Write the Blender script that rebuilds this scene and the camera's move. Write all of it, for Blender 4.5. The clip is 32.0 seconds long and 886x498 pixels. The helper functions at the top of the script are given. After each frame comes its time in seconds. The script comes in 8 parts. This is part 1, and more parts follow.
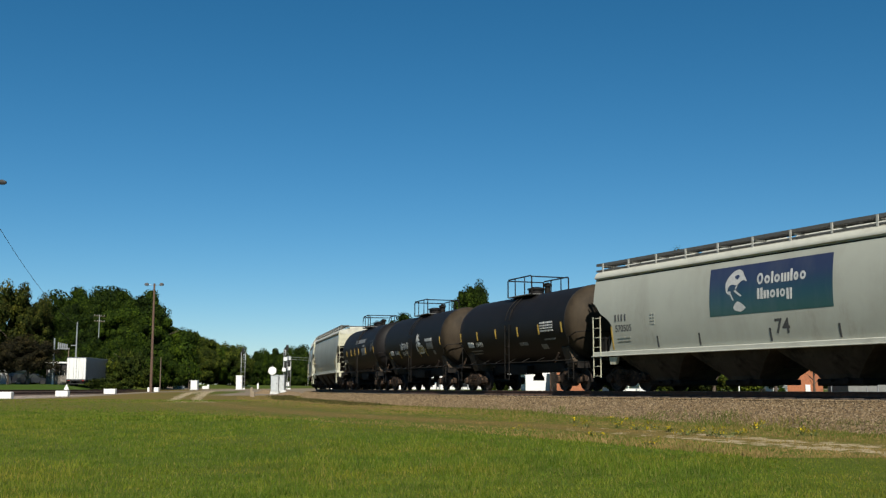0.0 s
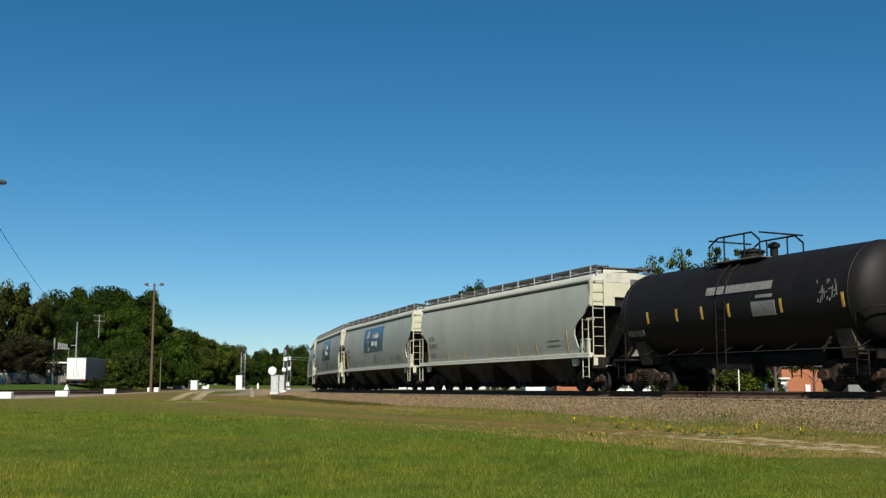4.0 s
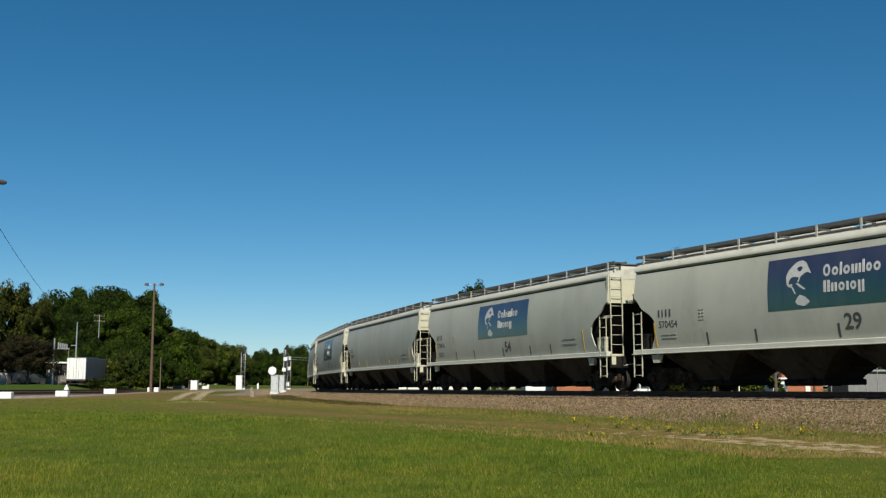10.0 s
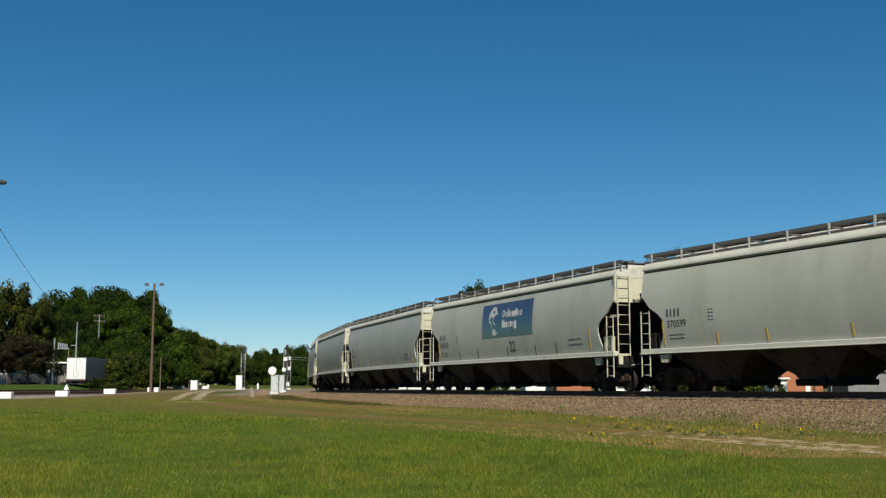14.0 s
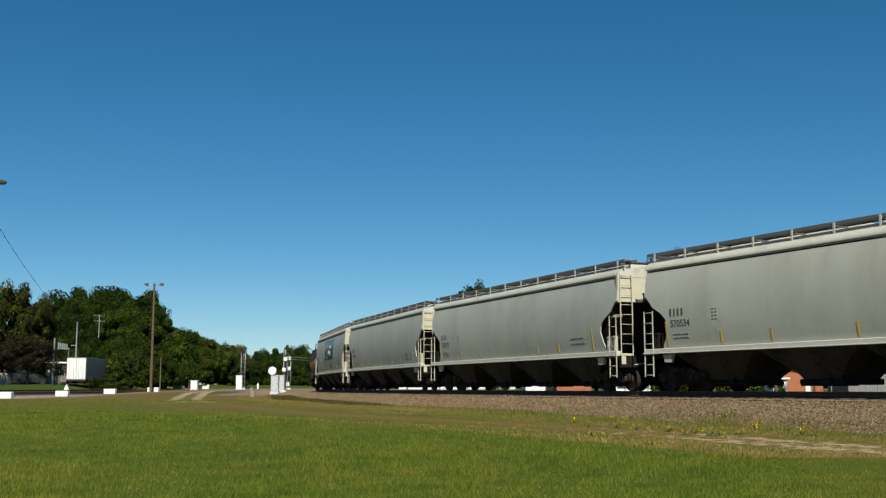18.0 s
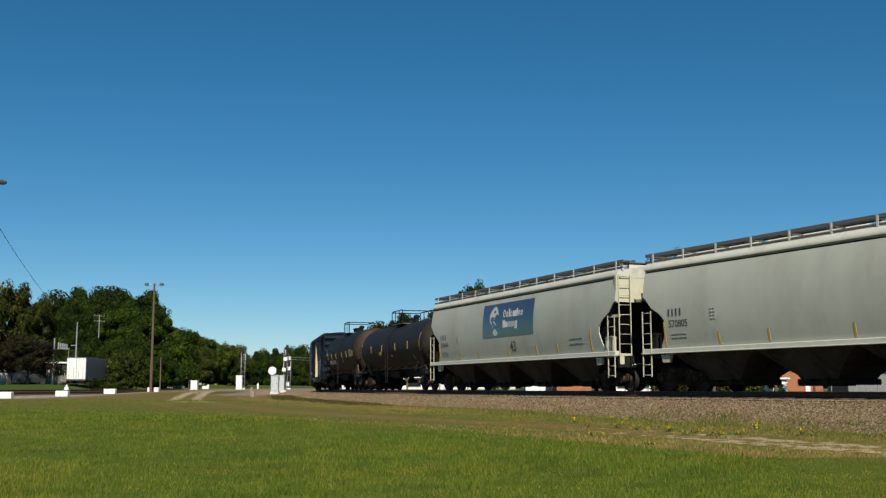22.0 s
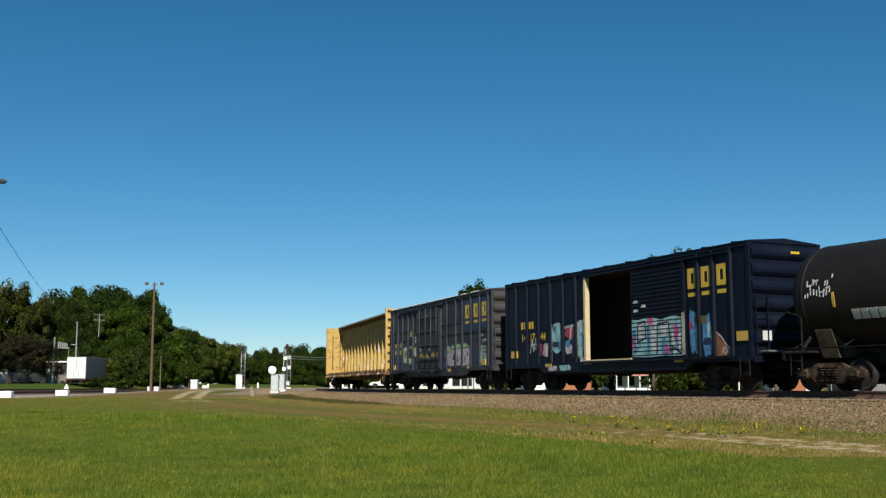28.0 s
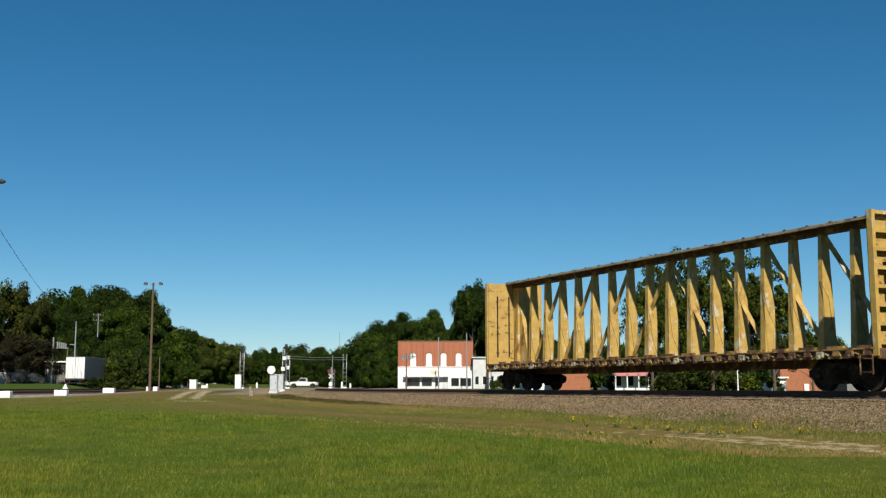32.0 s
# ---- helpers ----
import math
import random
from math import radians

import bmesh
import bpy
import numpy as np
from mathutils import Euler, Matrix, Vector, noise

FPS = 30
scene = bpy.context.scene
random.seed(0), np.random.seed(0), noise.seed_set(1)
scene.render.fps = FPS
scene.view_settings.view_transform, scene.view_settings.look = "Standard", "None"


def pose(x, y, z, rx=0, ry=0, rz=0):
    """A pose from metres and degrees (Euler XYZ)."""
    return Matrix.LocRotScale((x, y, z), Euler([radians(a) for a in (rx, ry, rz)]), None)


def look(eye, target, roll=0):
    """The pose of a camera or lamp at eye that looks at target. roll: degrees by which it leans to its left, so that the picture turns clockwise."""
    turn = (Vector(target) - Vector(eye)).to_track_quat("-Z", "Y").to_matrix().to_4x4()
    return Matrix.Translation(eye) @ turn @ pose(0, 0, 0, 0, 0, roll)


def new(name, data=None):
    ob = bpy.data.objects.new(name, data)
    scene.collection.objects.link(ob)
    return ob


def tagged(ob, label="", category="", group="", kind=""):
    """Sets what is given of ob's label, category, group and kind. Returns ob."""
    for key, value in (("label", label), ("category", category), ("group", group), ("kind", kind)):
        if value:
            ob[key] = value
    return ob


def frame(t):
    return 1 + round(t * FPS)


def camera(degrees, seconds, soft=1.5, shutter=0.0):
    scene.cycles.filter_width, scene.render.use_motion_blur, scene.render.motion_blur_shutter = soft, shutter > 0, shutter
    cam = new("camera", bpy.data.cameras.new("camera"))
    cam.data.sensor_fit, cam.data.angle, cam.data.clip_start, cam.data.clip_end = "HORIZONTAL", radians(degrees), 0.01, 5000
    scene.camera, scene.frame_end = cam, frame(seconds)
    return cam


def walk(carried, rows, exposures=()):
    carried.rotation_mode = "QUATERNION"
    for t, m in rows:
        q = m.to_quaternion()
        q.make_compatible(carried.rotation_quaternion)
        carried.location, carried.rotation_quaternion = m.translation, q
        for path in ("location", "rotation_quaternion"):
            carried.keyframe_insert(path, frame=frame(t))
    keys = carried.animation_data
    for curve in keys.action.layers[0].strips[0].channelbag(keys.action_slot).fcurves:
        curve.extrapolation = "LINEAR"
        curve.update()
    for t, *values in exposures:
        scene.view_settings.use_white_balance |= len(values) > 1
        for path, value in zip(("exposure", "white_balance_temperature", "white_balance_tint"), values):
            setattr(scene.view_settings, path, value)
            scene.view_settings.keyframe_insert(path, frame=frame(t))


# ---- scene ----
CAM = (0.0, 0.0, 1.5)


def aim(dx, dy):
    """The still camera's pose; dx, dy: small nudges of the tripod head, in thousandths of a radian."""
    return pose(*CAM, 97.49 + math.degrees(dy / 1000), 0, math.degrees(dx / 1000))


cam = camera(45.27, 32.0, 1.3)
walk(cam, [(0.0, aim(0, 0)), (25.5, aim(0, 0)), (27.4, aim(0, -0.75)), (30.0, aim(0, -0.75)), (30.5, aim(1.4, -0.75)),
           (31.0, aim(0, -0.75)), (31.5, aim(-0.9, -0.75)), (32.0, aim(-0.95, -0.75))], exposures=[(0.0, 0.60), (1.0, 0.60), (2.0, 0.69), (3.3, 0.69), (5.5, 0.55), (14.0, 0.55), (24.0, 0.55), (25.5, 0.60), (27.5, 0.71), (29.0, 0.71), (31.0, 0.68), (32.0, 0.60)])

# ---- light ----
SUN_AZ, SUN_EL = radians(175.0), radians(41.0)      # azimuth clockwise from +y
to_sun = Vector((math.sin(SUN_AZ) * math.cos(SUN_EL), math.cos(SUN_AZ) * math.cos(SUN_EL), math.sin(SUN_EL)))
world = bpy.data.worlds.new("sky")
scene.world = world
world.use_nodes = True
wn = world.node_tree.nodes
sky = wn.new("ShaderNodeTexSky")
sky.sky_type, sky.sun_disc = "NISHITA", False
sky.sun_elevation, sky.sun_rotation = SUN_EL, SUN_AZ
sky.air_density, sky.dust_density, sky.ozone_density, sky.altitude = 1.0, 0.0, 5.0, 1700
wn["Background"].inputs["Strength"].default_value = 0.0525
deep = wn.new("ShaderNodeHueSaturation")                # the clear autumn sky is a deeper blue than the model's
deep.inputs["Saturation"].default_value, deep.inputs["Hue"].default_value = 1.25, 0.4875
world.node_tree.links.new(sky.outputs[0], deep.inputs["Color"])
world.node_tree.links.new(deep.outputs[0], wn["Background"].inputs["Color"])
sun = new("sun", bpy.data.lights.new("sun", "SUN"))
sun.data.energy, sun.data.angle, sun.data.color = 5.0, radians(0.53), (1.0, 0.935, 0.81)
sun.matrix_world = look((0, 0, 0), -to_sun)

# ---- materials ----


def ramp(nt, fac, stops):
    r = nt.nodes.new("ShaderNodeValToRGB")
    els = r.color_ramp.elements
    while len(els) < len(stops):
        els.new(0.5)
    for e, (p, c) in zip(els, stops):
        e.position, e.color = p, (*c, 1) if len(c) == 3 else c
    nt.links.new(fac, r.inputs["Fac"])
    return r.outputs["Color"]


def noise_of(nt, scale, detail=4, rough=0.6, stretch=(1, 1, 1), coords="Object", kind="ShaderNodeTexNoise"):
    tc = nt.nodes.new("ShaderNodeTexCoord")
    mp = nt.nodes.new("ShaderNodeMapping")
    mp.inputs["Scale"].default_value = stretch
    nt.links.new(tc.outputs[coords], mp.inputs["Vector"])
    n = nt.nodes.new(kind)
    n.inputs["Scale"].default_value = scale
    if kind == "ShaderNodeTexNoise":
        n.inputs["Detail"].default_value, n.inputs["Roughness"].default_value = detail, rough
    nt.links.new(mp.outputs[0], n.inputs["Vector"])
    return n.outputs["Fac"] if kind == "ShaderNodeTexNoise" else n.outputs["Distance"]


def mixed(nt, fac, a, b, mode="MIX"):
    m = nt.nodes.new("ShaderNodeMix")
    m.data_type, m.blend_type = "RGBA", mode
    for value, socket in ((fac, m.inputs["Factor"]), (a, m.inputs["A"]), (b, m.inputs["B"])):
        if isinstance(value, (int, float)):
            socket.default_value = value
        elif isinstance(value, tuple):
            socket.default_value = (*value[:3], 1)
        else:
            nt.links.new(value, socket)
    return m.outputs["Result"]


def shade(name, base, rough=0.6, metal=0.0, grain=30, vary=0.25, wear=None, wear_at=(0.52, 0.68), wear_scale=2.0,
          wear_stretch=(1, 1, 1), bump=0.0, bump_scale=60, spec=0.5, random_tint=0.0, coords="Object",
          second=None, second_at=(0.55, 0.7), second_scale=1.0, second_stretch=(1, 1, 0.4)):
    """A painted or natural surface: base colour, fine grain, larger patches of wear, fine relief."""
    m = bpy.data.materials.new(name)
    m.use_nodes = True
    nt = m.node_tree
    b = nt.nodes["Principled BSDF"]
    b.inputs["Roughness"].default_value, b.inputs["Metallic"].default_value = rough, metal
    b.inputs["Specular IOR Level"].default_value = spec
    lo, hi = tuple(c * (1 - vary) for c in base), tuple(min(1, c * (1 + vary)) for c in base)
    col = ramp(nt, noise_of(nt, grain, coords=coords), [(0.3, lo), (0.7, hi)])
    if wear:
        f = ramp(nt, noise_of(nt, wear_scale, 6, 0.65, wear_stretch, coords=coords), [(wear_at[0], (0, 0, 0)), (wear_at[1], (1, 1, 1))])
        col = mixed(nt, f, col, wear)
    if second:
        f = ramp(nt, noise_of(nt, second_scale, 7, 0.7, second_stretch, coords=coords), [(second_at[0], (0, 0, 0)), (second_at[1], (1, 1, 1))])
        col = mixed(nt, f, col, second)
    if random_tint:
        oi = nt.nodes.new("ShaderNodeObjectInfo")
        col = mixed(nt, 1.0, col, ramp(nt, oi.outputs["Random"], [(0, (1 - random_tint,) * 3), (1, (1, 1, 1))]), "MULTIPLY")
    nt.links.new(col, b.inputs["Base Color"])
    if bump:
        bp = nt.nodes.new("ShaderNodeBump")
        bp.inputs["Strength"].default_value, bp.inputs["Distance"].default_value = bump, 0.02
        nt.links.new(noise_of(nt, bump_scale, 5, coords=coords), bp.inputs["Height"])
        nt.links.new(bp.outputs[0], b.inputs["Normal"])
    return m


GREY = shade("hopper_grey_paint", (0.3364, 0.3432, 0.2954), 0.5, grain=0.9, vary=0.05, wear=(0.2632, 0.2613, 0.2165), wear_at=(0.46, 0.8),
             wear_scale=0.8, wear_stretch=(0.8, 1.0, 0.35), bump=0.12, bump_scale=1.1, second=(0.1706, 0.1536, 0.116), second_at=(0.60, 0.86), second_scale=0.5, second_stretch=(1.6, 1, 0.5))
# Body grey with underside shade put in its colour; patches are shadows and dirt.
GREY_SHADED = shade("hopper_shaded_under_paint", (0.04675, 0.03825, 0.02869), 0.9, spec=0.2, grain=2, vary=0.2, wear=(0.009562, 0.006906, 0.005313), wear_at=(0.54, 0.66), wear_scale=1.1, wear_stretch=(1, 1, 0.8), second=(0.0239, 0.01754, 0.01221), second_at=(0.48, 0.7), second_scale=0.9)
CREAM = shade("end_cream_paint", (0.395, 0.388, 0.292), 0.5, grain=3, vary=0.06, wear=(0.2584, 0.2176, 0.1564), wear_at=(0.56, 0.75), wear_scale=2.2, wear_stretch=(1, 1, 0.3))
CHORD_GREY = shade("pale_grey_chord_paint", (0.405, 0.405, 0.350), 0.5, grain=3, vary=0.06, wear=(0.27, 0.255, 0.205), wear_at=(0.55, 0.78), wear_scale=1.6, wear_stretch=(0.5, 1, 1))
GRATE = shade("galvanised_grating", (0.0884, 0.0884, 0.085), 0.7, 0.2, grain=20, vary=0.2)
TANK = shade("tank_black_paint", (0.0068, 0.006, 0.0062), 0.6, spec=0.2, grain=1.2, vary=0.25, wear=(0.0105, 0.0083, 0.0074), wear_at=(0.5, 0.75),
             wear_scale=1.2, wear_stretch=(1, 1, 0.35), bump=0.08, bump_scale=2)
TANK_HEAD = shade("tank_dusty_head", (0.0235, 0.0175, 0.0115), 0.7, spec=0.15, grain=1.5, vary=0.25, wear=(0.0493, 0.03655, 0.02295), wear_at=(0.42, 0.7), wear_scale=1.1, wear_stretch=(1, 1, 0.4))
CHARCOAL = shade("tank_charcoal_paint", (0.0122, 0.0117, 0.0122), 0.58, spec=0.16, grain=1.0, vary=0.15, wear=(0.0165, 0.0145, 0.0125), wear_at=(0.5, 0.8), wear_scale=0.8, wear_stretch=(1, 1, 0.3))
# Near-black stands for the shadow the top chord casts on the side.
EAVE_SHADE = shade("eave_shadow_dark", (0.022, 0.019, 0.016), 0.95, spec=0.1, grain=3, vary=0.4, wear=(0.07, 0.065, 0.055), wear_at=(0.58, 0.7), wear_scale=2, wear_stretch=(0.4, 1, 1))
IRON = shade("black_iron", (0.0068, 0.00612, 0.00544), 0.8, spec=0.2, grain=6, vary=0.3, wear=(0.0204, 0.01496, 0.01156), wear_scale=3)
TRUCK = shade("rusty_cast_steel", (0.0204, 0.01377, 0.0102), 0.9, spec=0.2, grain=5, vary=0.35, wear=(0.0969, 0.05865, 0.0357), wear_at=(0.5, 0.7), wear_scale=4, bump=0.3)
WHEEL = shade("wheel_steel", (0.007344, 0.005304, 0.004488), 0.8, 0.1, grain=8, vary=0.3, wear=(0.0408, 0.0204, 0.01224), wear_scale=5)
NAVY = shade("boxcar_navy_paint", (0.0028, 0.0050, 0.0128), 0.5, spec=0.12, grain=2, vary=0.3, wear=(0.008316, 0.009108, 0.01346), wear_at=(0.5, 0.8), wear_scale=1.5,
             wear_stretch=(1, 1, 0.25), bump=0.08, bump_scale=3)
NAVY_WORN = shade("boxcar_worn_paint", (0.0272, 0.0304, 0.0368), 0.65, spec=0.25, grain=2, vary=0.25, wear=(0.011, 0.0121, 0.022), wear_at=(0.42, 0.66), wear_scale=0.9,
                  wear_stretch=(1, 1, 0.5), bump=0.1, bump_scale=3)
NAVY_NEW = shade("boxcar_blue_patch", (0.0054, 0.0099, 0.03825), 0.5, grain=2, vary=0.2)
RUSTY_END = shade("boxcar_end_rusty", (0.02, 0.0188, 0.02), 0.75, grain=2, vary=0.3, wear=(0.03, 0.0184, 0.012), wear_at=(0.52, 0.7), wear_scale=1.3)
ROOF_STEEL = shade("boxcar_roof_steel", (0.1496, 0.1496, 0.1564), 0.55, 0.3, grain=3, vary=0.2, wear=(0.0952, 0.068, 0.0544), wear_scale=2)
PLY = shade("boxcar_plywood_lining", (0.08, 0.05, 0.0275), 0.8, grain=3, vary=0.3, wear=(0.045, 0.0275, 0.015), wear_scale=2, wear_stretch=(1, 1, 0.2))
JAMB = shade("door_jamb_cream", (0.4216, 0.3536, 0.204), 0.6, grain=6, vary=0.15)
YELLOW = shade("lumber_car_yellow", (0.3604, 0.2346, 0.0578), 0.6, grain=4, vary=0.2, wear=(0.408, 0.3536, 0.2584), wear_at=(0.585, 0.63), wear_scale=3.0,
               wear_stretch=(1, 1, 0.7), bump=0.15, bump_scale=8, second=(0.136, 0.0578, 0.017), second_at=(0.57, 0.66), second_scale=1.6)
YELLOW_RUST = shade("rust_streaked_yellow", (0.3604, 0.2346, 0.0612), 0.65, grain=3, vary=0.16, wear=(0.102, 0.051, 0.017), wear_at=(0.575, 0.64), wear_scale=2.6,
                    wear_stretch=(1, 1.3, 2.6), bump=0.15, bump_scale=8, second=(0.2312, 0.1224, 0.034), second_at=(0.56, 0.7), second_scale=1.6)
RUST_DECK = shade("deck_rust", (0.068, 0.034, 0.01496), 0.85, grain=5, vary=0.5, wear=(0.2448, 0.1428, 0.0408), wear_at=(0.52, 0.62), wear_scale=3, bump=0.3)
DECK_EDGE = shade("rust_eaten_yellow_edge", (0.272, 0.1632, 0.0476), 0.75, grain=5, vary=0.3, wear=(0.0884, 0.034, 0.017), wear_at=(0.46, 0.56), wear_scale=2.6, wear_stretch=(1, 1, 0.7), bump=0.3, second=(0.34, 0.2856, 0.204), second_at=(0.62, 0.68), second_scale=4)
CHORD_EDGE = shade("faded_chord_edge", (0.2448, 0.2108, 0.1428), 0.7, grain=4, vary=0.25, wear=(0.1088, 0.068, 0.0408), wear_at=(0.52, 0.62), wear_scale=3)
BRACKET = shade("bracket_grey_steel", (0.3128, 0.3128, 0.2856), 0.6, grain=8, vary=0.15)
MARK_Y = shade("yellow_lettering", (0.408, 0.272, 0.0204), 0.5, grain=8, vary=0.12)
MARK_W = shade("white_lettering", (0.4216, 0.4216, 0.408), 0.5, grain=8, vary=0.15)
SPRAY_W = shade("white_spray", (0.64, 0.64, 0.616), 0.6, grain=6, vary=0.12)
FAINT = shade("faint_stencil", (0.27, 0.27, 0.23), 0.6, grain=8, vary=0.2)
MARK_K = shade("dark_lettering", (0.0476, 0.0476, 0.0476), 0.6, grain=8, vary=0.2)
REFLECT = shade("yellow_reflector", (0.374, 0.2448, 0.0408), 0.4, grain=10, vary=0.15)
SHINE = shade("rail_head_steel", (0.238, 0.2176, 0.204), 0.35, 0.9, grain=6, vary=0.15)
RAILRUST = shade("rail_rust", (0.0646, 0.03128, 0.01768), 0.85, grain=9, vary=0.35)
TIE = shade("creosoted_tie", (0.0476, 0.03536, 0.0272), 0.9, grain=6, vary=0.35, wear=(0.0816, 0.068, 0.0578), wear_scale=2, bump=0.4, random_tint=0.3)
STONE = shade("ballast_stone", (0.204, 0.1598, 0.1258), 0.9, grain=3.5, vary=0.5, wear=(0.2584, 0.2312, 0.204), wear_at=(0.5, 0.62), wear_scale=7)


SPRAY = {c: shade("spray_" + c, rgb, 0.55, grain=6, vary=0.25, wear=tuple(v * 0.5 for v in rgb), wear_at=(0.5, 0.6), wear_scale=5) for c, rgb in
         (("blue", (0.048, 0.156, 0.312)), ("aqua", (0.192, 0.348, 0.36)), ("red", (0.27, 0.024, 0.054)), ("white", (0.396, 0.408, 0.396)), ("pink", (0.36, 0.3, 0.324)),
          ("green", (0.29, 0.345, 0.135)), ("orange", (0.18, 0.072, 0.024)), ("navy", (0.0084, 0.0132, 0.039)), ("pinker", (0.372, 0.06, 0.18)), ("mint", (0.165, 0.285, 0.21)), ("rust_white", (0.30, 0.262, 0.225)), ("gold", (0.30, 0.225, 0.045)))}


def logo_paint():
    """Blue panel that runs into teal towards its lower edge, as it is painted."""
    m = bpy.data.materials.new("blue_teal_panel")
    m.use_nodes = True
    nt = m.node_tree
    b = nt.nodes["Principled BSDF"]
    tc = nt.nodes.new("ShaderNodeTexCoord")
    sep = nt.nodes.new("ShaderNodeSeparateXYZ")
    nt.links.new(tc.outputs["Object"], sep.inputs[0])
    mr = nt.nodes.new("ShaderNodeMapRange")
    mr.inputs["From Min"].default_value, mr.inputs["From Max"].default_value = 2.4, 3.95
    nt.links.new(sep.outputs["Z"], mr.inputs["Value"])
    col = ramp(nt, mr.outputs[0], [(0.0, (0.009, 0.052, 0.045)), (0.35, (0.012, 0.042, 0.051)), (0.7, (0.024, 0.032, 0.068)), (1.0, (0.028, 0.031, 0.070))])
    col = mixed(nt, ramp(nt, noise_of(nt, 1.6, 5, 0.6, (1.2, 1, 0.3)), [(0.45, (0, 0, 0)), (0.8, (0.40, 0.40, 0.40))]), col, (0.085, 0.092, 0.105))
    nt.links.new(col, b.inputs["Base Color"])
    b.inputs["Roughness"].default_value = 0.28
    b.inputs["Coat Weight"].default_value, b.inputs["Coat Roughness"].default_value = 0.6, 0.22
    return m


LOGO = logo_paint()

# ---- mesh building ----


class Build:
    """Gathers verts and faces of one part."""

    def __init__(self):
        self.v, self.f, self.s = [], [], []

    def face(self, idx, smooth=False):
        self.f.append(tuple(idx))
        self.s.append(smooth)

    def add(self, verts, faces, smooth=False):
        n = len(self.v)
        self.v += [tuple(p) for p in verts]
        for q in faces:
            self.face([n + i for i in q], smooth)
        return self

    def box(self, x0, x1, y0, y1, z0, z1):
        x0, x1, y0, y1, z0, z1 = min(x0, x1), max(x0, x1), min(y0, y1), max(y0, y1), min(z0, z1), max(z0, z1)
        return self.add([(x0, y0, z0), (x1, y0, z0), (x1, y1, z0), (x0, y1, z0), (x0, y0, z1), (x1, y0, z1), (x1, y1, z1), (x0, y1, z1)],
                        [(3, 2, 1, 0), (4, 5, 6, 7), (0, 1, 5, 4), (1, 2, 6, 5), (2, 3, 7, 6), (3, 0, 4, 7)])

    def bevel_box(self, x0, x1, y0, y1, z0, z1, c=0.02):
        """A box with its four long (x) edges and ends chamfered."""
        def ring(x, k):
            return [(x, y0 + k, z0 + c), (x, y0 + c, z0 + k), (x, y1 - c, z0 + k), (x, y1 - k, z0 + c), (x, y1 - k, z1 - c), (x, y1 - c, z1 - k), (x, y0 + c, z1 - k), (x, y0 + k, z1 - c)]
        return self.loft([ring(x0, c), ring(x0 + c, 0), ring(x1 - c, 0), ring(x1, c)])

    def loft(self, rings, smooth=False, caps=True, closed=True):
        n, k = len(self.v), len(rings[0])
        for r in rings:
            self.v += [tuple(p) for p in r]
        for i in range(len(rings) - 1):
            for j in range(k if closed else k - 1):
                a, b = n + i * k + j, n + i * k + (j + 1) % k
                self.face((a, b, b + k, a + k), smooth)
        if caps:
            self.face([n + j for j in reversed(range(k))])
            self.face([n + (len(rings) - 1) * k + j for j in range(k)])
        return self

    def tube(self, pts, r, n=6, r1=None):
        """A round bar through the points."""
        pts = [Vector(p) for p in pts]
        rings = []
        for i, p in enumerate(pts):
            d = (pts[min(i + 1, len(pts) - 1)] - pts[max(i - 1, 0)]).normalized()
            u = d.orthogonal().normalized() if abs(d.z) > 0.95 else d.cross(Vector((0, 0, 1))).normalized()
            w = d.cross(u)
            rad = r if r1 is None else r + (r1 - r) * i / (len(pts) - 1)
            rings.append([p + rad * (math.cos(a) * u + math.sin(a) * w) for a in (2 * math.pi * j / n for j in range(n))])
        return self.loft(rings, n > 4)

    def plate(self, outline, axis, lo, hi):
        """An outline of (a, b) pairs, extruded from lo to hi along axis ('y': a is x, b is z; 'x': a is y, b is z; 'z')."""
        def at(a, b, t):
            return (a, t, b) if axis == "y" else (t, a, b) if axis == "x" else (a, b, t)
        return self.loft([[at(a, b, lo) for a, b in outline], [at(a, b, hi) for a, b in outline]])

    def spun(self, profile, n=24, axis="y", at=(0, 0, 0), smooth=True):
        """A lathe: profile of (radius, along)."""
        rings = []
        for r, t in profile:
            ring = []
            for j in range(n):
                c, s = r * math.cos(2 * math.pi * j / n), r * math.sin(2 * math.pi * j / n)
                p = (c, t, s) if axis == "y" else (t, c, s) if axis == "x" else (c, s, t)
                ring.append((p[0] + at[0], p[1] + at[1], p[2] + at[2]))
            rings.append(ring)
        return self.loft(rings, smooth)

    def mesh(self, name):
        me = bpy.data.meshes.new(name)
        me.from_pydata(self.v, [], self.f)
        me.polygons.foreach_set("use_smooth", self.s)
        bm = bmesh.new()
        bm.from_mesh(me)
        bmesh.ops.recalc_face_normals(bm, faces=bm.faces)
        for e in bm.edges:                                   # hard arrises stay crisp on smooth parts
            if len(e.link_faces) == 2 and e.calc_face_angle(0.0) > 0.7:
                e.smooth = False
        bm.to_mesh(me)
        bm.free()
        return me


def part(name, b, material, parent=None, label=""):
    """Links one mesh object, under a thing or a part."""
    me = b if isinstance(b, bpy.types.Mesh) else b.mesh(name)
    if not me.materials:
        me.materials.append(material)
    ob = new(name, me)
    ob.parent = parent
    return tagged(ob, label=label)


def thing(name, label, category, group="", m=None, kind=""):
    ob = new(name)
    ob.empty_display_size = 0.3
    if m:
        ob.matrix_basis = m
    return tagged(ob, label, category, group, kind)


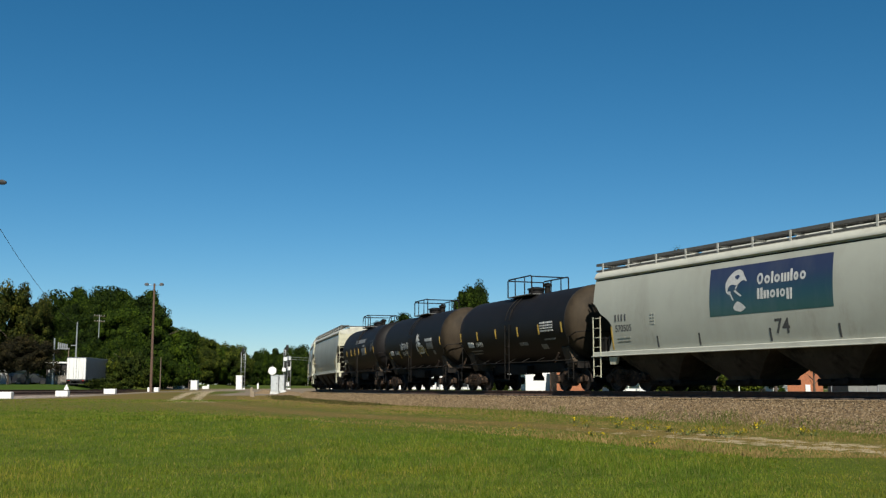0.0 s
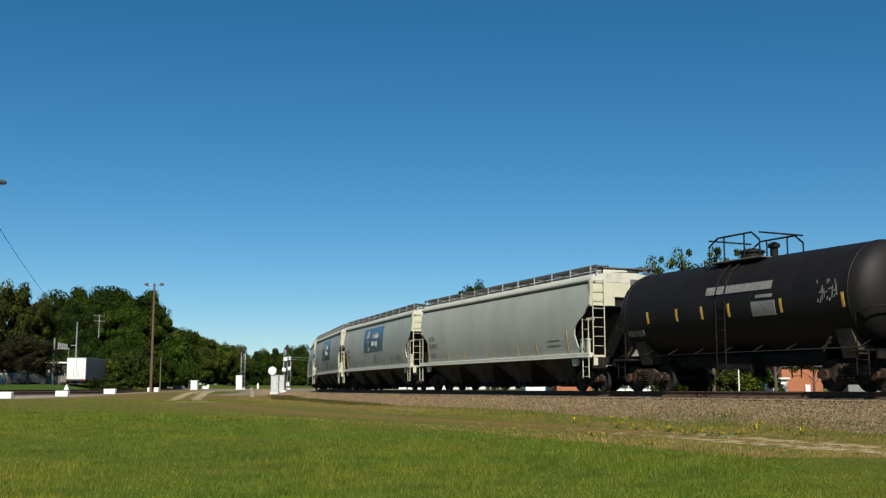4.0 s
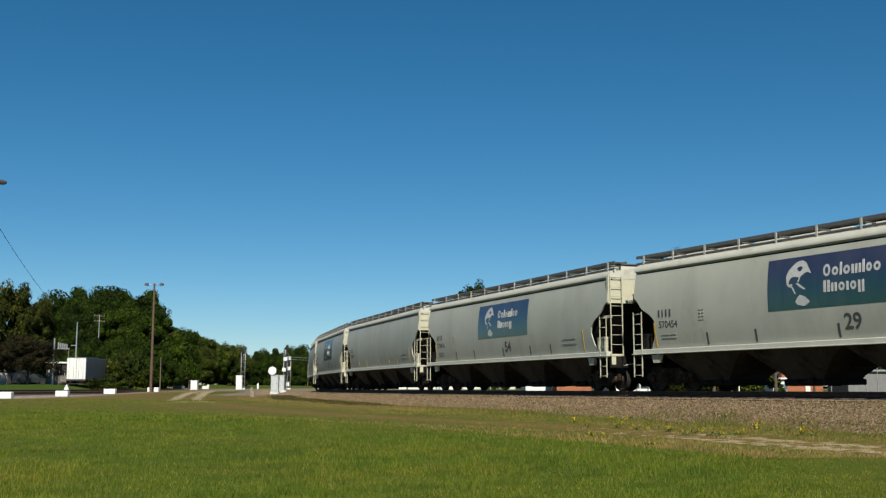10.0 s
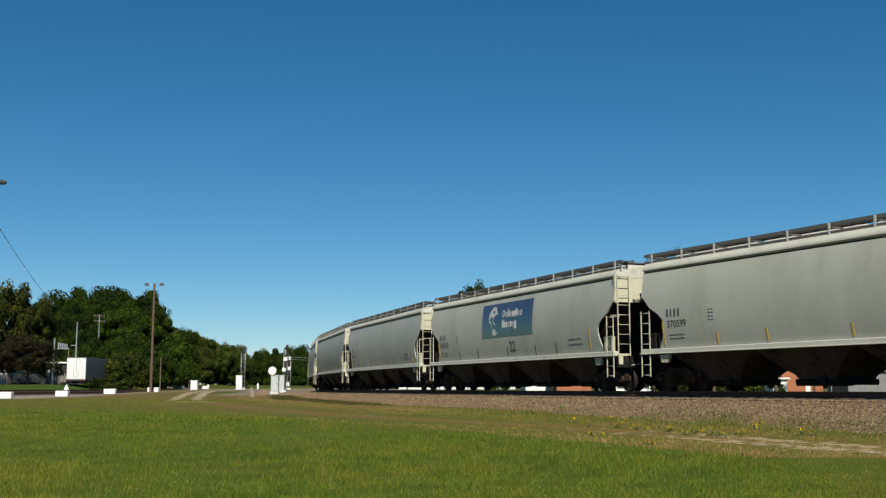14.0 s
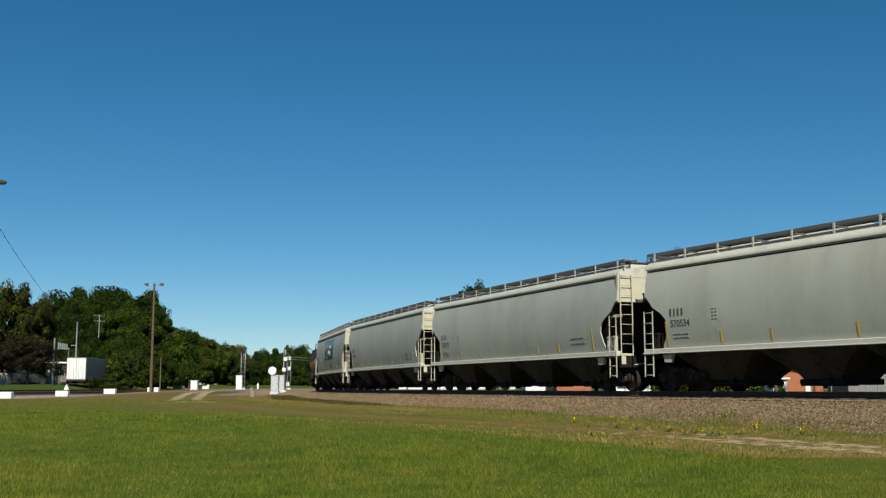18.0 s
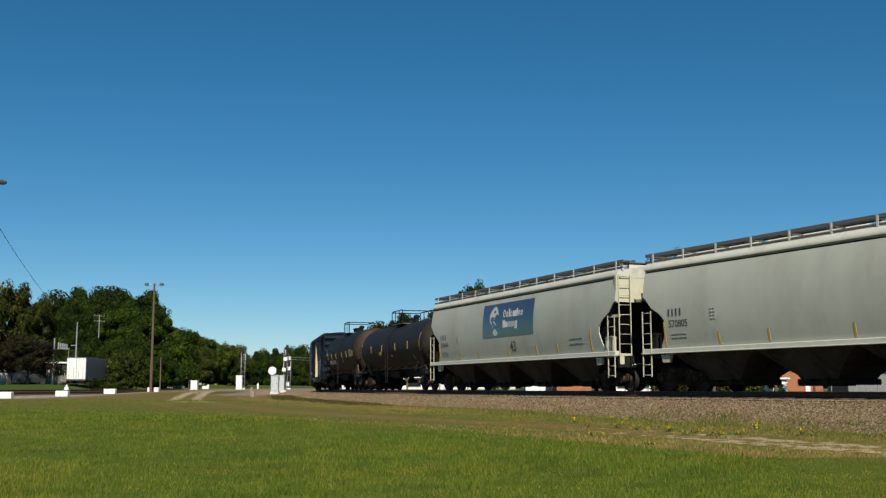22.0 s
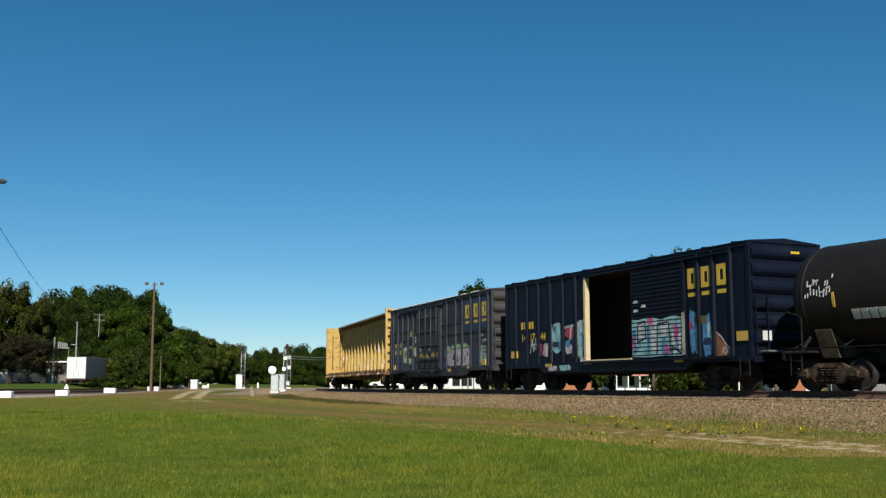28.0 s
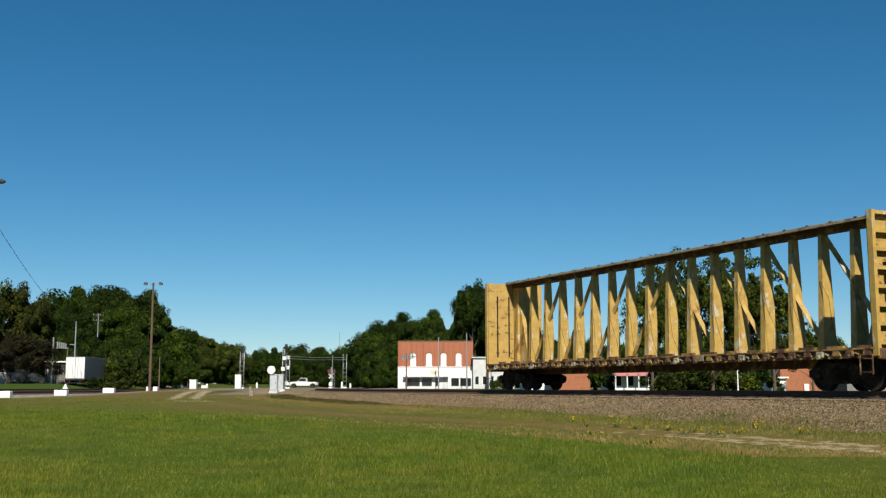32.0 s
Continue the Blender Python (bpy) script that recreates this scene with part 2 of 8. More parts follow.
def lettering(text, size, material, parent, m, name="number"):
    """Painted figures as a thin mesh; m: the pose in the parent's space, the text in its xy plane."""
    cu = bpy.data.curves.new("figures", "FONT")
    cu.body, cu.size, cu.extrude, cu.offset = text, size, 0.0015, size * 0.02
    tmp = bpy.data.objects.new("figures", cu)
    scene.collection.objects.link(tmp)
    me = bpy.data.meshes.new_from_object(tmp.evaluated_get(bpy.context.evaluated_depsgraph_get()))
    bpy.data.objects.remove(tmp)
    me.materials.clear()
    me.materials.append(material)
    ob = part(name, me, material, parent)
    ob.matrix_basis = m
    return tagged(ob, kind="stuff") if len(text) > 2 else ob


# ---- the line of the railway ----
RAIL_Z = 1.41
S_NEAR, S_FAR = 345.0, -400.0


def bend(s):
    """Curvature of the line at s metres along it."""
    if s > 60:
        return 0.0
    if s > 0:
        return 0.0046 * min(1, (60 - s) / 15)
    if s > -70:
        return 0.0046 + (0.0033 - 0.0046) * -s / 70
    return 0.0033 if s > -230 else 0.0


def lay_line():
    ds = 0.5
    up, down = [(0.0, 8.604, 38.169, -1.133)], []
    for sign, limit, out in ((1, S_NEAR + 12, up), (-1, -S_FAR + 12, down)):
        x, y, th, s = 8.604, 38.169, -1.133, 0.0
        while abs(s) < limit:
            mid = th + sign * ds / 2 * bend(s + sign * ds / 2)
            step = sign * ds * (1 - 1.55 * bend(s + sign * ds / 2))     # s runs along the cars' outer side
            x, y = x + step * math.cos(mid), y + step * math.sin(mid)
            th += sign * ds * bend(s + sign * ds / 2)
            s += sign * ds
            out.append((s, x, y, th))
    return np.array(down[::-1] + up)


LINE = lay_line()


def on_line(s):
    return tuple(float(np.interp(s, LINE[:, 0], LINE[:, k])) for k in (1, 2, 3))


def beside(s, off, z):
    """A point off metres to the left of the line (the far side from the camera), at the height z."""
    x, y, th = on_line(s)
    return (x - math.sin(th) * off, y + math.cos(th) * off, z)


def travelled(t):
    return 10.2047 * (t - 11) - 0.0178 * (t - 11) ** 2 / 2


TRAIN = []   # (thing, place in the train, distance between truck centres)
WHEELS = []  # (wheelset, its x on the truck)
# ---- the train: shared running gear ----


def side_frame_mesh():
    out = [(-1.22, 0.40), (-1.22, 0.58), (-1.05, 0.66), (-0.72, 0.66), (-0.42, 0.80), (0.42, 0.80), (0.72, 0.66), (1.05, 0.66), (1.22, 0.58), (1.22, 0.40),
           (1.0, 0.36), (0.70, 0.40), (0.45, 0.20), (-0.45, 0.20), (-0.70, 0.40), (-1.0, 0.36)]
    b = Build()
    b.plate([(x, z) for x, z in out], "y", -0.07, 0.07)
    for x in (-0.89, 0.89):                                   # roller bearing caps
        b.spun([(0.15, -0.16), (0.16, -0.10), (0.16, 0.06), (0.1, 0.07)], 12, "y", (x, 0, 0.46))
    for x in (-0.2, 0.0, 0.2):                                # springs in the window, standing proud
        for k in range(5):
            b.spun([(0.085, -0.02), (0.105, 0.0), (0.085, 0.02)], 10, "z", (x, -0.09, 0.30 + 0.075 * k))
    b.bevel_box(-0.34, 0.34, -0.12, -0.05, 0.64, 0.74, 0.02)
    return b.mesh("side_frame")


def wheelset_mesh():
    b = Build()
    for sgn in (-1, 1):
        y = sgn * 0.75
        prof = [(0.06, -0.09), (0.14, -0.09), (0.17, -0.03), (0.36, -0.02), (0.39, -0.07), (0.455, -0.07), (0.462, 0.0), (0.468, 0.045), (0.49, 0.055), (0.49, 0.08), (0.4, 0.08), (0.36, 0.03), (0.17, 0.02), (0.14, 0.08), (0.06, 0.08)]
        # broad noise tints in the clumps' shaded gaps and sunlit tufts
        b.spun([(r, y - sgn * t * 1.0 if sgn > 0 else y + t) for r, t in prof], 28, "y")
        for j in range(6):                                   # cast pockets on the plate
            a = j * math.pi / 3
            b.spun([(0.03, -0.028), (0.03, 0.0)], 6, "y", (0.27 * math.cos(a), y - (-sgn) * 0.0 + (0.0), 0.27 * math.sin(a)))
    b.spun([(0.085, -0.98), (0.085, 0.98)], 12, "y")
    return b.mesh("wheelset")


SIDE_FRAME, WHEELSET = side_frame_mesh(), wheelset_mesh()
BOLSTER = Build().bevel_box(-0.2, 0.2, -1.0, 1.0, 0.45, 0.78, 0.04).spun([(0.3, 0.78), (0.3, 0.88)], 16, "z").mesh("truck")
COUPLER = Build().bevel_box(0, 0.75, -0.1, 0.1, 0.76, 0.98, 0.02).bevel_box(0.68, 0.98, -0.17, 0.12, 0.70, 1.02, 0.05).mesh("coupler")
SIDE_FRAME.materials.append(TRUCK), WHEELSET.materials.append(WHEEL), BOLSTER.materials.append(TRUCK), COUPLER.materials.append(IRON)
HOSE = Build().tube([(0, 0.25, 0.9), (0.25, 0.27, 0.7), (0.5, 0.3, 0.5), (0.75, 0.27, 0.62)], 0.025, 6).mesh("brake_hose")


def running_gear(car, centres, face):
    """Two trucks with side frames and wheelsets, couplers at both ends. face: where the car's end sill stands."""
    for x in (-centres / 2, centres / 2):
        tr = part("truck", BOLSTER, TRUCK, car)
        tr.location = (x, 0, 0)
        for y, turn in ((-1.0, 0), (1.0, math.pi)):
            sf = part("side_frame", SIDE_FRAME, TRUCK, tr)
            sf.location, sf.rotation_euler = (0, y, 0), (0, 0, turn)
        for dx in (-0.89, 0.89):
            ws = part("wheelset", WHEELSET, WHEEL, tr)
            ws.location = (dx, 0, 0.46)
            WHEELS.append((ws, dx))
    for turn in (0, math.pi):
        for name, me, mt in (("coupler", COUPLER, IRON), ("brake_hose", HOSE, IRON)):
            c = part(name, me, mt, car)
            c.location, c.rotation_euler = (math.cos(turn) * (face - 0.15), 0, 0), (0, 0, turn)


def ladder(x, y, z0, z1, width, along, depth=0.0, step=0.36, r=0.013):
    """A ladder of two stiles and round rungs, flat in the xz ('x') or yz ('y') plane."""
    b = Build()
    ends = [(x, y), (x + width, y)] if along == "x" else [(x, y), (x, y + width)]
    for ex, ey in ends:
        b.box(ex - 0.016, ex + 0.016, ey - 0.016, ey + 0.016, z0, z1)
    z = z0 + 0.06
    while z < z1 - 0.02:
        b.tube([(*ends[0], z), (*ends[1], z)], r, 6)
        z += step
    return b


def bars(b, x, z, spec, y_at, h, gap=0.045):
    """A row of plain bars for lettering that is not spelled out; spec: widths, negative for a space."""
    n = max(1, math.ceil(h / 0.13))
    for w in spec:
        if w > 0:
            b.loft([[(x, y_at(q) - 0.006, q), (x + w, y_at(q) - 0.006, q), (x + w, y_at(q) + 0.012, q), (x, y_at(q) + 0.012, q)] for q in (z + h * k / n for k in range(n + 1))])
        x += abs(w) + gap
    return b


# ---- covered hopper wagons ----
H_TOP, H_LOW, H_HALF = 4.26, 1.38, 9.2


def hopper_y(z):
    """Half width of the bulging side at the height z."""
    return 1.60 - 0.185 * ((z - 2.75) / 1.5) ** 2


def side_lean(z, h):
    """Turn of a flat figure of height h that lies on the side at z."""
    return 90 + math.degrees(math.atan2(hopper_y(z + h) - hopper_y(z), h))


CUT_Z = (1.38, 1.6, 1.8, 2.2, 2.45, 2.65, 2.9, 3.12, 3.26, 3.3, 4.26)
CUT_X = (8.40, 8.28, 8.14, 8.0, 8.05, 8.28, 8.75, 8.95, 9.1, 9.2, 9.2)


def hopper_side_mesh():
    zs = list(np.linspace(H_LOW, 2.2, 7)) + list(np.linspace(2.3, 3.26, 9)) + [3.3] + list(np.linspace(3.4, 4.15, 8))
    cols = 13
    b = Build()
    for off in (0.0, 0.045):
        base = len(b.v)
        for z in zs:
            e = float(np.interp(z, CUT_Z, CUT_X))
            for c in range(cols):
                x = -e + 2 * e * c / (cols - 1)
                b.v.append((x, -(hopper_y(z) - off), z))
        for i in range(len(zs) - 1):
            for c in range(cols - 1):
                a = base + i * cols + c
                b.face((a, a + 1, a + cols + 1, a + cols), True)
    n = len(zs) * cols
    for c in (0, cols - 1):
        base = len(b.v)
        for i in range(len(zs)):
            b.v += [b.v[i * cols + c], b.v[n + i * cols + c]]
        for i in range(len(zs) - 1):
            q = base + 2 * i
            b.face((q, q + 2, q + 3, q + 1))
    return b.mesh("side_sheet")


def hopper_parts():
    P = {}
    P["side_sheet"] = hopper_side_mesh()
    roof = [(-1.43, 4.30), (-1.36, 4.42)] + [(y, 4.45 + 0.17 * math.cos(y / 1.3 * math.pi / 2) ** 0.8) for y in np.linspace(-1.28, 1.28, 11)] + [(1.36, 4.42), (1.43, 4.30)]
    P["roof"] = Build().loft([[(x, y, z) for y, z in roof] + [(x, 1.40, 4.20), (x, -1.40, 4.20)] for x in (-9.2, 9.2)], True).mesh("roof")
    P["top_chord"] = Build().loft([[(x, y, z) for y, z in ((-1.45, 4.24), (-1.486, 4.25), (-1.492, 4.29), (-1.47, 4.34), (-1.43, 4.41), (-1.36, 4.475), (-1.27, 4.525), (-1.16, 4.56), (-1.14, 4.245))] for x in (-9.22, 9.22)], True).mesh("top_chord")
    # recessed strip that carries the chord's shadow as a dark colour
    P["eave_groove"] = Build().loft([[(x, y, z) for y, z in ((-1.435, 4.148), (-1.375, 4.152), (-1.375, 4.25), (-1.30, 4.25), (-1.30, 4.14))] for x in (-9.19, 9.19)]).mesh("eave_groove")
    P["side_sill"] = Build().bevel_box(-9.25, 9.25, -1.62, -1.40, 1.30, 1.46, 0.02).bevel_box(-9.25, 9.25, -1.67, -1.5, 1.28, 1.315, 0.01).mesh("side_sill")
    end = [(-1.45, 3.28), (-0.42, 3.28), (-0.42, 3.60), (0.42, 3.60), (0.42, 3.28), (1.45, 3.28)] + [(y, z - 0.02) for y, z in roof[::-1]]
    P["end_panel"] = Build().plate(end, "x", 9.12, 9.19).mesh("end_panel")
    P["corner_post"] = Build().bevel_box(9.08, 9.24, -1.52, -1.40, 3.24, 4.25, 0.02).mesh("corner_post")
    P["recess"] = Build().box(9.10, 9.13, -0.42, 0.42, 3.26, 3.62).box(9.12, 9.2, -0.44, 0.44, 3.58, 3.63).mesh("recess")
    P["slope_sheet"] = Build().add([(9.12, -1.46, 3.3), (9.12, 1.46, 3.3), (7.3, 1.46, 1.3), (7.3, -1.46, 1.3), (9.06, -1.46, 3.3), (9.06, 1.46, 3.3), (7.24, 1.46, 1.3), (7.24, -1.46, 1.3)],
                                   [(0, 1, 2, 3), (4, 7, 6, 5), (0, 3, 7, 4), (1, 5, 6, 2)]).mesh("slope_sheet")
    P["end_web"] = Build().plate([(7.35, 1.24), (9.05, 1.24), (9.08, 3.2)], "y", -0.03, 0.03).mesh("end_web")
    P["end_platform"] = Build().box(8.1, 9.3, -1.5, 1.5, 1.16, 1.24).bevel_box(9.18, 9.32, -1.5, 1.5, 0.85, 1.30, 0.02).mesh("end_platform")
    P["stiffener"] = Build().box(0, 0.11, -0.07, 0.07, 1.24, 2.02).box(-0.02, 0.13, -0.09, 0.09, 1.94, 2.0).mesh("stiffener")
    P["grab_bar"] = Build().box(8.75, 9.24, -1.45, -1.36, 2.72, 2.82).mesh("grab_bar")
    P["step_bracket"] = Build().bevel_box(9.22, 9.36, -1.50, -1.0, 1.28, 1.36, 0.01).box(9.24, 9.34, -1.48, -1.3, 0.98, 1.28).tube([(9.3, -0.95, 0.95), (9.5, -0.6, 1.02), (9.5, 0.1, 1.0)], 0.02, 6).mesh("step_bracket")
    P["jacking_pad"] = Build().plate([(-0.25, 1.25), (0.25, 1.25), (0.16, 0.98), (-0.16, 0.98)], "y", -1.58, -1.46).mesh("jacking_pad")
    rings = []
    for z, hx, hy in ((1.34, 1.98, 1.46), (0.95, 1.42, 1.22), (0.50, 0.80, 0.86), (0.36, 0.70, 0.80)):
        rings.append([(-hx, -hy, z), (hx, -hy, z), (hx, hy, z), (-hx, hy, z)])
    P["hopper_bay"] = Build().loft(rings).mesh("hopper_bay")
    P["outlet_gate"] = Build().bevel_box(-0.85, 0.85, -0.84, 0.84, 0.20, 0.38, 0.03).bevel_box(-1.15, 0.2, -0.5, 0.5, 0.17, 0.26, 0.02).tube([(-0.2, -0.98, 0.32), (-0.2, 0.98, 0.32)], 0.04, 8).tube([(0.35, -0.95, 0.32), (0.35, -0.80, 0.32)], 0.10, 10).mesh("outlet_gate")
    P["centre_sill"] = Build().box(-9.3, 9.3, -0.2, 0.2, 0.72, 1.02).mesh("centre_sill")
    b = Build()
    for k in range(5):                                       # open grating of long bars, an edge angle and a lower angle
        y = -0.2 + 0.1 * k
        b.box(-9.35, 9.35, y - 0.03, y + 0.03, 4.78, 4.82)
    b.box(-9.35, 9.35, -0.275, -0.245, 4.745, 4.85).box(-9.35, 9.35, 0.245, 0.275, 4.745, 4.85)
    for k in range(34):
        x = -9.25 + 18.5 * k / 33
        b.box(x - 0.02, x + 0.02, -0.245, 0.245, 4.755, 4.785)
    P["running_board"] = b.mesh("running_board")
    P["guard_rail"] = Build().box(-9.35, 9.35, -0.29, -0.235, 4.535, 4.55).box(-9.35, 9.35, -0.29, -0.275, 4.535, 4.60).mesh("guard_rail")
    P["bracket"] = Build().plate([(-0.035, 4.50), (0.035, 4.50), (0.035, 4.835), (-0.035, 4.835)], "y", -0.31, -0.277).box(-0.03, 0.03, -0.27, 0.26, 4.70, 4.744).box(-0.03, 0.03, 0.22, 0.26, 4.50, 4.70).mesh("bracket")
    P["cross_walk"] = Build().bevel_box(-9.35, -8.95, -1.0, 1.0, 4.72, 4.77, 0.01).mesh("cross_walk")
    P["hatch"] = Build().loft([[(x, y, z) for y, z in ((-0.58, 4.52), (-0.58, 4.72), (-0.46, 4.80), (0.46, 4.80), (0.58, 4.72), (0.58, 4.52))] for x in (-1.95, 1.95)]).box(-1.0, -0.92, -0.56, 0.56, 4.60, 4.76).box(0.92, 1.0, -0.56, 0.56, 4.60, 4.76).mesh("hatch")
    P["end_ladder"] = ladder(9.29, -1.46, 1.30, 4.30, 0.50, "y").mesh("end_ladder")
    P["side_ladder"] = ladder(8.74, -1.62, 0.50, 2.78, 0.46, "x").mesh("side_ladder")
    P["placard"] = Build().bevel_box(9.19, 9.23, 0.3, 0.9, 4.10, 4.34, 0.01).mesh("placard")
    # panel with the firm's picture: a curved sheet 5 mm proud of the side
    zs = np.linspace(2.40, 3.95, 10)
    P["logo_panel"] = Build().loft([[(-2.58, -(hopper_y(z) + 0.006), z), (2.62, -(hopper_y(z) + 0.006), z), (2.62, -(hopper_y(z) - 0.02), z), (-2.58, -(hopper_y(z) - 0.02), z)] for z in zs], True).mesh("logo_panel")

    def skin(z):
        return -(hopper_y(z) + 0.010)
    def on_skin(b, outline, lift=0.0):
        b.add([(x, skin(z) - lift, z) for x, z in outline], [tuple(range(len(outline)))])
    b = Build()
    arc = [(-0.84, 3.41), (-0.90, 3.52), (-0.98, 3.64), (-1.04, 3.75), (-1.12, 3.80), (-1.21, 3.83), (-1.32, 3.825), (-1.43, 3.79), (-1.57, 3.70), (-1.68, 3.61), (-1.75, 3.53), (-1.81, 3.42), (-1.815, 3.30)]
    inner = [(-0.95, 3.46), (-1.02, 3.47), (-1.10, 3.44), (-1.16, 3.40), (-1.24, 3.36), (-1.30, 3.33), (-1.36, 3.34), (-1.44, 3.36), (-1.53, 3.37), (-1.61, 3.35), (-1.67, 3.30), (-1.70, 3.24), (-1.72, 3.16)]
    for p, q, r, t in zip(arc[:-1], arc[1:], inner[1:], inner[:-1]):
        on_skin(b, (p, q, r, t))
    for shape in (((-1.815, 3.30), (-1.72, 3.16), (-1.58, 3.16), (-1.56, 3.10), (-1.62, 3.05), (-1.72, 3.08), (-1.79, 3.16)), ((-1.62, 3.08), (-1.56, 3.08), (-1.43, 2.86), (-1.48, 2.85)),
                  ((-1.44, 3.16), (-1.36, 3.18), (-1.06, 2.98), (-1.12, 2.96), (-1.30, 3.06)), ((-1.30, 3.33), (-1.24, 3.36), (-1.33, 3.20), (-1.38, 3.22)),
                  ((-1.47, 2.62), (-1.38, 2.75), (-1.27, 2.82), (-1.08, 2.75), (-0.90, 2.60), (-1.0, 2.53), (-1.14, 2.48), (-1.37, 2.53))):
        on_skin(b, shape)
    P["logo_figure"] = b.mesh("logo_figure")
    b = Build()

    def ring(x, z, w, h, t):
        """A plain rounded ring that stands for a round sign of the firm's name."""
        n = 14
        co = [(math.cos(2 * math.pi * j / n), math.sin(2 * math.pi * j / n)) for j in range(n + 1)]
        for (c0, s0), (c1, s1) in zip(co[:-1], co[1:]):
            on_skin(b, [(x + w / 2 * (1 + k * c), z + h / 2 * (1 + m * q)) for c, q, k, m in ((c0, s0, 1, 1), (c1, s1, 1, 1), (c1, s1, 1 - 2 * t / w, 1 - 2 * t / h), (c0, s0, 1 - 2 * t / w, 1 - 2 * t / h))])
    x = -0.40
    for w, h, round_one in ((0.27, 0.36, 1), (0.24, 0.26, 1), (0.075, 0.36, 0), (0.24, 0.26, 1), (0.075, 0.26, 0), (0.075, 0.26, 0), (0.075, 0.26, 0), (0.075, 0.36, 0), (0.20, 0.26, 1), (0.24, 0.26, 1)):
        if round_one:
            ring(x, 3.27, w, h, 0.075)
        else:
            bars(b, x, 3.27, (w,), skin, h)
        x += w + 0.05
    x = -0.38
    for w, h, drop, round_one in ((0.085, 0.34, 0, 0), (0.085, 0.34, 0, 0), (0.075, 0.25, 0, 0), (0.075, 0.25, 0, 0), (0.23, 0.25, 0, 1), (0.075, 0.25, 0, 0), (0.22, 0.25, 0, 1), (0.075, 0.34, 0.09, 0), (0.075, 0.34, 0.09, 0)):
        if round_one:
            ring(x, 2.82, w, h, 0.07)
        else:
            bars(b, x, 2.82 - drop, (w,), skin, h)
        x += w + 0.055
    P["logo_lettering"] = b.mesh("logo_lettering")
    b = Build()
    bars(b, -7.80, 2.55, (0.07, 0.05, 0.07, 0.07), skin, 0.24, 0.13)
    P["reporting_mark"] = b.mesh("reporting_mark")
    b = Build()
    bars(b, -7.70, 1.92, (0.42, 0.3), skin, 0.035)
    bars(b, -7.70, 1.80, (0.3, 0.42), skin, 0.035)
    for z in (2.34, 2.45, 2.56, 2.67):
        bars(b, -5.72, z, (0.10, 0.10), skin, 0.035)
    bars(b, 5.7, 2.05, (0.5, 0.5), skin, 0.022)
    bars(b, 5.7, 1.85, (0.3, 0.4, 0.3), skin, 0.022)
    P["stencil_line"] = b.mesh("stencil_line")
    P["running_mark"] = bars(Build(), -7.80, 2.17, (0.07,) * 6, skin, 0.24, 0.12).mesh("running_mark")
    return P


HP = hopper_parts()
DARK_STIFFENER = HP["stiffener"].copy()
HALF_TURN = Matrix.Rotation(math.pi, 4, "Z")


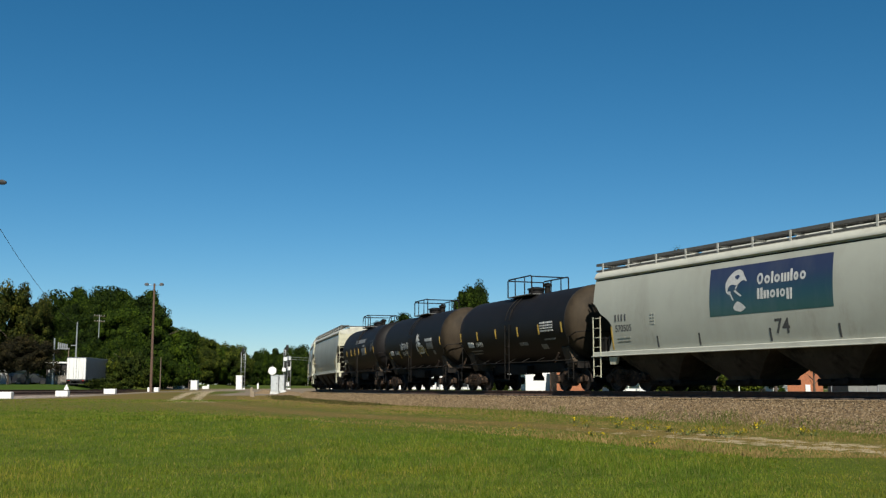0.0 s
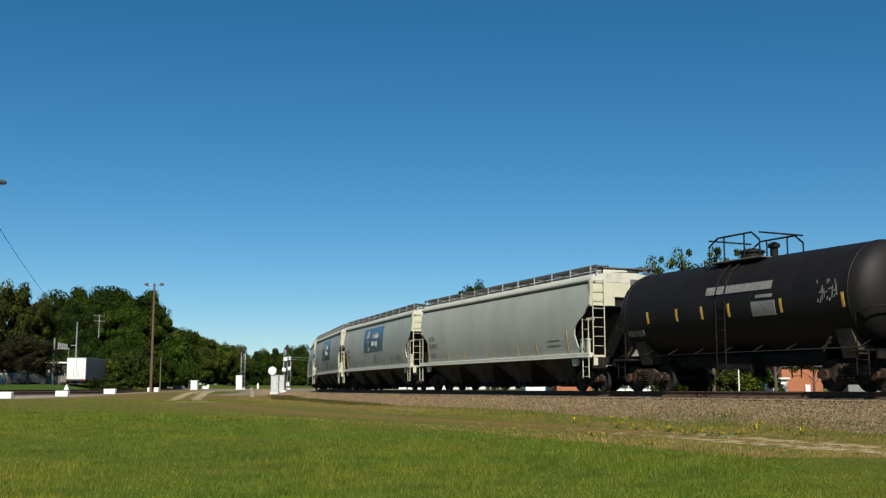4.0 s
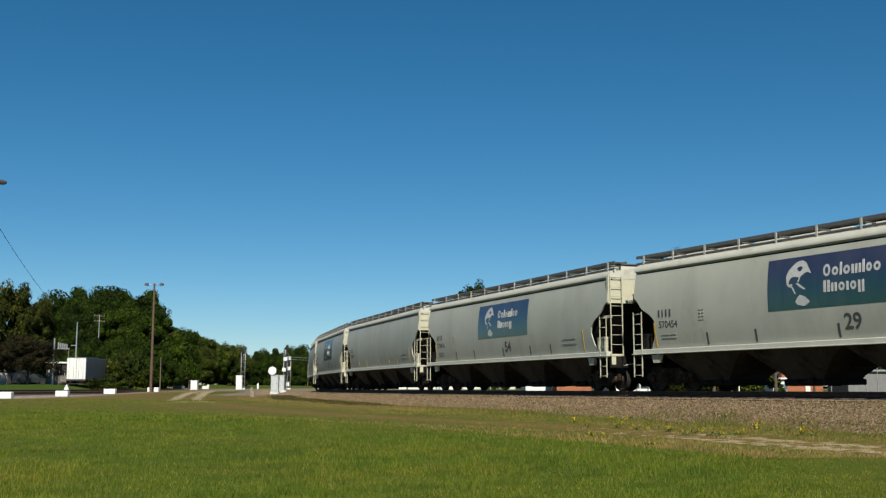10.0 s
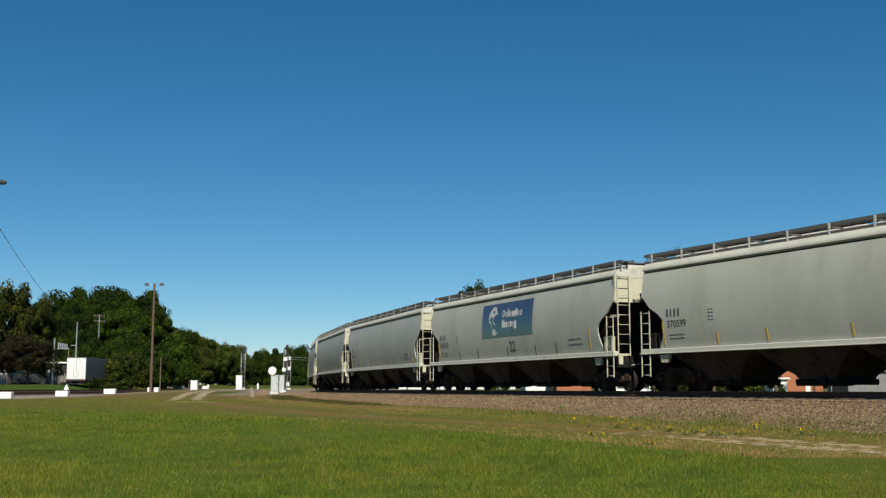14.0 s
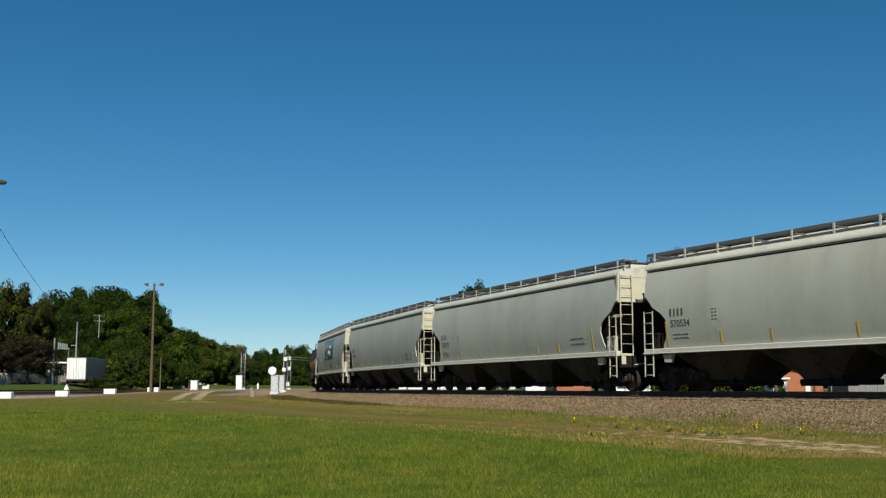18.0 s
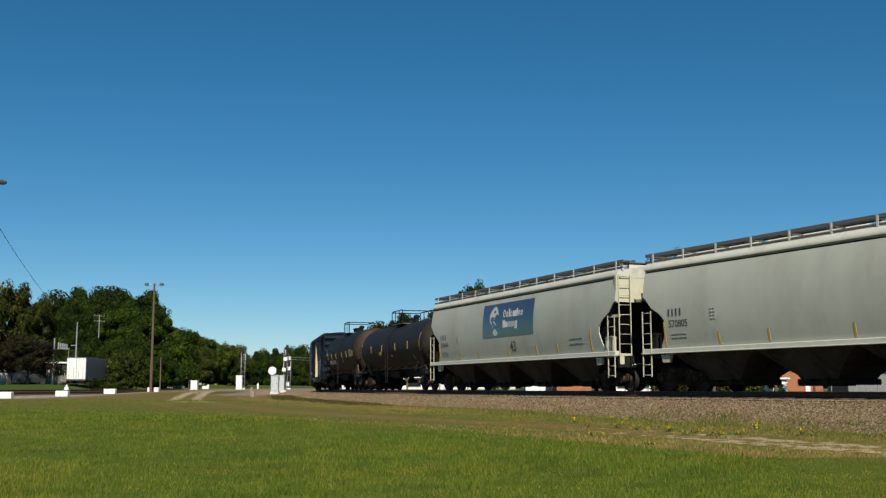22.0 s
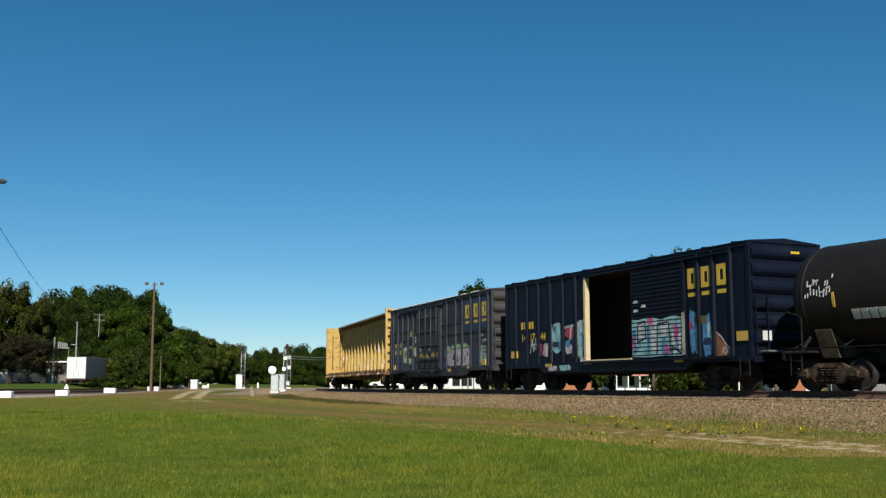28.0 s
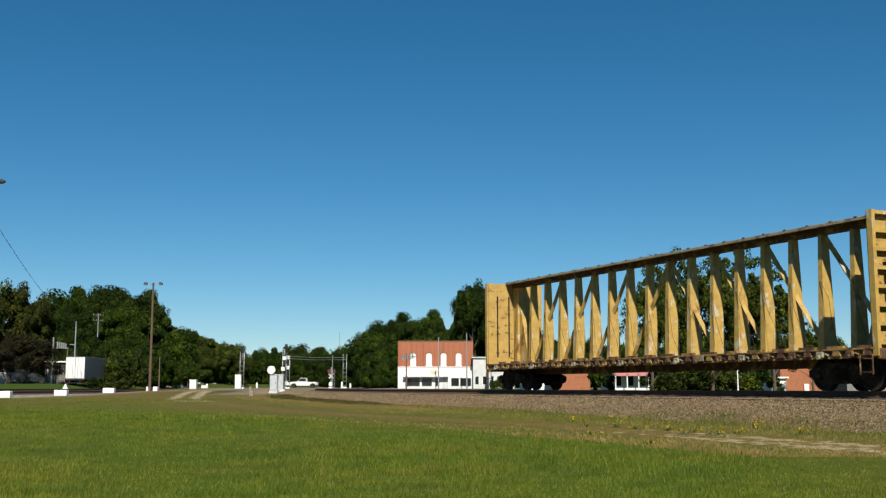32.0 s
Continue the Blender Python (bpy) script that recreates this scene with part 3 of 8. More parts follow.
def hopper(place, number, label, rust_strips=False, running=""):
    car = thing("hopper_car", label, "freight car", "grain and pellet hopper cars")

    def put(name, mt, m=None, label=""):
        ob = part(name, HP[name], mt, car, label)
        if m:
            ob.matrix_basis = m
        return ob
    for turn in (Matrix(), HALF_TURN):
        put("side_sheet", GREY, turn)
        put("top_chord", CHORD_GREY, turn)
        put("eave_groove", EAVE_SHADE, turn, "dark strip for the shadow under the top chord")
        put("side_sill", CHORD_GREY, turn)
        put("end_panel", CREAM, turn, "cream painted end panel")
        # black colour gives the slope sheet its deep shade, besides soot
        put("slope_sheet", IRON, turn)
        put("end_platform", IRON, turn)
        put("end_web", IRON, turn)
        for x in (8.30, 8.60, 8.76):
            for y in (-1.40, 1.40):
                part("stiffener", HP["stiffener"] if turn != HALF_TURN else DARK_STIFFENER, CREAM if turn != HALF_TURN else IRON, car).matrix_basis = turn @ pose(x, y, 0)
        put("grab_bar", CREAM, turn)
        put("step_bracket", CREAM, turn)
        put("corner_post", CREAM, turn)
        put("recess", IRON, turn)
        put("end_ladder", CREAM, turn)
        put("side_ladder", CREAM, turn)
        put("placard", GRATE, turn)
        put("cross_walk", GRATE, turn)
        for x in (-8.0, 8.0):
            put("jacking_pad", CREAM, turn @ pose(x, 0, 0))
    for m in (pose(-17.92, 0, 0), HALF_TURN @ pose(-17.92, 0, 0)):
        put("side_ladder", CREAM, m)
    for y in (-1.02, 1.02):
        rb = put("running_board", GRATE, pose(0, y, 0, 0, 0, 0 if y < 0 else 180))
        part("guard_rail", HP["guard_rail"], GRATE, rb)
        for k in range(12):
            br = part("bracket", HP["bracket"], BRACKET, rb)
            br.matrix_basis = pose(-8.9 + 17.8 * k / 11, 0, 0)
    put("roof", CHORD_GREY)
    put("centre_sill", IRON)
    for k in range(4):
        put("hatch", CHORD_GREY, pose(-6.6 + 4.4 * k, 0, 0))
        bay = put("hopper_bay", GREY_SHADED, pose(-5.94 + 3.96 * k, 0, 0))
        part("outlet_gate", HP["outlet_gate"], IRON, bay)
    tagged(put("reporting_mark", MARK_K, label="dark reporting marks as plain bars"), kind="stuff")
    tagged(put("stencil_line", FAINT), kind="stuff")
    for k, x in enumerate((-8.05, -5.4, -3.2, 0.05, 2.75, 4.6, 7.35)):
        tall = 0.85 if k in (0, 6) else 0.40
        st = part("reflector", bars(Build(), -0.035, 1.52, (0.07,), lambda q: -(hopper_y(q) + 0.004), tall), REFLECT if rust_strips or k in (0, 6) and place % 2 else MARK_K if number else REFLECT, car)
        st.location = (x, 0, 0)
    if running:
        lettering(running, 0.33, MARK_K, car, pose(-7.82, -(hopper_y(2.17) + 0.003), 2.17, side_lean(2.17, 0.24), 0, 0), "running_number")
    else:
        tagged(part("running_mark", HP["running_mark"], MARK_K, car), kind="stuff")
    if number:
        lp = put("logo_panel", LOGO, label="blue and teal painted panel with white figure")
        part("logo_figure", HP["logo_figure"], MARK_W, lp)
        tagged(part("logo_lettering", HP["logo_lettering"], MARK_W, lp), kind="stuff")
        lettering(number, 0.62, MARK_K, car, pose(0.26, -(hopper_y(1.75) + 0.007), 1.75, side_lean(1.75, 0.44), 0, 0))
    running_gear(car, 15.9, 9.3)
    TRAIN.append((car, place, 15.9))
    return car


FRONT = 7.80
NUMBERS = {-1: "570454", 0: "570416", 1: "570599", 3: "570534", 4: "570573", 5: "570805", 6: "570440"}      # running numbers that can be read
PLAIN = "light grey covered hopper car with weathered plain side"
PANEL = "light grey covered hopper car with blue and teal panel"
hopper(119.2, "74", PANEL, running="570505")
for k, number in ((-3, ""), (-2, "51"), (-1, "29"), (0, "54"), (1, ""), (2, "22"), (3, ""), (4, ""), (5, ""), (6, "43")):
    hopper(FRONT - 20.14 * k - 9.2, number, PANEL if number else PLAIN, rust_strips=k in (1, 3, 5, 4, 6), running=NUMBERS[k] if k in NUMBERS else "")

# ---- tank cars ----
MUSTARD = shade("mustard_head", (0.0170, 0.0150, 0.0125), 0.7, spec=0.15, grain=2, vary=0.2, wear=(0.046, 0.028, 0.0090), wear_at=(0.52, 0.74), wear_scale=1.1)
SADDLE = shade("saddle_rust", (0.075, 0.056, 0.039), 0.9, spec=0.2, grain=4, vary=0.35, wear=(0.015, 0.011, 0.0085), wear_scale=3)


def tank_car(place, length, label, head_mat, rail_shape, marks, strips, walk_x=0.0, radius=1.55, zc=2.76, skin_mat=TANK):
    car = thing("tank_car", label, "tank car", "black tank cars")
    half = length / 2 - 0.62
    prof = [(0.02, -half), (0.45, -half + 0.03), (0.85, -half + 0.12), (radius * 0.78, -half + 0.26), (radius * 0.92, -half + 0.44), (radius * 0.98, -half + 0.62), (radius, -half + 0.82)]
    shell = [(radius, -half + 0.82), (radius, half - 0.82)]
    me = Build().spun(shell, 48, "x", (0, 0, zc)).mesh("shell")
    part("shell", me, skin_mat, car)
    for sgn, mt in ((-1, skin_mat), (1, head_mat)):
        part("head", Build().spun([(r, sgn * -x) for r, x in (prof if sgn > 0 else prof)], 48, "x", (0, 0, zc)), mt, car, "" if mt is skin_mat else "dusty rounded tank head")
    for x in (-half + 0.85, half - 0.85):
        part("band", Build().spun([(radius, x - 0.04), (radius + 0.012, x - 0.03), (radius + 0.012, x + 0.03), (radius, x + 0.04)], 48, "x", (0, 0, zc)), TANK, car)
    cen = length - 3.9
    for sgn in (-1, 1):
        x = sgn * cen / 2
        part("saddle", Build().plate([(-0.95, 0.95), (0.95, 0.95), (1.25, 1.75), (1.1, 1.85), (0.6, 1.3), (-0.6, 1.3), (-1.1, 1.85), (-1.25, 1.75)], "x", x - 0.3, x + 0.3), SADDLE, car, "rust-brown saddle plate")
        b = Build().bevel_box(sgn * (half - 2.4), sgn * (half + 0.15), -0.22, 0.22, 0.72, 1.1, 0.02) if sgn > 0 else Build().bevel_box(-half - 0.15, -half + 2.4, -0.22, 0.22, 0.72, 1.1, 0.02)
        part("stub_sill", b, IRON, car)
        e = sgn * (half + 0.05)
        part("end_platform", Build().bevel_box(min(e, e - sgn * 1.0), max(e, e - sgn * 1.0), -1.45, 1.45, 1.08, 1.16, 0.02).box(min(e, e - sgn * 0.08), max(e, e - sgn * 0.08), -1.45, 1.45, 0.9, 1.16), IRON, car)
        pts = [(e - sgn * 0.75, -1.42, 1.15), (e - sgn * 0.75, -1.42, 2.15), (e - sgn * 0.2, -1.40, 2.32), (e, -1.0, 2.36), (e, 1.0, 2.36), (e - sgn * 0.2, 1.40, 2.32), (e - sgn * 0.75, 1.42, 2.15), (e - sgn * 0.75, 1.42, 1.15)]
        part("end_handrail", Build().tube(pts, 0.022), IRON, car)
        for y in (-1.46, 1.46):
            part("corner_ladder", ladder(e - sgn * 0.75, y, 0.45, 1.1, sgn * 0.42, "x"), IRON, car)
            part("brace", Build().tube([(x - 0.7, y * 0.92, 1.16), (x - 0.4, y * 0.9, 1.55)], 0.05, 4), TRUCK, car)
    for y in (-1.55, 1.55):
        b = Build().tube([(-half + 0.3, y, 1.22), (half - 0.3, y, 1.22)], 0.022)
        for k in range(9):
            x = -half + 0.5 + (2 * half - 1.0) * k / 8
            b.tube([(x, y, 1.22), (x, y * 0.72, 1.42)], 0.018)
        part("side_handrail", b, IRON, car)
        b = ladder(walk_x - 0.21, y * 1.02, 0.45, 2.9, 0.42, "x")
        part("side_ladder", b, IRON, car)
        for dx in (-0.21, 0.21):
            arc = [(walk_x + dx, math.copysign((radius + 0.06) * math.sin(a), y), zc + (radius + 0.06) * math.cos(a)) for a in np.linspace(1.35, 0.45, 6)]
            part("ladder_stile", Build().tube(arc, 0.022), IRON, car)
    top = zc + radius
    part("platform", Build().bevel_box(walk_x - 1.2, walk_x + 1.2, -0.95, 0.95, top - 0.10, top - 0.05, 0.01), GRATE, car)
    part("manway", Build().spun([(0.36, top - 0.05), (0.36, top + 0.22), (0.42, top + 0.23), (0.42, top + 0.29), (0.2, top + 0.36), (0.02, top + 0.37)], 20, "z", (walk_x - 0.15, 0, 0)), TANK, car)
    part("valve", Build().spun([(0.13, top - 0.05), (0.13, top + 0.3), (0.2, top + 0.32), (0.2, top + 0.42), (0.05, top + 0.5)], 12, "z", (walk_x + 0.75, 0.1, 0)), IRON, car)
    for y in (-0.92, 0.92):
        h = top + 0.74
        if rail_shape == "arched":
            pts = [(walk_x - 1.2, y, top - 0.08), (walk_x - 1.2, y, h - 0.25), (walk_x - 0.75, y, h), (walk_x + 0.85, y, h), (walk_x + 1.2, y, h - 0.28), (walk_x + 1.2, y, top - 0.08)]
        else:
            pts = [(walk_x - 1.2, y, top - 0.08), (walk_x - 1.2, y, h - 0.06), (walk_x - 1.1, y, h), (walk_x + 1.1, y, h), (walk_x + 1.2, y, h - 0.06), (walk_x + 1.2, y, top - 0.08)]
        b = Build().tube(pts, 0.032)
        b.tube([(walk_x - 0.45, y, top - 0.05), (walk_x - 0.45, y, h)], 0.026).tube([(walk_x + 0.5, y, top - 0.05), (walk_x + 0.5, y, h)], 0.026)
        part("top_handrail", b, IRON, car)
    for x in (-1.2, 1.2):
        part("end_rail", Build().tube([(walk_x + x, -0.92, top + 0.7), (walk_x + x, 0.92, top + 0.7)], 0.03), IRON, car)

    def skin(z):
        return -math.sqrt(max(0.01, radius ** 2 - (z - zc) ** 2)) - 0.010
    for (x, z, spec, h, mt, name) in marks:
        tagged(part(name, bars(Build(), x, z, spec, skin, h), mt, car), kind="stuff" if len(spec) > 1 else "")
    for x in strips:
        part("reflector", bars(Build(), x, 2.35, (0.09,), skin, 0.42), REFLECT, car)
    running_gear(car, cen, half - 0.05)
    part("underframe_piping", Build().bevel_box(-cen / 2 + 1.3, cen / 2 - 1.3, -0.55, 0.55, 0.80, 1.22, 0.05).box(-1.0, 0.6, -0.9, -0.4, 0.72, 1.1), IRON, car)
    part("bottom_outlet", Build().spun([(0.25, 0.45), (0.25, 0.6), (0.16, 0.7), (0.16, 1.0), (0.35, 1.2)], 12, "z", (walk_x, 0, 0)), IRON, car)
    TRAIN.append((car, place, cen))
    return car, skin


def scrawl(car, skin, x, z, w, h, mt, seed, n=9, name="graffiti_stroke"):
    """Loose strokes of spray paint on a car's side, no letters."""
    rnd = random.Random(seed)
    for i in range(n):
        b = Build()
        x0 = x + w * (i + 0.2) / n
        z0, z1 = z + h * rnd.uniform(0, 0.3), z + h * rnd.uniform(0.55, 1.0)
        x1 = x0 + rnd.uniform(-0.6, 0.9) * w / n
        t = 0.035 + 0.02 * rnd.random()
        b.add([(x0, skin(z0) - 0.004, z0), (x0 + t, skin(z0) - 0.004, z0), (x1 + t, skin(z1) - 0.004, z1), (x1, skin(z1) - 0.004, z1)], [(0, 1, 2, 3)])
        if i % 2:
            zz = z0 + (z1 - z0) * rnd.uniform(0.3, 0.8)
            b.add([(x0, skin(zz) - 0.005, zz), (x0 + 1.6 * w / n, skin(zz) - 0.005, zz + 0.03), (x0 + 1.6 * w / n, skin(zz) - 0.005, zz + 0.03 + t), (x0, skin(zz) - 0.005, zz + t)], [(0, 1, 2, 3)])
        part(name, b, mt, car)


NAMEBARS = (0.12, 0.12, 0.12, 0.12)


def tank_number(car, text, x, z, size=0.33, radius=1.55, zc=2.76):
    """A running number laid on the tank's flank."""
    lean = math.degrees(math.asin((zc - z - size * 0.35) / radius))
    y = -math.sqrt(radius ** 2 - (z - zc) ** 2) - 0.008
    lettering(text, size, SPRAY_W, car, pose(x, y, z, 90 + lean, 0, 0), "running_number")


DIM_W = shade("faded_white_lettering", (0.1496, 0.1496, 0.1428), 0.6, grain=8, vary=0.3)
c1, skin = tank_car(109.12 - 6.68, 13.36, "black tank car with square top railing and yellow dashes", TANK_HEAD, "square",
                    [(-4.6, 2.05, NAMEBARS, 0.24, SPRAY_W, "reporting_mark"), (-4.5, 1.85, (0.5, 0.7), 0.05, DIM_W, "stencil_block"), (-4.5, 1.72, (0.4, 0.6), 0.05, DIM_W, "stencil_block"),
                     (3.1, 2.78, (0.36, 0.34, 0.32), 0.07, MARK_W, "stencil_line"), (3.1, 2.67, (0.36, 0.34, 0.32), 0.06, MARK_W, "stencil_line"), (3.1, 2.56, (0.36, 0.34, 0.32), 0.06, MARK_W, "stencil_line"), (3.1, 2.45, (0.36, 0.34, 0.32), 0.06, MARK_W, "stencil_line"), (3.3, 2.1, (0.5, 0.4), 0.06, DIM_W, "stencil_block"), (0.9, 1.95, (0.4, 0.3), 0.14, DIM_W, "stencil_block"), (2.8, 1.75, (0.5,), 0.2, DIM_W, "stencil_block")],
                    (-5.35, -3.4, -1.35, 0.9, 2.9, 4.9))
c2, skin = tank_car(109.12 - 20.04, 13.36, "black tank car with white graffiti and dusty round head", TANK_HEAD, "square",
                    [(-4.3, 2.05, NAMEBARS, 0.24, SPRAY_W, "reporting_mark"), (2.6, 2.62, (1.1,), 0.14, MARK_W, "data_panel"), (2.8, 2.25, (0.9,), 0.25, DIM_W, "data_panel"), (3.6, 1.9, (0.3,), 0.2, DIM_W, "stencil_block")],
                    (5.0,))
tank_number(c1, "19493", -3.75, 2.05)
tank_number(c2, "73648", -3.42, 2.05)
scrawl(c2, skin, -2.0, 2.25, 1.5, 0.5, SPRAY_W, 3, 14)
scrawl(c2, skin, -1.9, 1.95, 1.1, 0.32, SPRAY_W, 4, 10)


def decal(car, name, colour, lift, *outlines):
    """Painted patches of (x, z) outlines laid on the tank's round flank."""
    for out in outlines:
        part(name, Build().add([(x, skin(z) - lift, z) for x, z in out], [tuple(range(len(out)))]), colour, car)


# winged white figure over three golden blocks
decal(c2, "graffiti", SPRAY_W, 0.003, [(0.98, 2.40), (1.05, 2.75), (1.14, 2.98), (1.26, 3.10), (1.30, 2.95), (1.22, 2.80), (1.15, 2.55), (1.10, 2.30)], [(1.26, 3.10), (1.33, 2.92), (1.56, 3.06), (1.44, 2.86), (1.30, 2.80), (1.22, 2.80)],
      [(1.44, 2.86), (1.70, 2.72), (1.48, 2.66), (1.30, 2.66), (1.26, 2.78)], [(1.30, 2.66), (1.55, 2.62), (1.88, 2.52), (1.60, 2.44), (1.28, 2.46)], [(0.98, 2.40), (1.10, 2.42), (1.22, 2.02), (1.16, 1.98), (1.04, 2.15)],
      [(1.22, 2.48), (2.10, 2.42), (2.26, 2.30), (2.24, 2.08), (2.0, 2.0), (1.26, 2.0)])
decal(c2, "graffiti", TANK, 0.006, [(1.12, 2.60), (1.20, 2.84), (1.24, 2.80), (1.18, 2.50)], [(1.36, 2.84), (1.46, 2.92), (1.42, 2.82)], [(1.36, 2.74), (1.52, 2.72), (1.40, 2.69)])
for x in (1.34, 1.64, 1.94):
    decal(c2, "golden_block", SPRAY["gold"], 0.007, [(x, 2.06), (x + 0.24, 2.08), (x + 0.26, 2.36), (x + 0.02, 2.38)])
    decal(c2, "golden_block", SPRAY_W, 0.010, [(x + 0.09, 2.14), (x + 0.15, 2.14), (x + 0.16, 2.27), (x + 0.10, 2.28)])
for k in range(6):
    decal(c2, "stencil_line", DIM_W, 0.004, *[[(2.75 + 0.40 * j, 2.20 + 0.075 * k), (3.05 + 0.40 * j + 0.05 * ((k + j) % 2), 2.20 + 0.075 * k), (3.05 + 0.40 * j + 0.05 * ((k + j) % 2), 2.235 + 0.075 * k), (2.75 + 0.40 * j, 2.235 + 0.075 * k)] for j in range(3)])
for x in (-4.6, -2.55, -1.0, 1.15, 2.35):
    part("reflector", bars(Build(), x, 1.85, (0.085,), skin, 0.38), REFLECT, c2)
c3, skin = tank_car(109.12 - 33.4, 13.36, "black tank car with arched top railing and pale stencil strip", TANK, "arched",
                    [(-0.75, 3.1, (3.0,), 0.26, DIM_W, "data_panel"), (-5.2, 1.95, (0.45, 0.45), 0.2, DIM_W, "reporting_mark"), (1.4, 2.3, (1.0,), 0.45, DIM_W, "data_panel"), (1.6, 2.85, (0.7,), 0.1, DIM_W, "stencil_block")],
                    (-3.9, -2.3, -1.0, 0.3, 2.6, 5.0))
scrawl(c3, skin, 4.1, 2.5, 0.8, 0.7, DIM_W, 8)
c4, skin = tank_car(-132.3 - 8.17, 16.35, "dark grey tank car with yellow dashes and mustard-brown head", MUSTARD, "square",
                    [(-2.4, 2.15, (0.55,), 0.2, MARK_Y, "placard"), (0.45, 1.98, (0.20,), 0.14, DIM_W, "placard")],
                    (-4.35, -1.65, 1.45, 4.15), radius=1.48, zc=2.58, skin_mat=CHARCOAL)
part("reflector", Build().loft([[(x, skin(z), z) for x in (6.52, 6.62)] for z in np.linspace(2.2, 3.2, 7)], closed=False, caps=False), REFLECT, c4, "tall yellow stripe near the head")
part("paint_patch", Build().loft([[(x, skin(z) + 0.004, z) for x in (5.55, 6.5)] for z in np.linspace(2.28, 2.72, 5)], closed=False, caps=False), shade("ochre_stained_patch", (0.034, 0.022, 0.006), 0.7, spec=0.15, grain=3, vary=0.4), c4, "ochre-stained repaint patch")
decal(c4, "placard", DIM_W, 0.004, [(4.95, 1.85), (5.1, 1.66), (5.25, 1.85), (5.1, 2.04)])
c5, skin = tank_car(-132.3 - 24.52, 16.35, "black tank car with white stencil bars and dusty head", TANK_HEAD, "square",
                    [(-5.0, 1.98, (0.25, 0.25, 0.25, 0.25, -0.15, 0.24, 0.24, 0.24, 0.24, 0.24, 0.24), 0.28, MARK_W, "reporting_mark"), (4.6, 2.35, (0.9,), 0.5, DIM_W, "data_panel"),
                     (-3.4, 1.72, (0.4, 0.5, 0.3), 0.07, DIM_W, "stencil_block"), (1.2, 2.0, (0.5,), 0.25, DIM_W, "data_panel")],
                    (-5.6, -3.6, -1.4, 1.4, 3.6, 6.2))
scrawl(c5, skin, -6.6, 2.55, 1.0, 0.75, MARK_W, 11)
FADED_GOLD = shade("faded_gold_paint", (0.2312, 0.1836, 0.0884), 0.7, grain=6, vary=0.25)
for a in range(10):                                          # round faded emblem on the end saddle
    q0, q1 = radians(40 + 28 * a), radians(40 + 28 * (a + 1))
    part("emblem", Build().add([(6.55 + r * math.cos(q), -1.24, 1.52 + r * math.sin(q)) for r, q in ((0.17, q0), (0.26, q0), (0.26, q1), (0.17, q1))], [(0, 1, 2, 3)]), FADED_GOLD, c5)
part("emblem_plate", Build().plate([(6.15, 1.15), (6.95, 1.15), (6.85, 1.85), (6.25, 1.85)], "y", -1.235, -1.15), SADDLE, c5, "brown plate under the emblem")
for z, w in ((2.95, 0.42), (2.72, 0.22), (2.60, 0.22)):
    part("stencil_line", Build().box(7.42, 7.44, -1.0, -1.0 + w, z, z + (0.12 if w > 0.3 else 0.06)), MARK_W, c5)

# ---- box cars ----


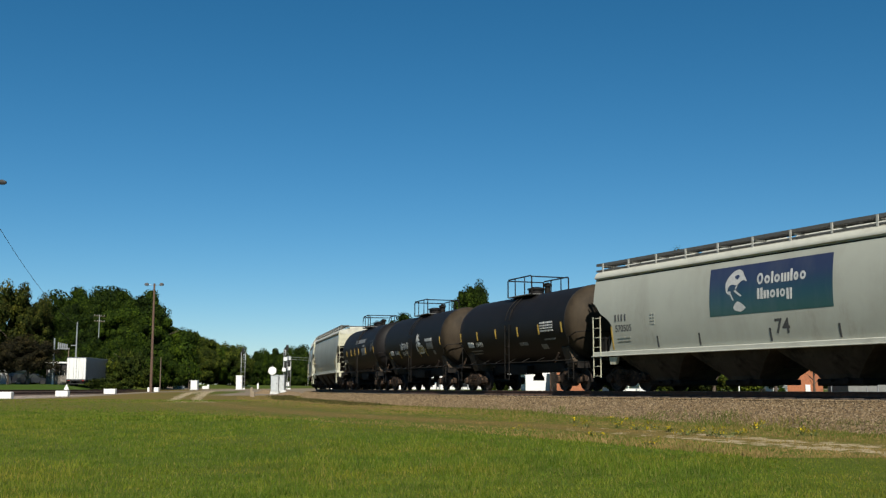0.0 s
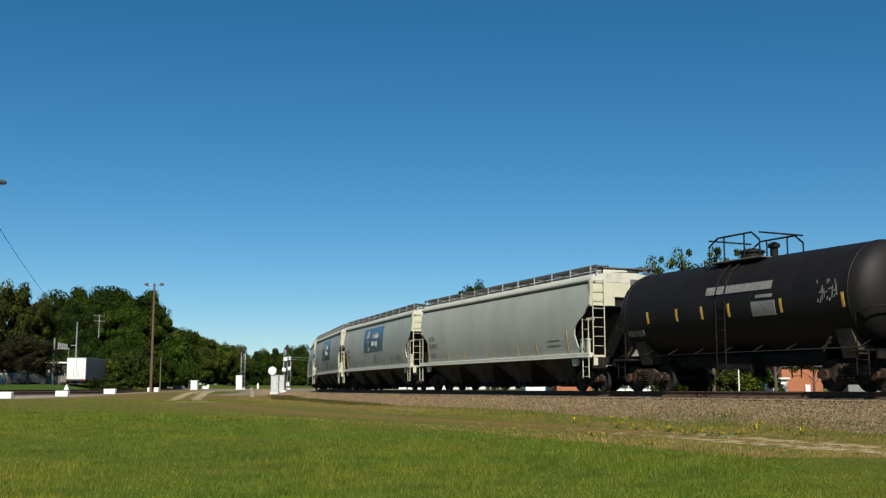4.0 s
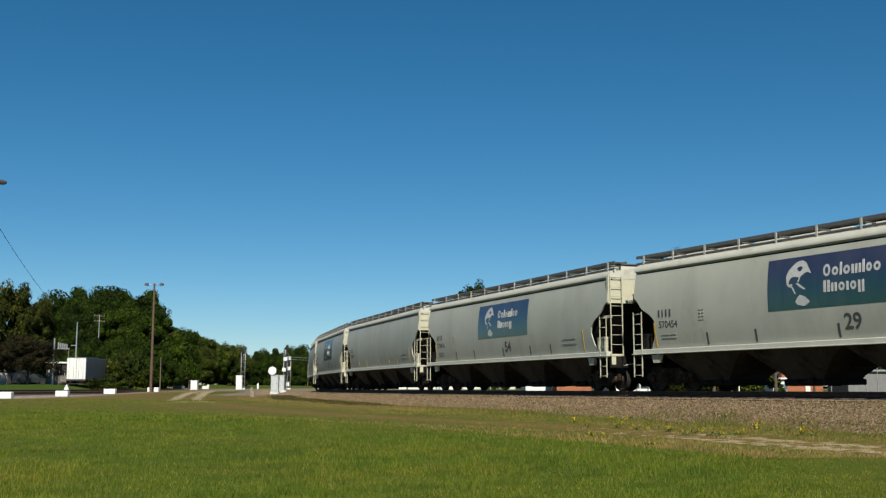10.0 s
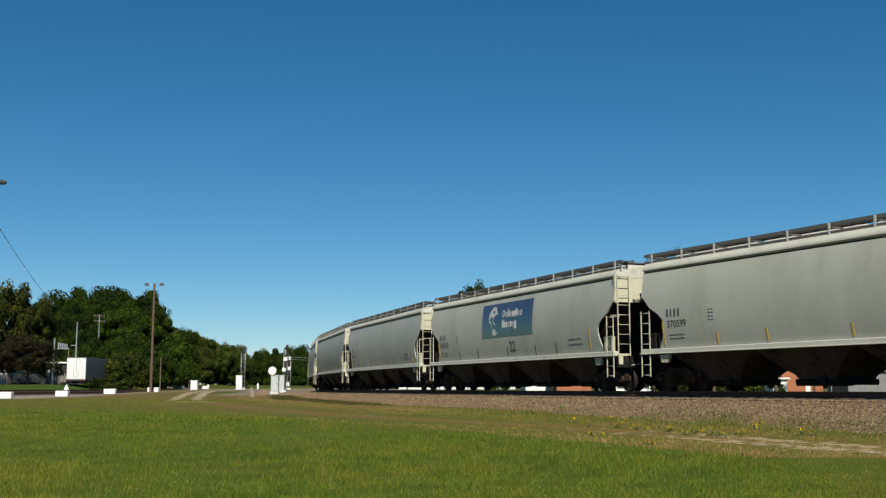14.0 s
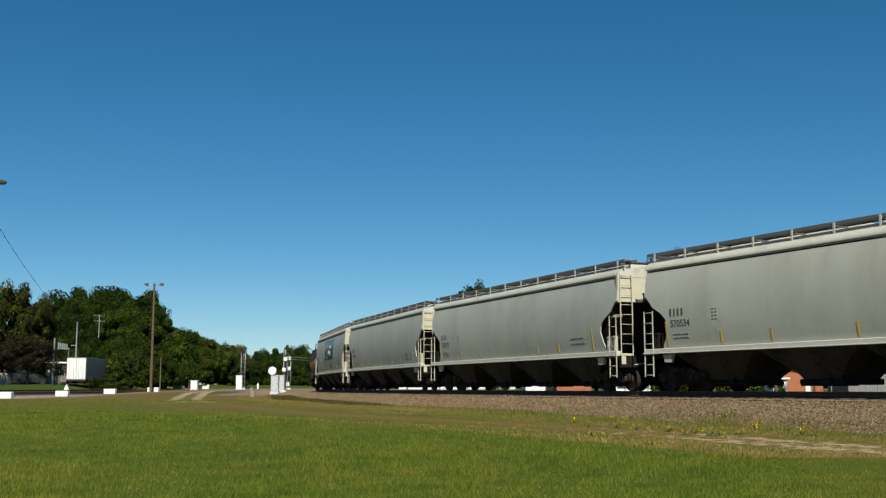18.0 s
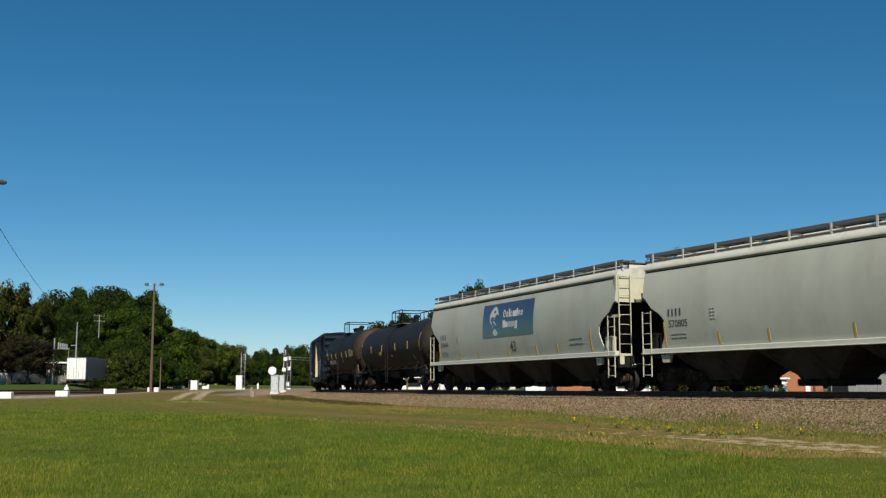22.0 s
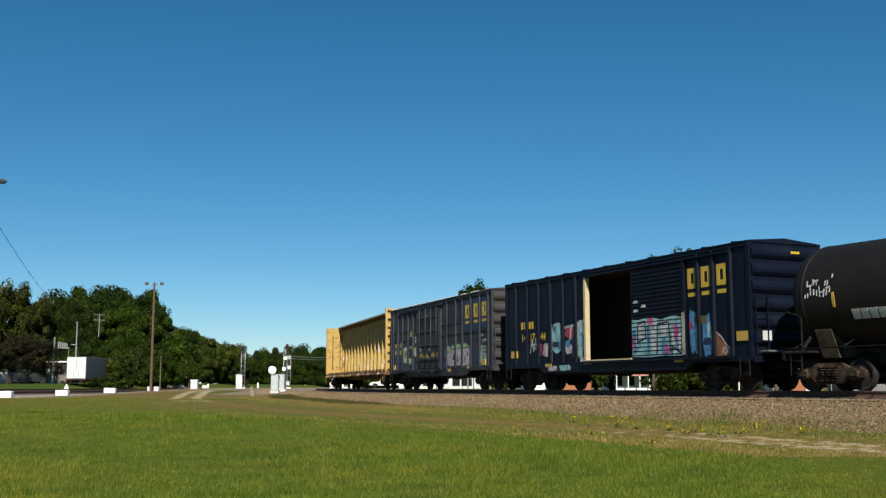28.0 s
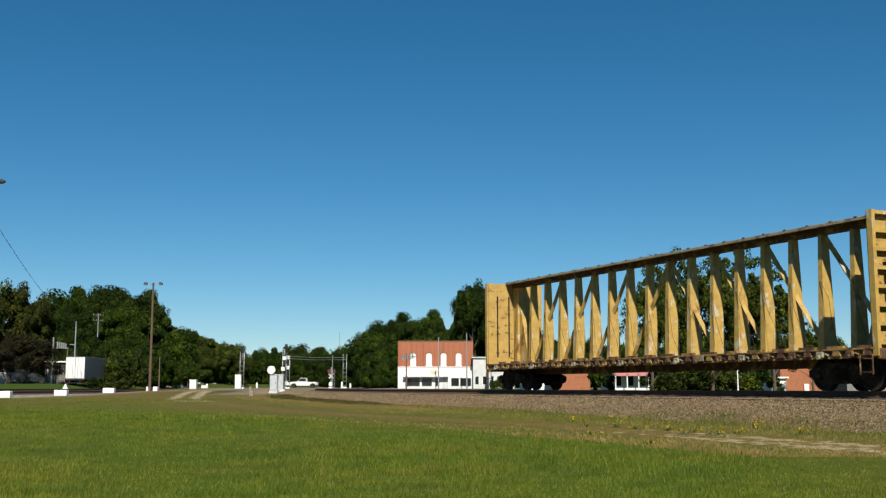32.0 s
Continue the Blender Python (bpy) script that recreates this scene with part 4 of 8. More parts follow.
def box_car(place, half, label, paint, end_paint, posts, door):
    """half: half of the body's length; posts: their x on the side; door: a function that builds the doorway's parts."""
    car = thing("box_car", label, "box car", "box cars")
    w, z0, z1 = 1.42, 1.05, 4.57
    d0, d1 = door
    for y in (-1, 1):
        lo, hi = (y * w, y * (w - 0.06))
        runs = [(-half, d0), (d1, half)] if y < 0 else [(-half, half)]
        for a, e in runs:
            part("side_wall", Build().box(a, e, lo, hi, z0, z1), paint, car)
        for x in posts:
            if y > 0 or not d0 - 0.05 < x < d1 + 0.05:
                part("side_post", Build().plate([(x - 0.09, y * w), (x - 0.05, y * (w + 0.07)), (x + 0.05, y * (w + 0.07)), (x + 0.09, y * w)], "z", z0 + 0.02, z1 - 0.02), paint, car)
        part("side_sill", Build().plate([(-half, z0 + 0.05), (-half, 0.72 + 0.2), (-half + 2.9, 0.92), (-half + 3.3, 0.70), (half - 3.3, 0.70), (half - 2.9, 0.92), (half, 0.92), (half, z0 + 0.05)], "y", y * (w + 0.035), y * (w - 0.05)), paint, car)
        part("top_plate", Build().bevel_box(-half, half, min(y * (w + 0.06), y * (w - 0.06)), max(y * (w + 0.06), y * (w - 0.06)), z1 - 0.08, z1 + 0.10, 0.02), paint, car)
    for x in (-half, half):
        s = 1 if x > 0 else -1
        prof = []
        n = 6
        for k in range(n):                                   # horizontal corrugations pressed into the end
            za = z0 + 0.2 + (z1 - z0 - 0.25) * k / n
            hh = (z1 - z0 - 0.25) / n
            prof += [(0.0, za), (0.0, za + hh * 0.20), (0.05, za + hh * 0.30), (0.105, za + hh * 0.45), (0.12, za + hh * 0.62), (0.105, za + hh * 0.80), (0.05, za + hh * 0.94), (0.0, za + hh)]
        prof = [(0.0, z0 - 0.1)] + prof + [(0.0, z1 + 0.1)]
        b = Build().loft([[(x + s * d, y, z) for d, z in prof] + [(x - s * 0.06, y, z1 + 0.1), (x - s * 0.06, y, z0 - 0.1)] for y in (-w + 0.02, w - 0.02)])
        part("end_wall", b, end_paint, car, "corrugated end wall")
        part("gable", Build().plate([(-1.42, z1 + 0.05), (1.42, z1 + 0.05), (1.42, z1 + 0.11), (0, z1 + 0.22), (-1.42, z1 + 0.11)], "x", x - s * 0.05, x + s * 0.035), end_paint, car)
        for y in (-1, 1):
            part("corner_post", Build().box(x - s * 0.12, x + s * 0.03, y * (w - 0.1), y * (w + 0.05), z0 - 0.12, z1 + 0.1), paint, car)
        part("end_sill", Build().bevel_box(min(x, x + s * 0.12), max(x, x + s * 0.12), -w, w, 0.86, 1.1, 0.02), end_paint, car)
        part("end_ladder", ladder(x + s * 0.16, -1.36, 1.1, 3.0, 0.46, "y"), end_paint, car)
        part("corner_step", ladder(x - s * 0.52 if s > 0 else x + 0.06, -w - 0.06, 0.45, 1.0, 0.44, "x"), IRON, car)
        part("cross_platform", Build().bevel_box(min(x + s * 0.1, x + s * 0.5), max(x + s * 0.1, x + s * 0.5), -1.2, 1.2, 1.18, 1.24, 0.01), GRATE, car)
    arc = [(y, z1 + 0.1 + 0.13 * (1 - abs(y) / 1.5)) for y in np.linspace(-1.5, 1.5, 11)]
    part("roof", Build().loft([[(x, y, z) for y, z in arc] + [(x, 1.5, z1 + 0.06), (x, -1.5, z1 + 0.06)] for x in (-half - 0.02, half + 0.02)], True), ROOF_STEEL if paint is not NAVY else NAVY, car)
    for k in range(11):
        x = -half + 0.7 + (2 * half - 1.4) * k / 10
        part("roof_rib", Build().loft([[(x + d, y, z + e) for y, z in arc] + [(x + d, 1.5, z1 + 0.08), (x + d, -1.5, z1 + 0.08)] for d, e in ((-0.06, 0.0), (-0.03, 0.04), (0.03, 0.04), (0.06, 0.0))]), ROOF_STEEL if paint is not NAVY else NAVY, car)
    part("floor", Build().box(-half, half, -w + 0.06, w - 0.06, z0 - 0.05, z0 + 0.05), PLY, car)
    part("lining", Build().box(-half + 0.1, half - 0.1, w - 0.12, w - 0.07, z0 + 0.05, z1), PLY, car, "plywood lining inside")
    part("ceiling", Build().box(-half + 0.06, half - 0.06, -w + 0.06, w - 0.06, z1 - 0.02, z1 + 0.04), PLY, car)
    part("centre_sill", Build().box(-half - 0.3, half + 0.3, -0.3, 0.3, 0.70, 1.0), IRON, car)
    part("underframe", Build().bevel_box(-half + 3.4, half - 3.4, -1.1, 1.1, 0.62, 1.0, 0.05), IRON, car)
    part("brake_cylinder", Build().spun([(0.05, -0.5), (0.2, -0.45), (0.2, 0.3), (0.05, 0.4)], 14, "x", (-1.8, 0.6, 0.75)), IRON, car)
    cen = 2 * half - 3.6
    running_gear(car, cen, half + 0.1)
    TRAIN.append((car, place, cen))
    return car


# dark blue car with its sliding door pushed open
MID1 = (-165.7 - 181.9) / 2
OPEN1 = (-175.2 - MID1, -172.1 - MID1)
POSTS1 = [-7.2, -6.2, -5.2, -4.2, -3.2, -2.2, 5.55, 6.33, 7.2]
bx = box_car(MID1, 8.1, "dark navy box car with open sliding door and graffiti", NAVY, NAVY, POSTS1, OPEN1)
door = part("door", Build().box(OPEN1[1], OPEN1[1] + 3.15, -1.47, -1.43, 1.16, 4.38), NAVY, bx, "ribbed navy sliding door")
for k in range(22):
    z = 1.24 + 3.08 * k / 21
    part("door_rib", Build().plate([(-1.47, z - 0.045), (-1.50, z), (-1.47, z + 0.045)], "x", OPEN1[1] + 0.08, OPEN1[1] + 3.07), NAVY, door)
part("door_edge", Build().box(OPEN1[1] + 3.07, OPEN1[1] + 3.19, -1.52, -1.43, 1.12, 4.4), NAVY, door)
part("door_track", Build().box(OPEN1[0] - 0.2, 7.2, -1.55, -1.42, 1.03, 1.11), NAVY, bx)
part("door_track", Build().box(OPEN1[0] - 0.2, 7.2, -1.53, -1.42, 4.38, 4.46), NAVY, bx)
part("door_jamb", Build().box(OPEN1[0] - 0.10, OPEN1[0] + 0.03, -1.50, -1.30, 1.1, 4.38), JAMB, bx, "cream painted door jamb")
part("door_threshold", Build().box(OPEN1[0], OPEN1[1], -1.53, -1.36, 1.08, 1.16), JAMB, bx)


def yellow_shapes(car, xs, z, w, h, y, t=0.13):
    """Three yellow blocks with a bar under each, for the owner's mark."""
    for x in xs:
        b = Build().box(x, x + w * 0.36, y, y + 0.012, z + 0.26, z + h).box(x + w * 0.36, x + w, y, y + 0.012, z + 0.26, z + 0.43).box(x + w * 0.36, x + w, y, y + 0.012, z + h - 0.17, z + h)
        b.box(x + w * 0.72, x + w, y, y + 0.012, z + 0.43, z + h - 0.17).box(x + 0.02, x + w, y, y + 0.012, z, z + t)
        part("owner_mark", b, MARK_Y, car, "yellow painted owner's mark, plain blocks")


yellow_shapes(bx, [5.0, 5.72, 6.52], 3.12, 0.46, 0.95, -1.432)
for x, z in ((-6.75, 2.6), (-6.05, 2.6)):
    part("reporting_mark", bars(Build(), x, z, (0.15, 0.15), lambda q: -1.424, 0.3, 0.09), MARK_Y, bx)
for x, digits in ((-6.72, "14"), (-5.98, "17"), (-5.06, "44")):
    lettering(digits, 0.44, MARK_Y, bx, pose(x, -1.425, 2.08, 90, 0, 0), "running_number")
for x, z in ((-7.6, 1.38), (7.45, 1.55), (-4.6, 0.95), (-1.6, 1.0), (4.2, 0.95)):
    part("reflector", Build().box(x, x + (0.55 if z > 1.3 else 0.5), -1.47, -1.425, z, z + (0.3 if z > 1.3 else 0.13)), REFLECT, bx)
part("data_panel", bars(Build(), 5.3, 2.2, (0.3, 0.3), lambda q: -1.424, 0.25), shade("faded_yellow", (0.0816, 0.0612, 0.0204), 0.6), bx)
part("end_stencil", Build().box(8.22, 8.23, 0.15, 0.5, 4.30, 4.38), MARK_Y, bx)
part("end_stencil", Build().box(8.22, 8.24, -1.1, -0.75, 1.55, 1.85), MARK_W, bx)


def spray(car, colour, y, *outlines):
    """Patches of sprayed colour with the given outlines of (x, z), flat on the side."""
    for out in outlines:
        part("graffiti_patch", Build().add([(x, y, z) for x, z in out], [tuple(range(len(out)))]), SPRAY[colour], car)


def cloud(x0, x1, z0, z1, seed, rough=0.18, n=18):
    """An uneven rounded outline."""
    rnd = random.Random(seed)
    cx, cz, rx, rz = (x0 + x1) / 2, (z0 + z1) / 2, (x1 - x0) / 2, (z1 - z0) / 2
    out = []
    for k in range(n):
        a = 2 * math.pi * k / n
        c, q = math.cos(a), math.sin(a)
        g = (abs(c) ** 6 + abs(q) ** 6) ** (-1 / 6) * (1 - rough * rnd.random())
        out.append((cx + rx * c * g, cz + rz * q * g))
    return out


def strokes(car, colour, y, paths, t=0.03, name="graffiti_stroke"):
    """Sprayed lines of even width through the points given."""
    for path in paths:
        b = Build()
        for (xa, za), (xb, zb) in zip(path[:-1], path[1:]):
            d = math.hypot(xb - xa, zb - za) or 1
            nx, nz = -(zb - za) / d * t, (xb - xa) / d * t
            b.add([(xa + nx, y, za + nz), (xb + nx, y, zb + nz), (xb - nx, y, zb - nz), (xa - nx, y, za - nz)], [(0, 1, 2, 3)])
        part(name, b, SPRAY[colour], car)


Y1 = -1.4245
D0, D1 = OPEN1[1] + 0.06, OPEN1[1] + 3.06
# panels before the doorway
spray(bx, "aqua", Y1, cloud(-4.10, -3.30, 1.45, 2.78, 1), cloud(-2.10, -1.45, 1.15, 2.85, 2))
spray(bx, "blue", Y1 - 0.0006, cloud(-4.02, -3.70, 2.30, 2.62, 3, 0.4), cloud(-3.62, -3.32, 1.60, 2.05, 4, 0.4), cloud(-1.85, -1.50, 1.60, 2.30, 5, 0.4), cloud(-3.08, -2.6, 1.7, 2.0, 6, 0.3))
spray(bx, "navy", Y1 - 0.0012, cloud(-4.05, -3.5, 1.72, 1.98, 7, 0.3), cloud(-1.75, -1.45, 1.25, 1.7, 8, 0.3), cloud(-2.55, -2.32, 1.2, 2.2, 9, 0.3))
spray(bx, "red", Y1, cloud(-3.08, -2.30, 2.0, 2.60, 10, 0.3), cloud(-5.14, -4.92, 1.4, 1.95, 11))
spray(bx, "white", Y1 - 0.0006, [(-3.1, 2.55), (-2.3, 2.62), (-2.3, 2.52), (-3.1, 2.45)], [(-2.62, 2.55), (-2.50, 2.55), (-2.62, 2.0), (-2.72, 2.0)], cloud(-2.06, -1.80, 2.2, 2.75, 12, 0.4), cloud(-1.95, -1.46, 1.02, 1.3, 13, 0.3))
spray(bx, "pink", Y1, cloud(-3.1, -2.32, 1.42, 1.85, 14, 0.3), cloud(-4.88, -4.36, 1.35, 1.98, 15, 0.3))
strokes(bx, "white", Y1 - 0.0018, [[(-5.95, 1.55), (-5.75, 2.15), (-5.65, 1.6), (-5.45, 2.2), (-5.42, 1.7), (-5.9, 1.95), (-5.35, 1.9)], [(-4.12, 1.1), (-4.1, 2.7)], [(-3.25, 1.15), (-3.12, 2.3)], [(-2.14, 1.1), (-2.08, 2.7)]], 0.025)
spray(bx, "pink", -1.4605, cloud(-4.4, -3.6, 0.76, 1.0, 16, 0.3))
spray(bx, "aqua", -1.4605, cloud(-3.5, -2.5, 0.76, 1.02, 17, 0.3))
# the sliding door: pale throw-up with blue outlines
spray(bx, "aqua", -1.4885, [(D0, 1.2), (D0 + 1.0, 1.16), (D0 + 2.0, 1.2), (D1, 1.16), (D1, 2.45), (D1 - 0.5, 2.56), (D1 - 1.2, 2.46), (D0 + 1.0, 2.58), (D0 + 0.4, 2.5), (D0, 2.54)])
spray(bx, "white", -1.4892, cloud(D0 + 0.35, D0 + 0.85, 1.75, 2.48, 20), cloud(D0 + 1.15, D0 + 1.6, 1.3, 2.5, 21), cloud(D0 + 1.7, D0 + 2.2, 1.85, 2.45, 22), cloud(D0 + 2.35, D0 + 2.95, 1.25, 2.1, 23, 0.3))
spray(bx, "blue", -1.4898, cloud(D0 + 0.92, D0 + 1.12, 1.2, 2.3, 24), cloud(D0 + 1.75, D0 + 2.02, 1.2, 1.85, 25), cloud(D0 + 0.02, D0 + 0.25, 1.25, 2.2, 26), cloud(D0 + 2.6, D0 + 2.75, 1.3, 2.3, 27))
spray(bx, "pinker", -1.4902, cloud(D0 + 0.95, D0 + 1.3, 2.3, 2.58, 28), cloud(D0 + 1.95, D0 + 2.25, 1.2, 1.55, 29), cloud(D0 + 2.45, D0 + 2.75, 1.7, 2.25, 30), cloud(D0, D0 + 0.14, 1.4, 2.0, 31))
strokes(bx, "navy", -1.4906, [[(D0 + 0.35, 1.7), (D0 + 0.38, 2.35), (D0 + 0.8, 2.45), (D0 + 0.85, 1.85), (D0 + 0.4, 1.72)], [(D0 + 1.5, 1.25), (D0 + 1.55, 2.3), (D0 + 2.2, 2.35), (D0 + 2.3, 1.3)], [(D0 + 2.35, 1.2), (D0 + 2.4, 1.5), (D0 + 2.9, 1.25)]], 0.035)
for x, z, w in ((0.12, 3.12, 0.32), (0.58, 2.94, 0.36), (0.12, 2.80, 0.32)):
    part("paint_chip", Build().add([(D0 + x, -1.504, z), (D0 + x + w, -1.504, z), (D0 + x + w * 0.8, -1.504, z + 0.10), (D0 + x + w * 0.2, -1.504, z + 0.09)], [(0, 1, 2, 3)]), SPRAY["white"], bx)
part("door_post_patch", Build().box(D1 - 0.02, D1 + 0.14, -1.526, -1.521, 1.2, 2.62), SPRAY["rust_white"], bx)
# panels past the door
spray(bx, "blue", Y1, cloud(5.0, 5.45, 1.2, 2.75, 32, 0.25), cloud(5.68, 6.22, 1.0, 2.6, 33, 0.25))
spray(bx, "aqua", Y1 - 0.0006, [(5.32, 1.2), (5.42, 1.2), (5.44, 2.4), (5.36, 2.5)], cloud(5.95, 6.2, 1.5, 2.35, 34, 0.4))
spray(bx, "navy", Y1 - 0.0010, cloud(5.7, 6.2, 1.45, 1.75, 35, 0.3))
spray(bx, "red", Y1 - 0.0014, cloud(5.0, 5.2, 2.0, 2.3, 36, 0.3), cloud(5.42, 5.52, 1.3, 1.8, 37))
spray(bx, "orange", Y1, [(6.42, 0.98), (7.1, 0.98), (7.12, 1.25), (6.9, 1.45), (6.6, 1.65), (6.42, 1.85)])
strokes(bx, "pink", Y1 - 0.0018, [[(6.42, 1.88), (6.65, 1.72), (6.9, 1.45), (7.1, 1.3), (7.1, 1.02)], [(6.7, 1.2), (6.8, 1.4), (6.95, 1.25), (6.8, 1.15)]], 0.03)

PALE_FLAKE = shade("flaking_roof_coating", (0.5, 0.5, 0.5), 0.8, grain=5, vary=0.3)
DIM_YELLOW = shade("dull_yellow_lettering", (0.22, 0.16, 0.035), 0.6, grain=8, vary=0.3)
# grey-blue worn car with a plug door and wide graffiti
MID2 = (-183.45 - 199.2) / 2
POSTS2 = [-7.4, -6.5, -5.6, -4.6, -3.7, -2.9, 0.9, 1.8, 3.1, 4.05, 5.2, 6.33, 7.4]
b2 = box_car(MID2, 7.88, "weathered blue-grey box car with closed plug door and graffiti", NAVY_WORN, RUSTY_END, POSTS2, (-2.75, 0.75))
plug = part("door", Build().bevel_box(-2.74, 0.74, -1.50, -1.40, 1.12, 4.40, 0.02), NAVY_WORN, b2, "closed plug door")
for z in (1.6, 2.35, 3.1, 3.85):
    part("door_rib", Build().bevel_box(-2.7, 0.7, -1.54, -1.49, z - 0.05, z + 0.05, 0.02), NAVY_WORN, plug)
for x in (-2.3, -1.3, -0.4, 0.45):
    part("lock_bar", Build().tube([(x, -1.55, 1.15), (x, -1.55, 4.35)], 0.03), NAVY_WORN, plug)
part("door_track", Build().box(-6.2, 1.2, -1.56, -1.42, 1.0, 1.09), NAVY_WORN, b2)
part("door_track", Build().box(-6.2, 1.2, -1.54, -1.42, 4.40, 4.47), NAVY_WORN, b2)
part("blue_panel", Build().box(3.8, 7.5, -1.428, -1.40, 2.85, 4.36), NAVY_NEW, b2, "fresher blue paint behind the owner's mark")
part("blue_panel", Build().box(-7.3, -4.7, -1.427, -1.40, 1.5, 2.65), NAVY_NEW, b2)
part("blue_band", Build().box(-7.6, 7.6, -1.426, -1.40, 1.06, 1.5), NAVY_NEW, b2, "dark blue band along the car's foot")
edges = sorted(POSTS2 + [-7.7, 7.7])
for a, e in zip(edges[:-1], edges[1:]):
    if not (a > -3 and e < 1) and e - a > 0.5:
        for z in (2.78, 3.32):
            if not (a > 3.9 and z > 2.8):
                part("panel_rib", Build().bevel_box(a + 0.1, e - 0.1, -1.45, -1.41, z - 0.03, z + 0.03, 0.01), NAVY_WORN, b2)
yellow_shapes(b2, [4.42, 5.55, 6.62], 3.2, 0.58, 0.92, -1.44)
for i, (x, z) in enumerate(((-7.05, 2.4), (-6.2, 2.4), (-7.05, 2.0), (-6.2, 2.0))):
    part("reporting_mark", bars(Build(), x, z, (0.06, 0.06, 0.06) if z < 2.2 else (0.09, 0.09), lambda q: -1.434, 0.26, 0.11), DIM_YELLOW, b2)
rnd = random.Random(12)
x = -7.7
while x < 7.4:                                               # flaking pale coating along the eaves
    w = rnd.uniform(0.3, 1.3)
    if rnd.random() < 0.75:
        part("roof_flake", Build().add([(x, -1.52, 4.665), (x + w, -1.52, 4.665), (x + w * 0.9, -1.5, 4.70 + rnd.uniform(0.0, 0.05)), (x + w * 0.5, -1.5, 4.69), (x + w * 0.15, -1.5, 4.70 + rnd.uniform(0.0, 0.04))], [(0, 1, 2, 3, 4)]), PALE_FLAKE, b2)
    x += w
part("yellow_panel", Build().box(-4.25, -3.75, -1.43, -1.40, 2.95, 3.3), MARK_Y, b2)
for x, z, w in ((-7.3, 1.12, 0.35), (-5.0, 1.0, 0.4), (-2.8, 0.95, 0.4), (-0.6, 0.92, 0.4), (2.0, 0.92, 0.4), (4.7, 1.02, 0.4), (6.6, 1.15, 0.5)):
    part("reflector", Build().box(x, x + w, -1.47, -1.425, z, z + (0.28 if abs(x) > 6 else 0.13)), REFLECT, b2)
Y2 = -1.4365
# pale block shapes before the door
spray(b2, "green", Y2, cloud(-5.52, -4.72, 1.45, 2.45, 41, 0.12), cloud(-4.5, -3.8, 1.4, 2.45, 42, 0.12), cloud(-3.62, -3.0, 1.75, 2.4, 43, 0.35))
spray(b2, "white", Y2 - 0.0006, cloud(-5.4, -4.75, 2.2, 2.44, 44, 0.2), cloud(-5.42, -4.75, 1.5, 1.72, 45, 0.2), cloud(-4.45, -4.1, 1.5, 1.72, 46, 0.2), cloud(-3.5, -3.15, 1.85, 2.15, 47, 0.2), cloud(-3.42, -3.15, 2.55, 2.95, 48, 0.15), cloud(-2.95, -2.82, 2.7, 3.15, 49, 0.15))
spray(b2, "rust_white", Y2 - 0.0010, cloud(-5.3, -4.85, 1.75, 2.2, 50, 0.3))
spray(b2, "navy", Y2 - 0.0014, [(-4.48, 1.78), (-3.9, 1.72), (-3.86, 2.3), (-4.46, 2.32)], cloud(-5.15, -4.95, 1.8, 2.05, 51, 0.4))
strokes(b2, "navy", Y2 - 0.0018, [[(-5.5, 1.35), (-5.5, 2.4), (-4.75, 2.45)], [(-4.0, 1.4), (-3.95, 1.7)], [(-5.2, 1.72), (-4.8, 2.2)]], 0.03)
# dim yellow scrawl over the door
spray(b2, "gold", -1.507, cloud(-2.6, -1.9, 1.72, 1.95, 52, 0.4), cloud(-1.75, -0.9, 1.66, 1.88, 53, 0.4), cloud(-0.7, 0.1, 1.7, 1.9, 54, 0.4), cloud(0.15, 0.62, 1.66, 1.98, 55, 0.4))
strokes(b2, "gold", -1.5078, [[(-2.5, 1.55), (-2.0, 2.0), (-1.6, 1.6), (-1.2, 1.95), (-0.6, 1.58), (-0.1, 1.98), (0.4, 1.6)]], 0.03)
spray(b2, "aqua", -1.5074, cloud(-2.5, -2.0, 2.02, 2.3, 56, 0.5), cloud(-0.9, -0.5, 2.02, 2.25, 57, 0.5))
for x in (-2.15, -1.05):
    part("placard_holder", Build().bevel_box(x, x + 0.42, -1.515, -1.50, 3.42, 3.74, 0.005), NAVY, plug, "dark placard holder")
spray(b2, "orange", -1.507, cloud(-1.35, -1.1, 3.86, 4.05, 58, 0.3))
# white and pink throw-up with a green halo
rnd = random.Random(77)
top = [(1.5, 1.95)] + [(1.5 + 3.7 * k / 25, 2.06 + 0.16 * abs(math.sin(k * 0.55)) + rnd.uniform(0, 0.07)) for k in range(26)] + [(5.22, 1.95)]
spray(b2, "mint", Y2, top + [(5.2, 1.5), (1.5, 1.6)])
spray(b2, "green", Y2 - 0.0004, cloud(3.15, 3.6, 1.95, 2.3, 59, 0.4), cloud(4.0, 4.6, 1.95, 2.3, 60, 0.4), cloud(1.8, 2.4, 1.9, 2.2, 61, 0.4))
spray(b2, "pink", Y2 - 0.0008, [(1.62, 1.30), (2.45, 1.18), (3.0, 1.2), (3.05, 2.0), (2.5, 2.02), (2.1, 1.85), (1.62, 1.82)], [(3.02, 1.16), (4.02, 1.2), (4.08, 2.02), (3.05, 2.06)], [(4.08, 1.16), (5.12, 1.2), (5.18, 1.92), (4.7, 2.05), (4.08, 2.02)])
spray(b2, "white", Y2 - 0.0011, [(2.55, 1.25), (2.75, 1.25), (2.95, 1.9), (2.7, 1.95)], [(3.5, 1.7), (3.9, 1.75), (3.95, 1.98), (3.5, 2.0)], [(4.5, 1.25), (4.8, 1.22), (5.05, 1.8), (4.8, 1.95)])
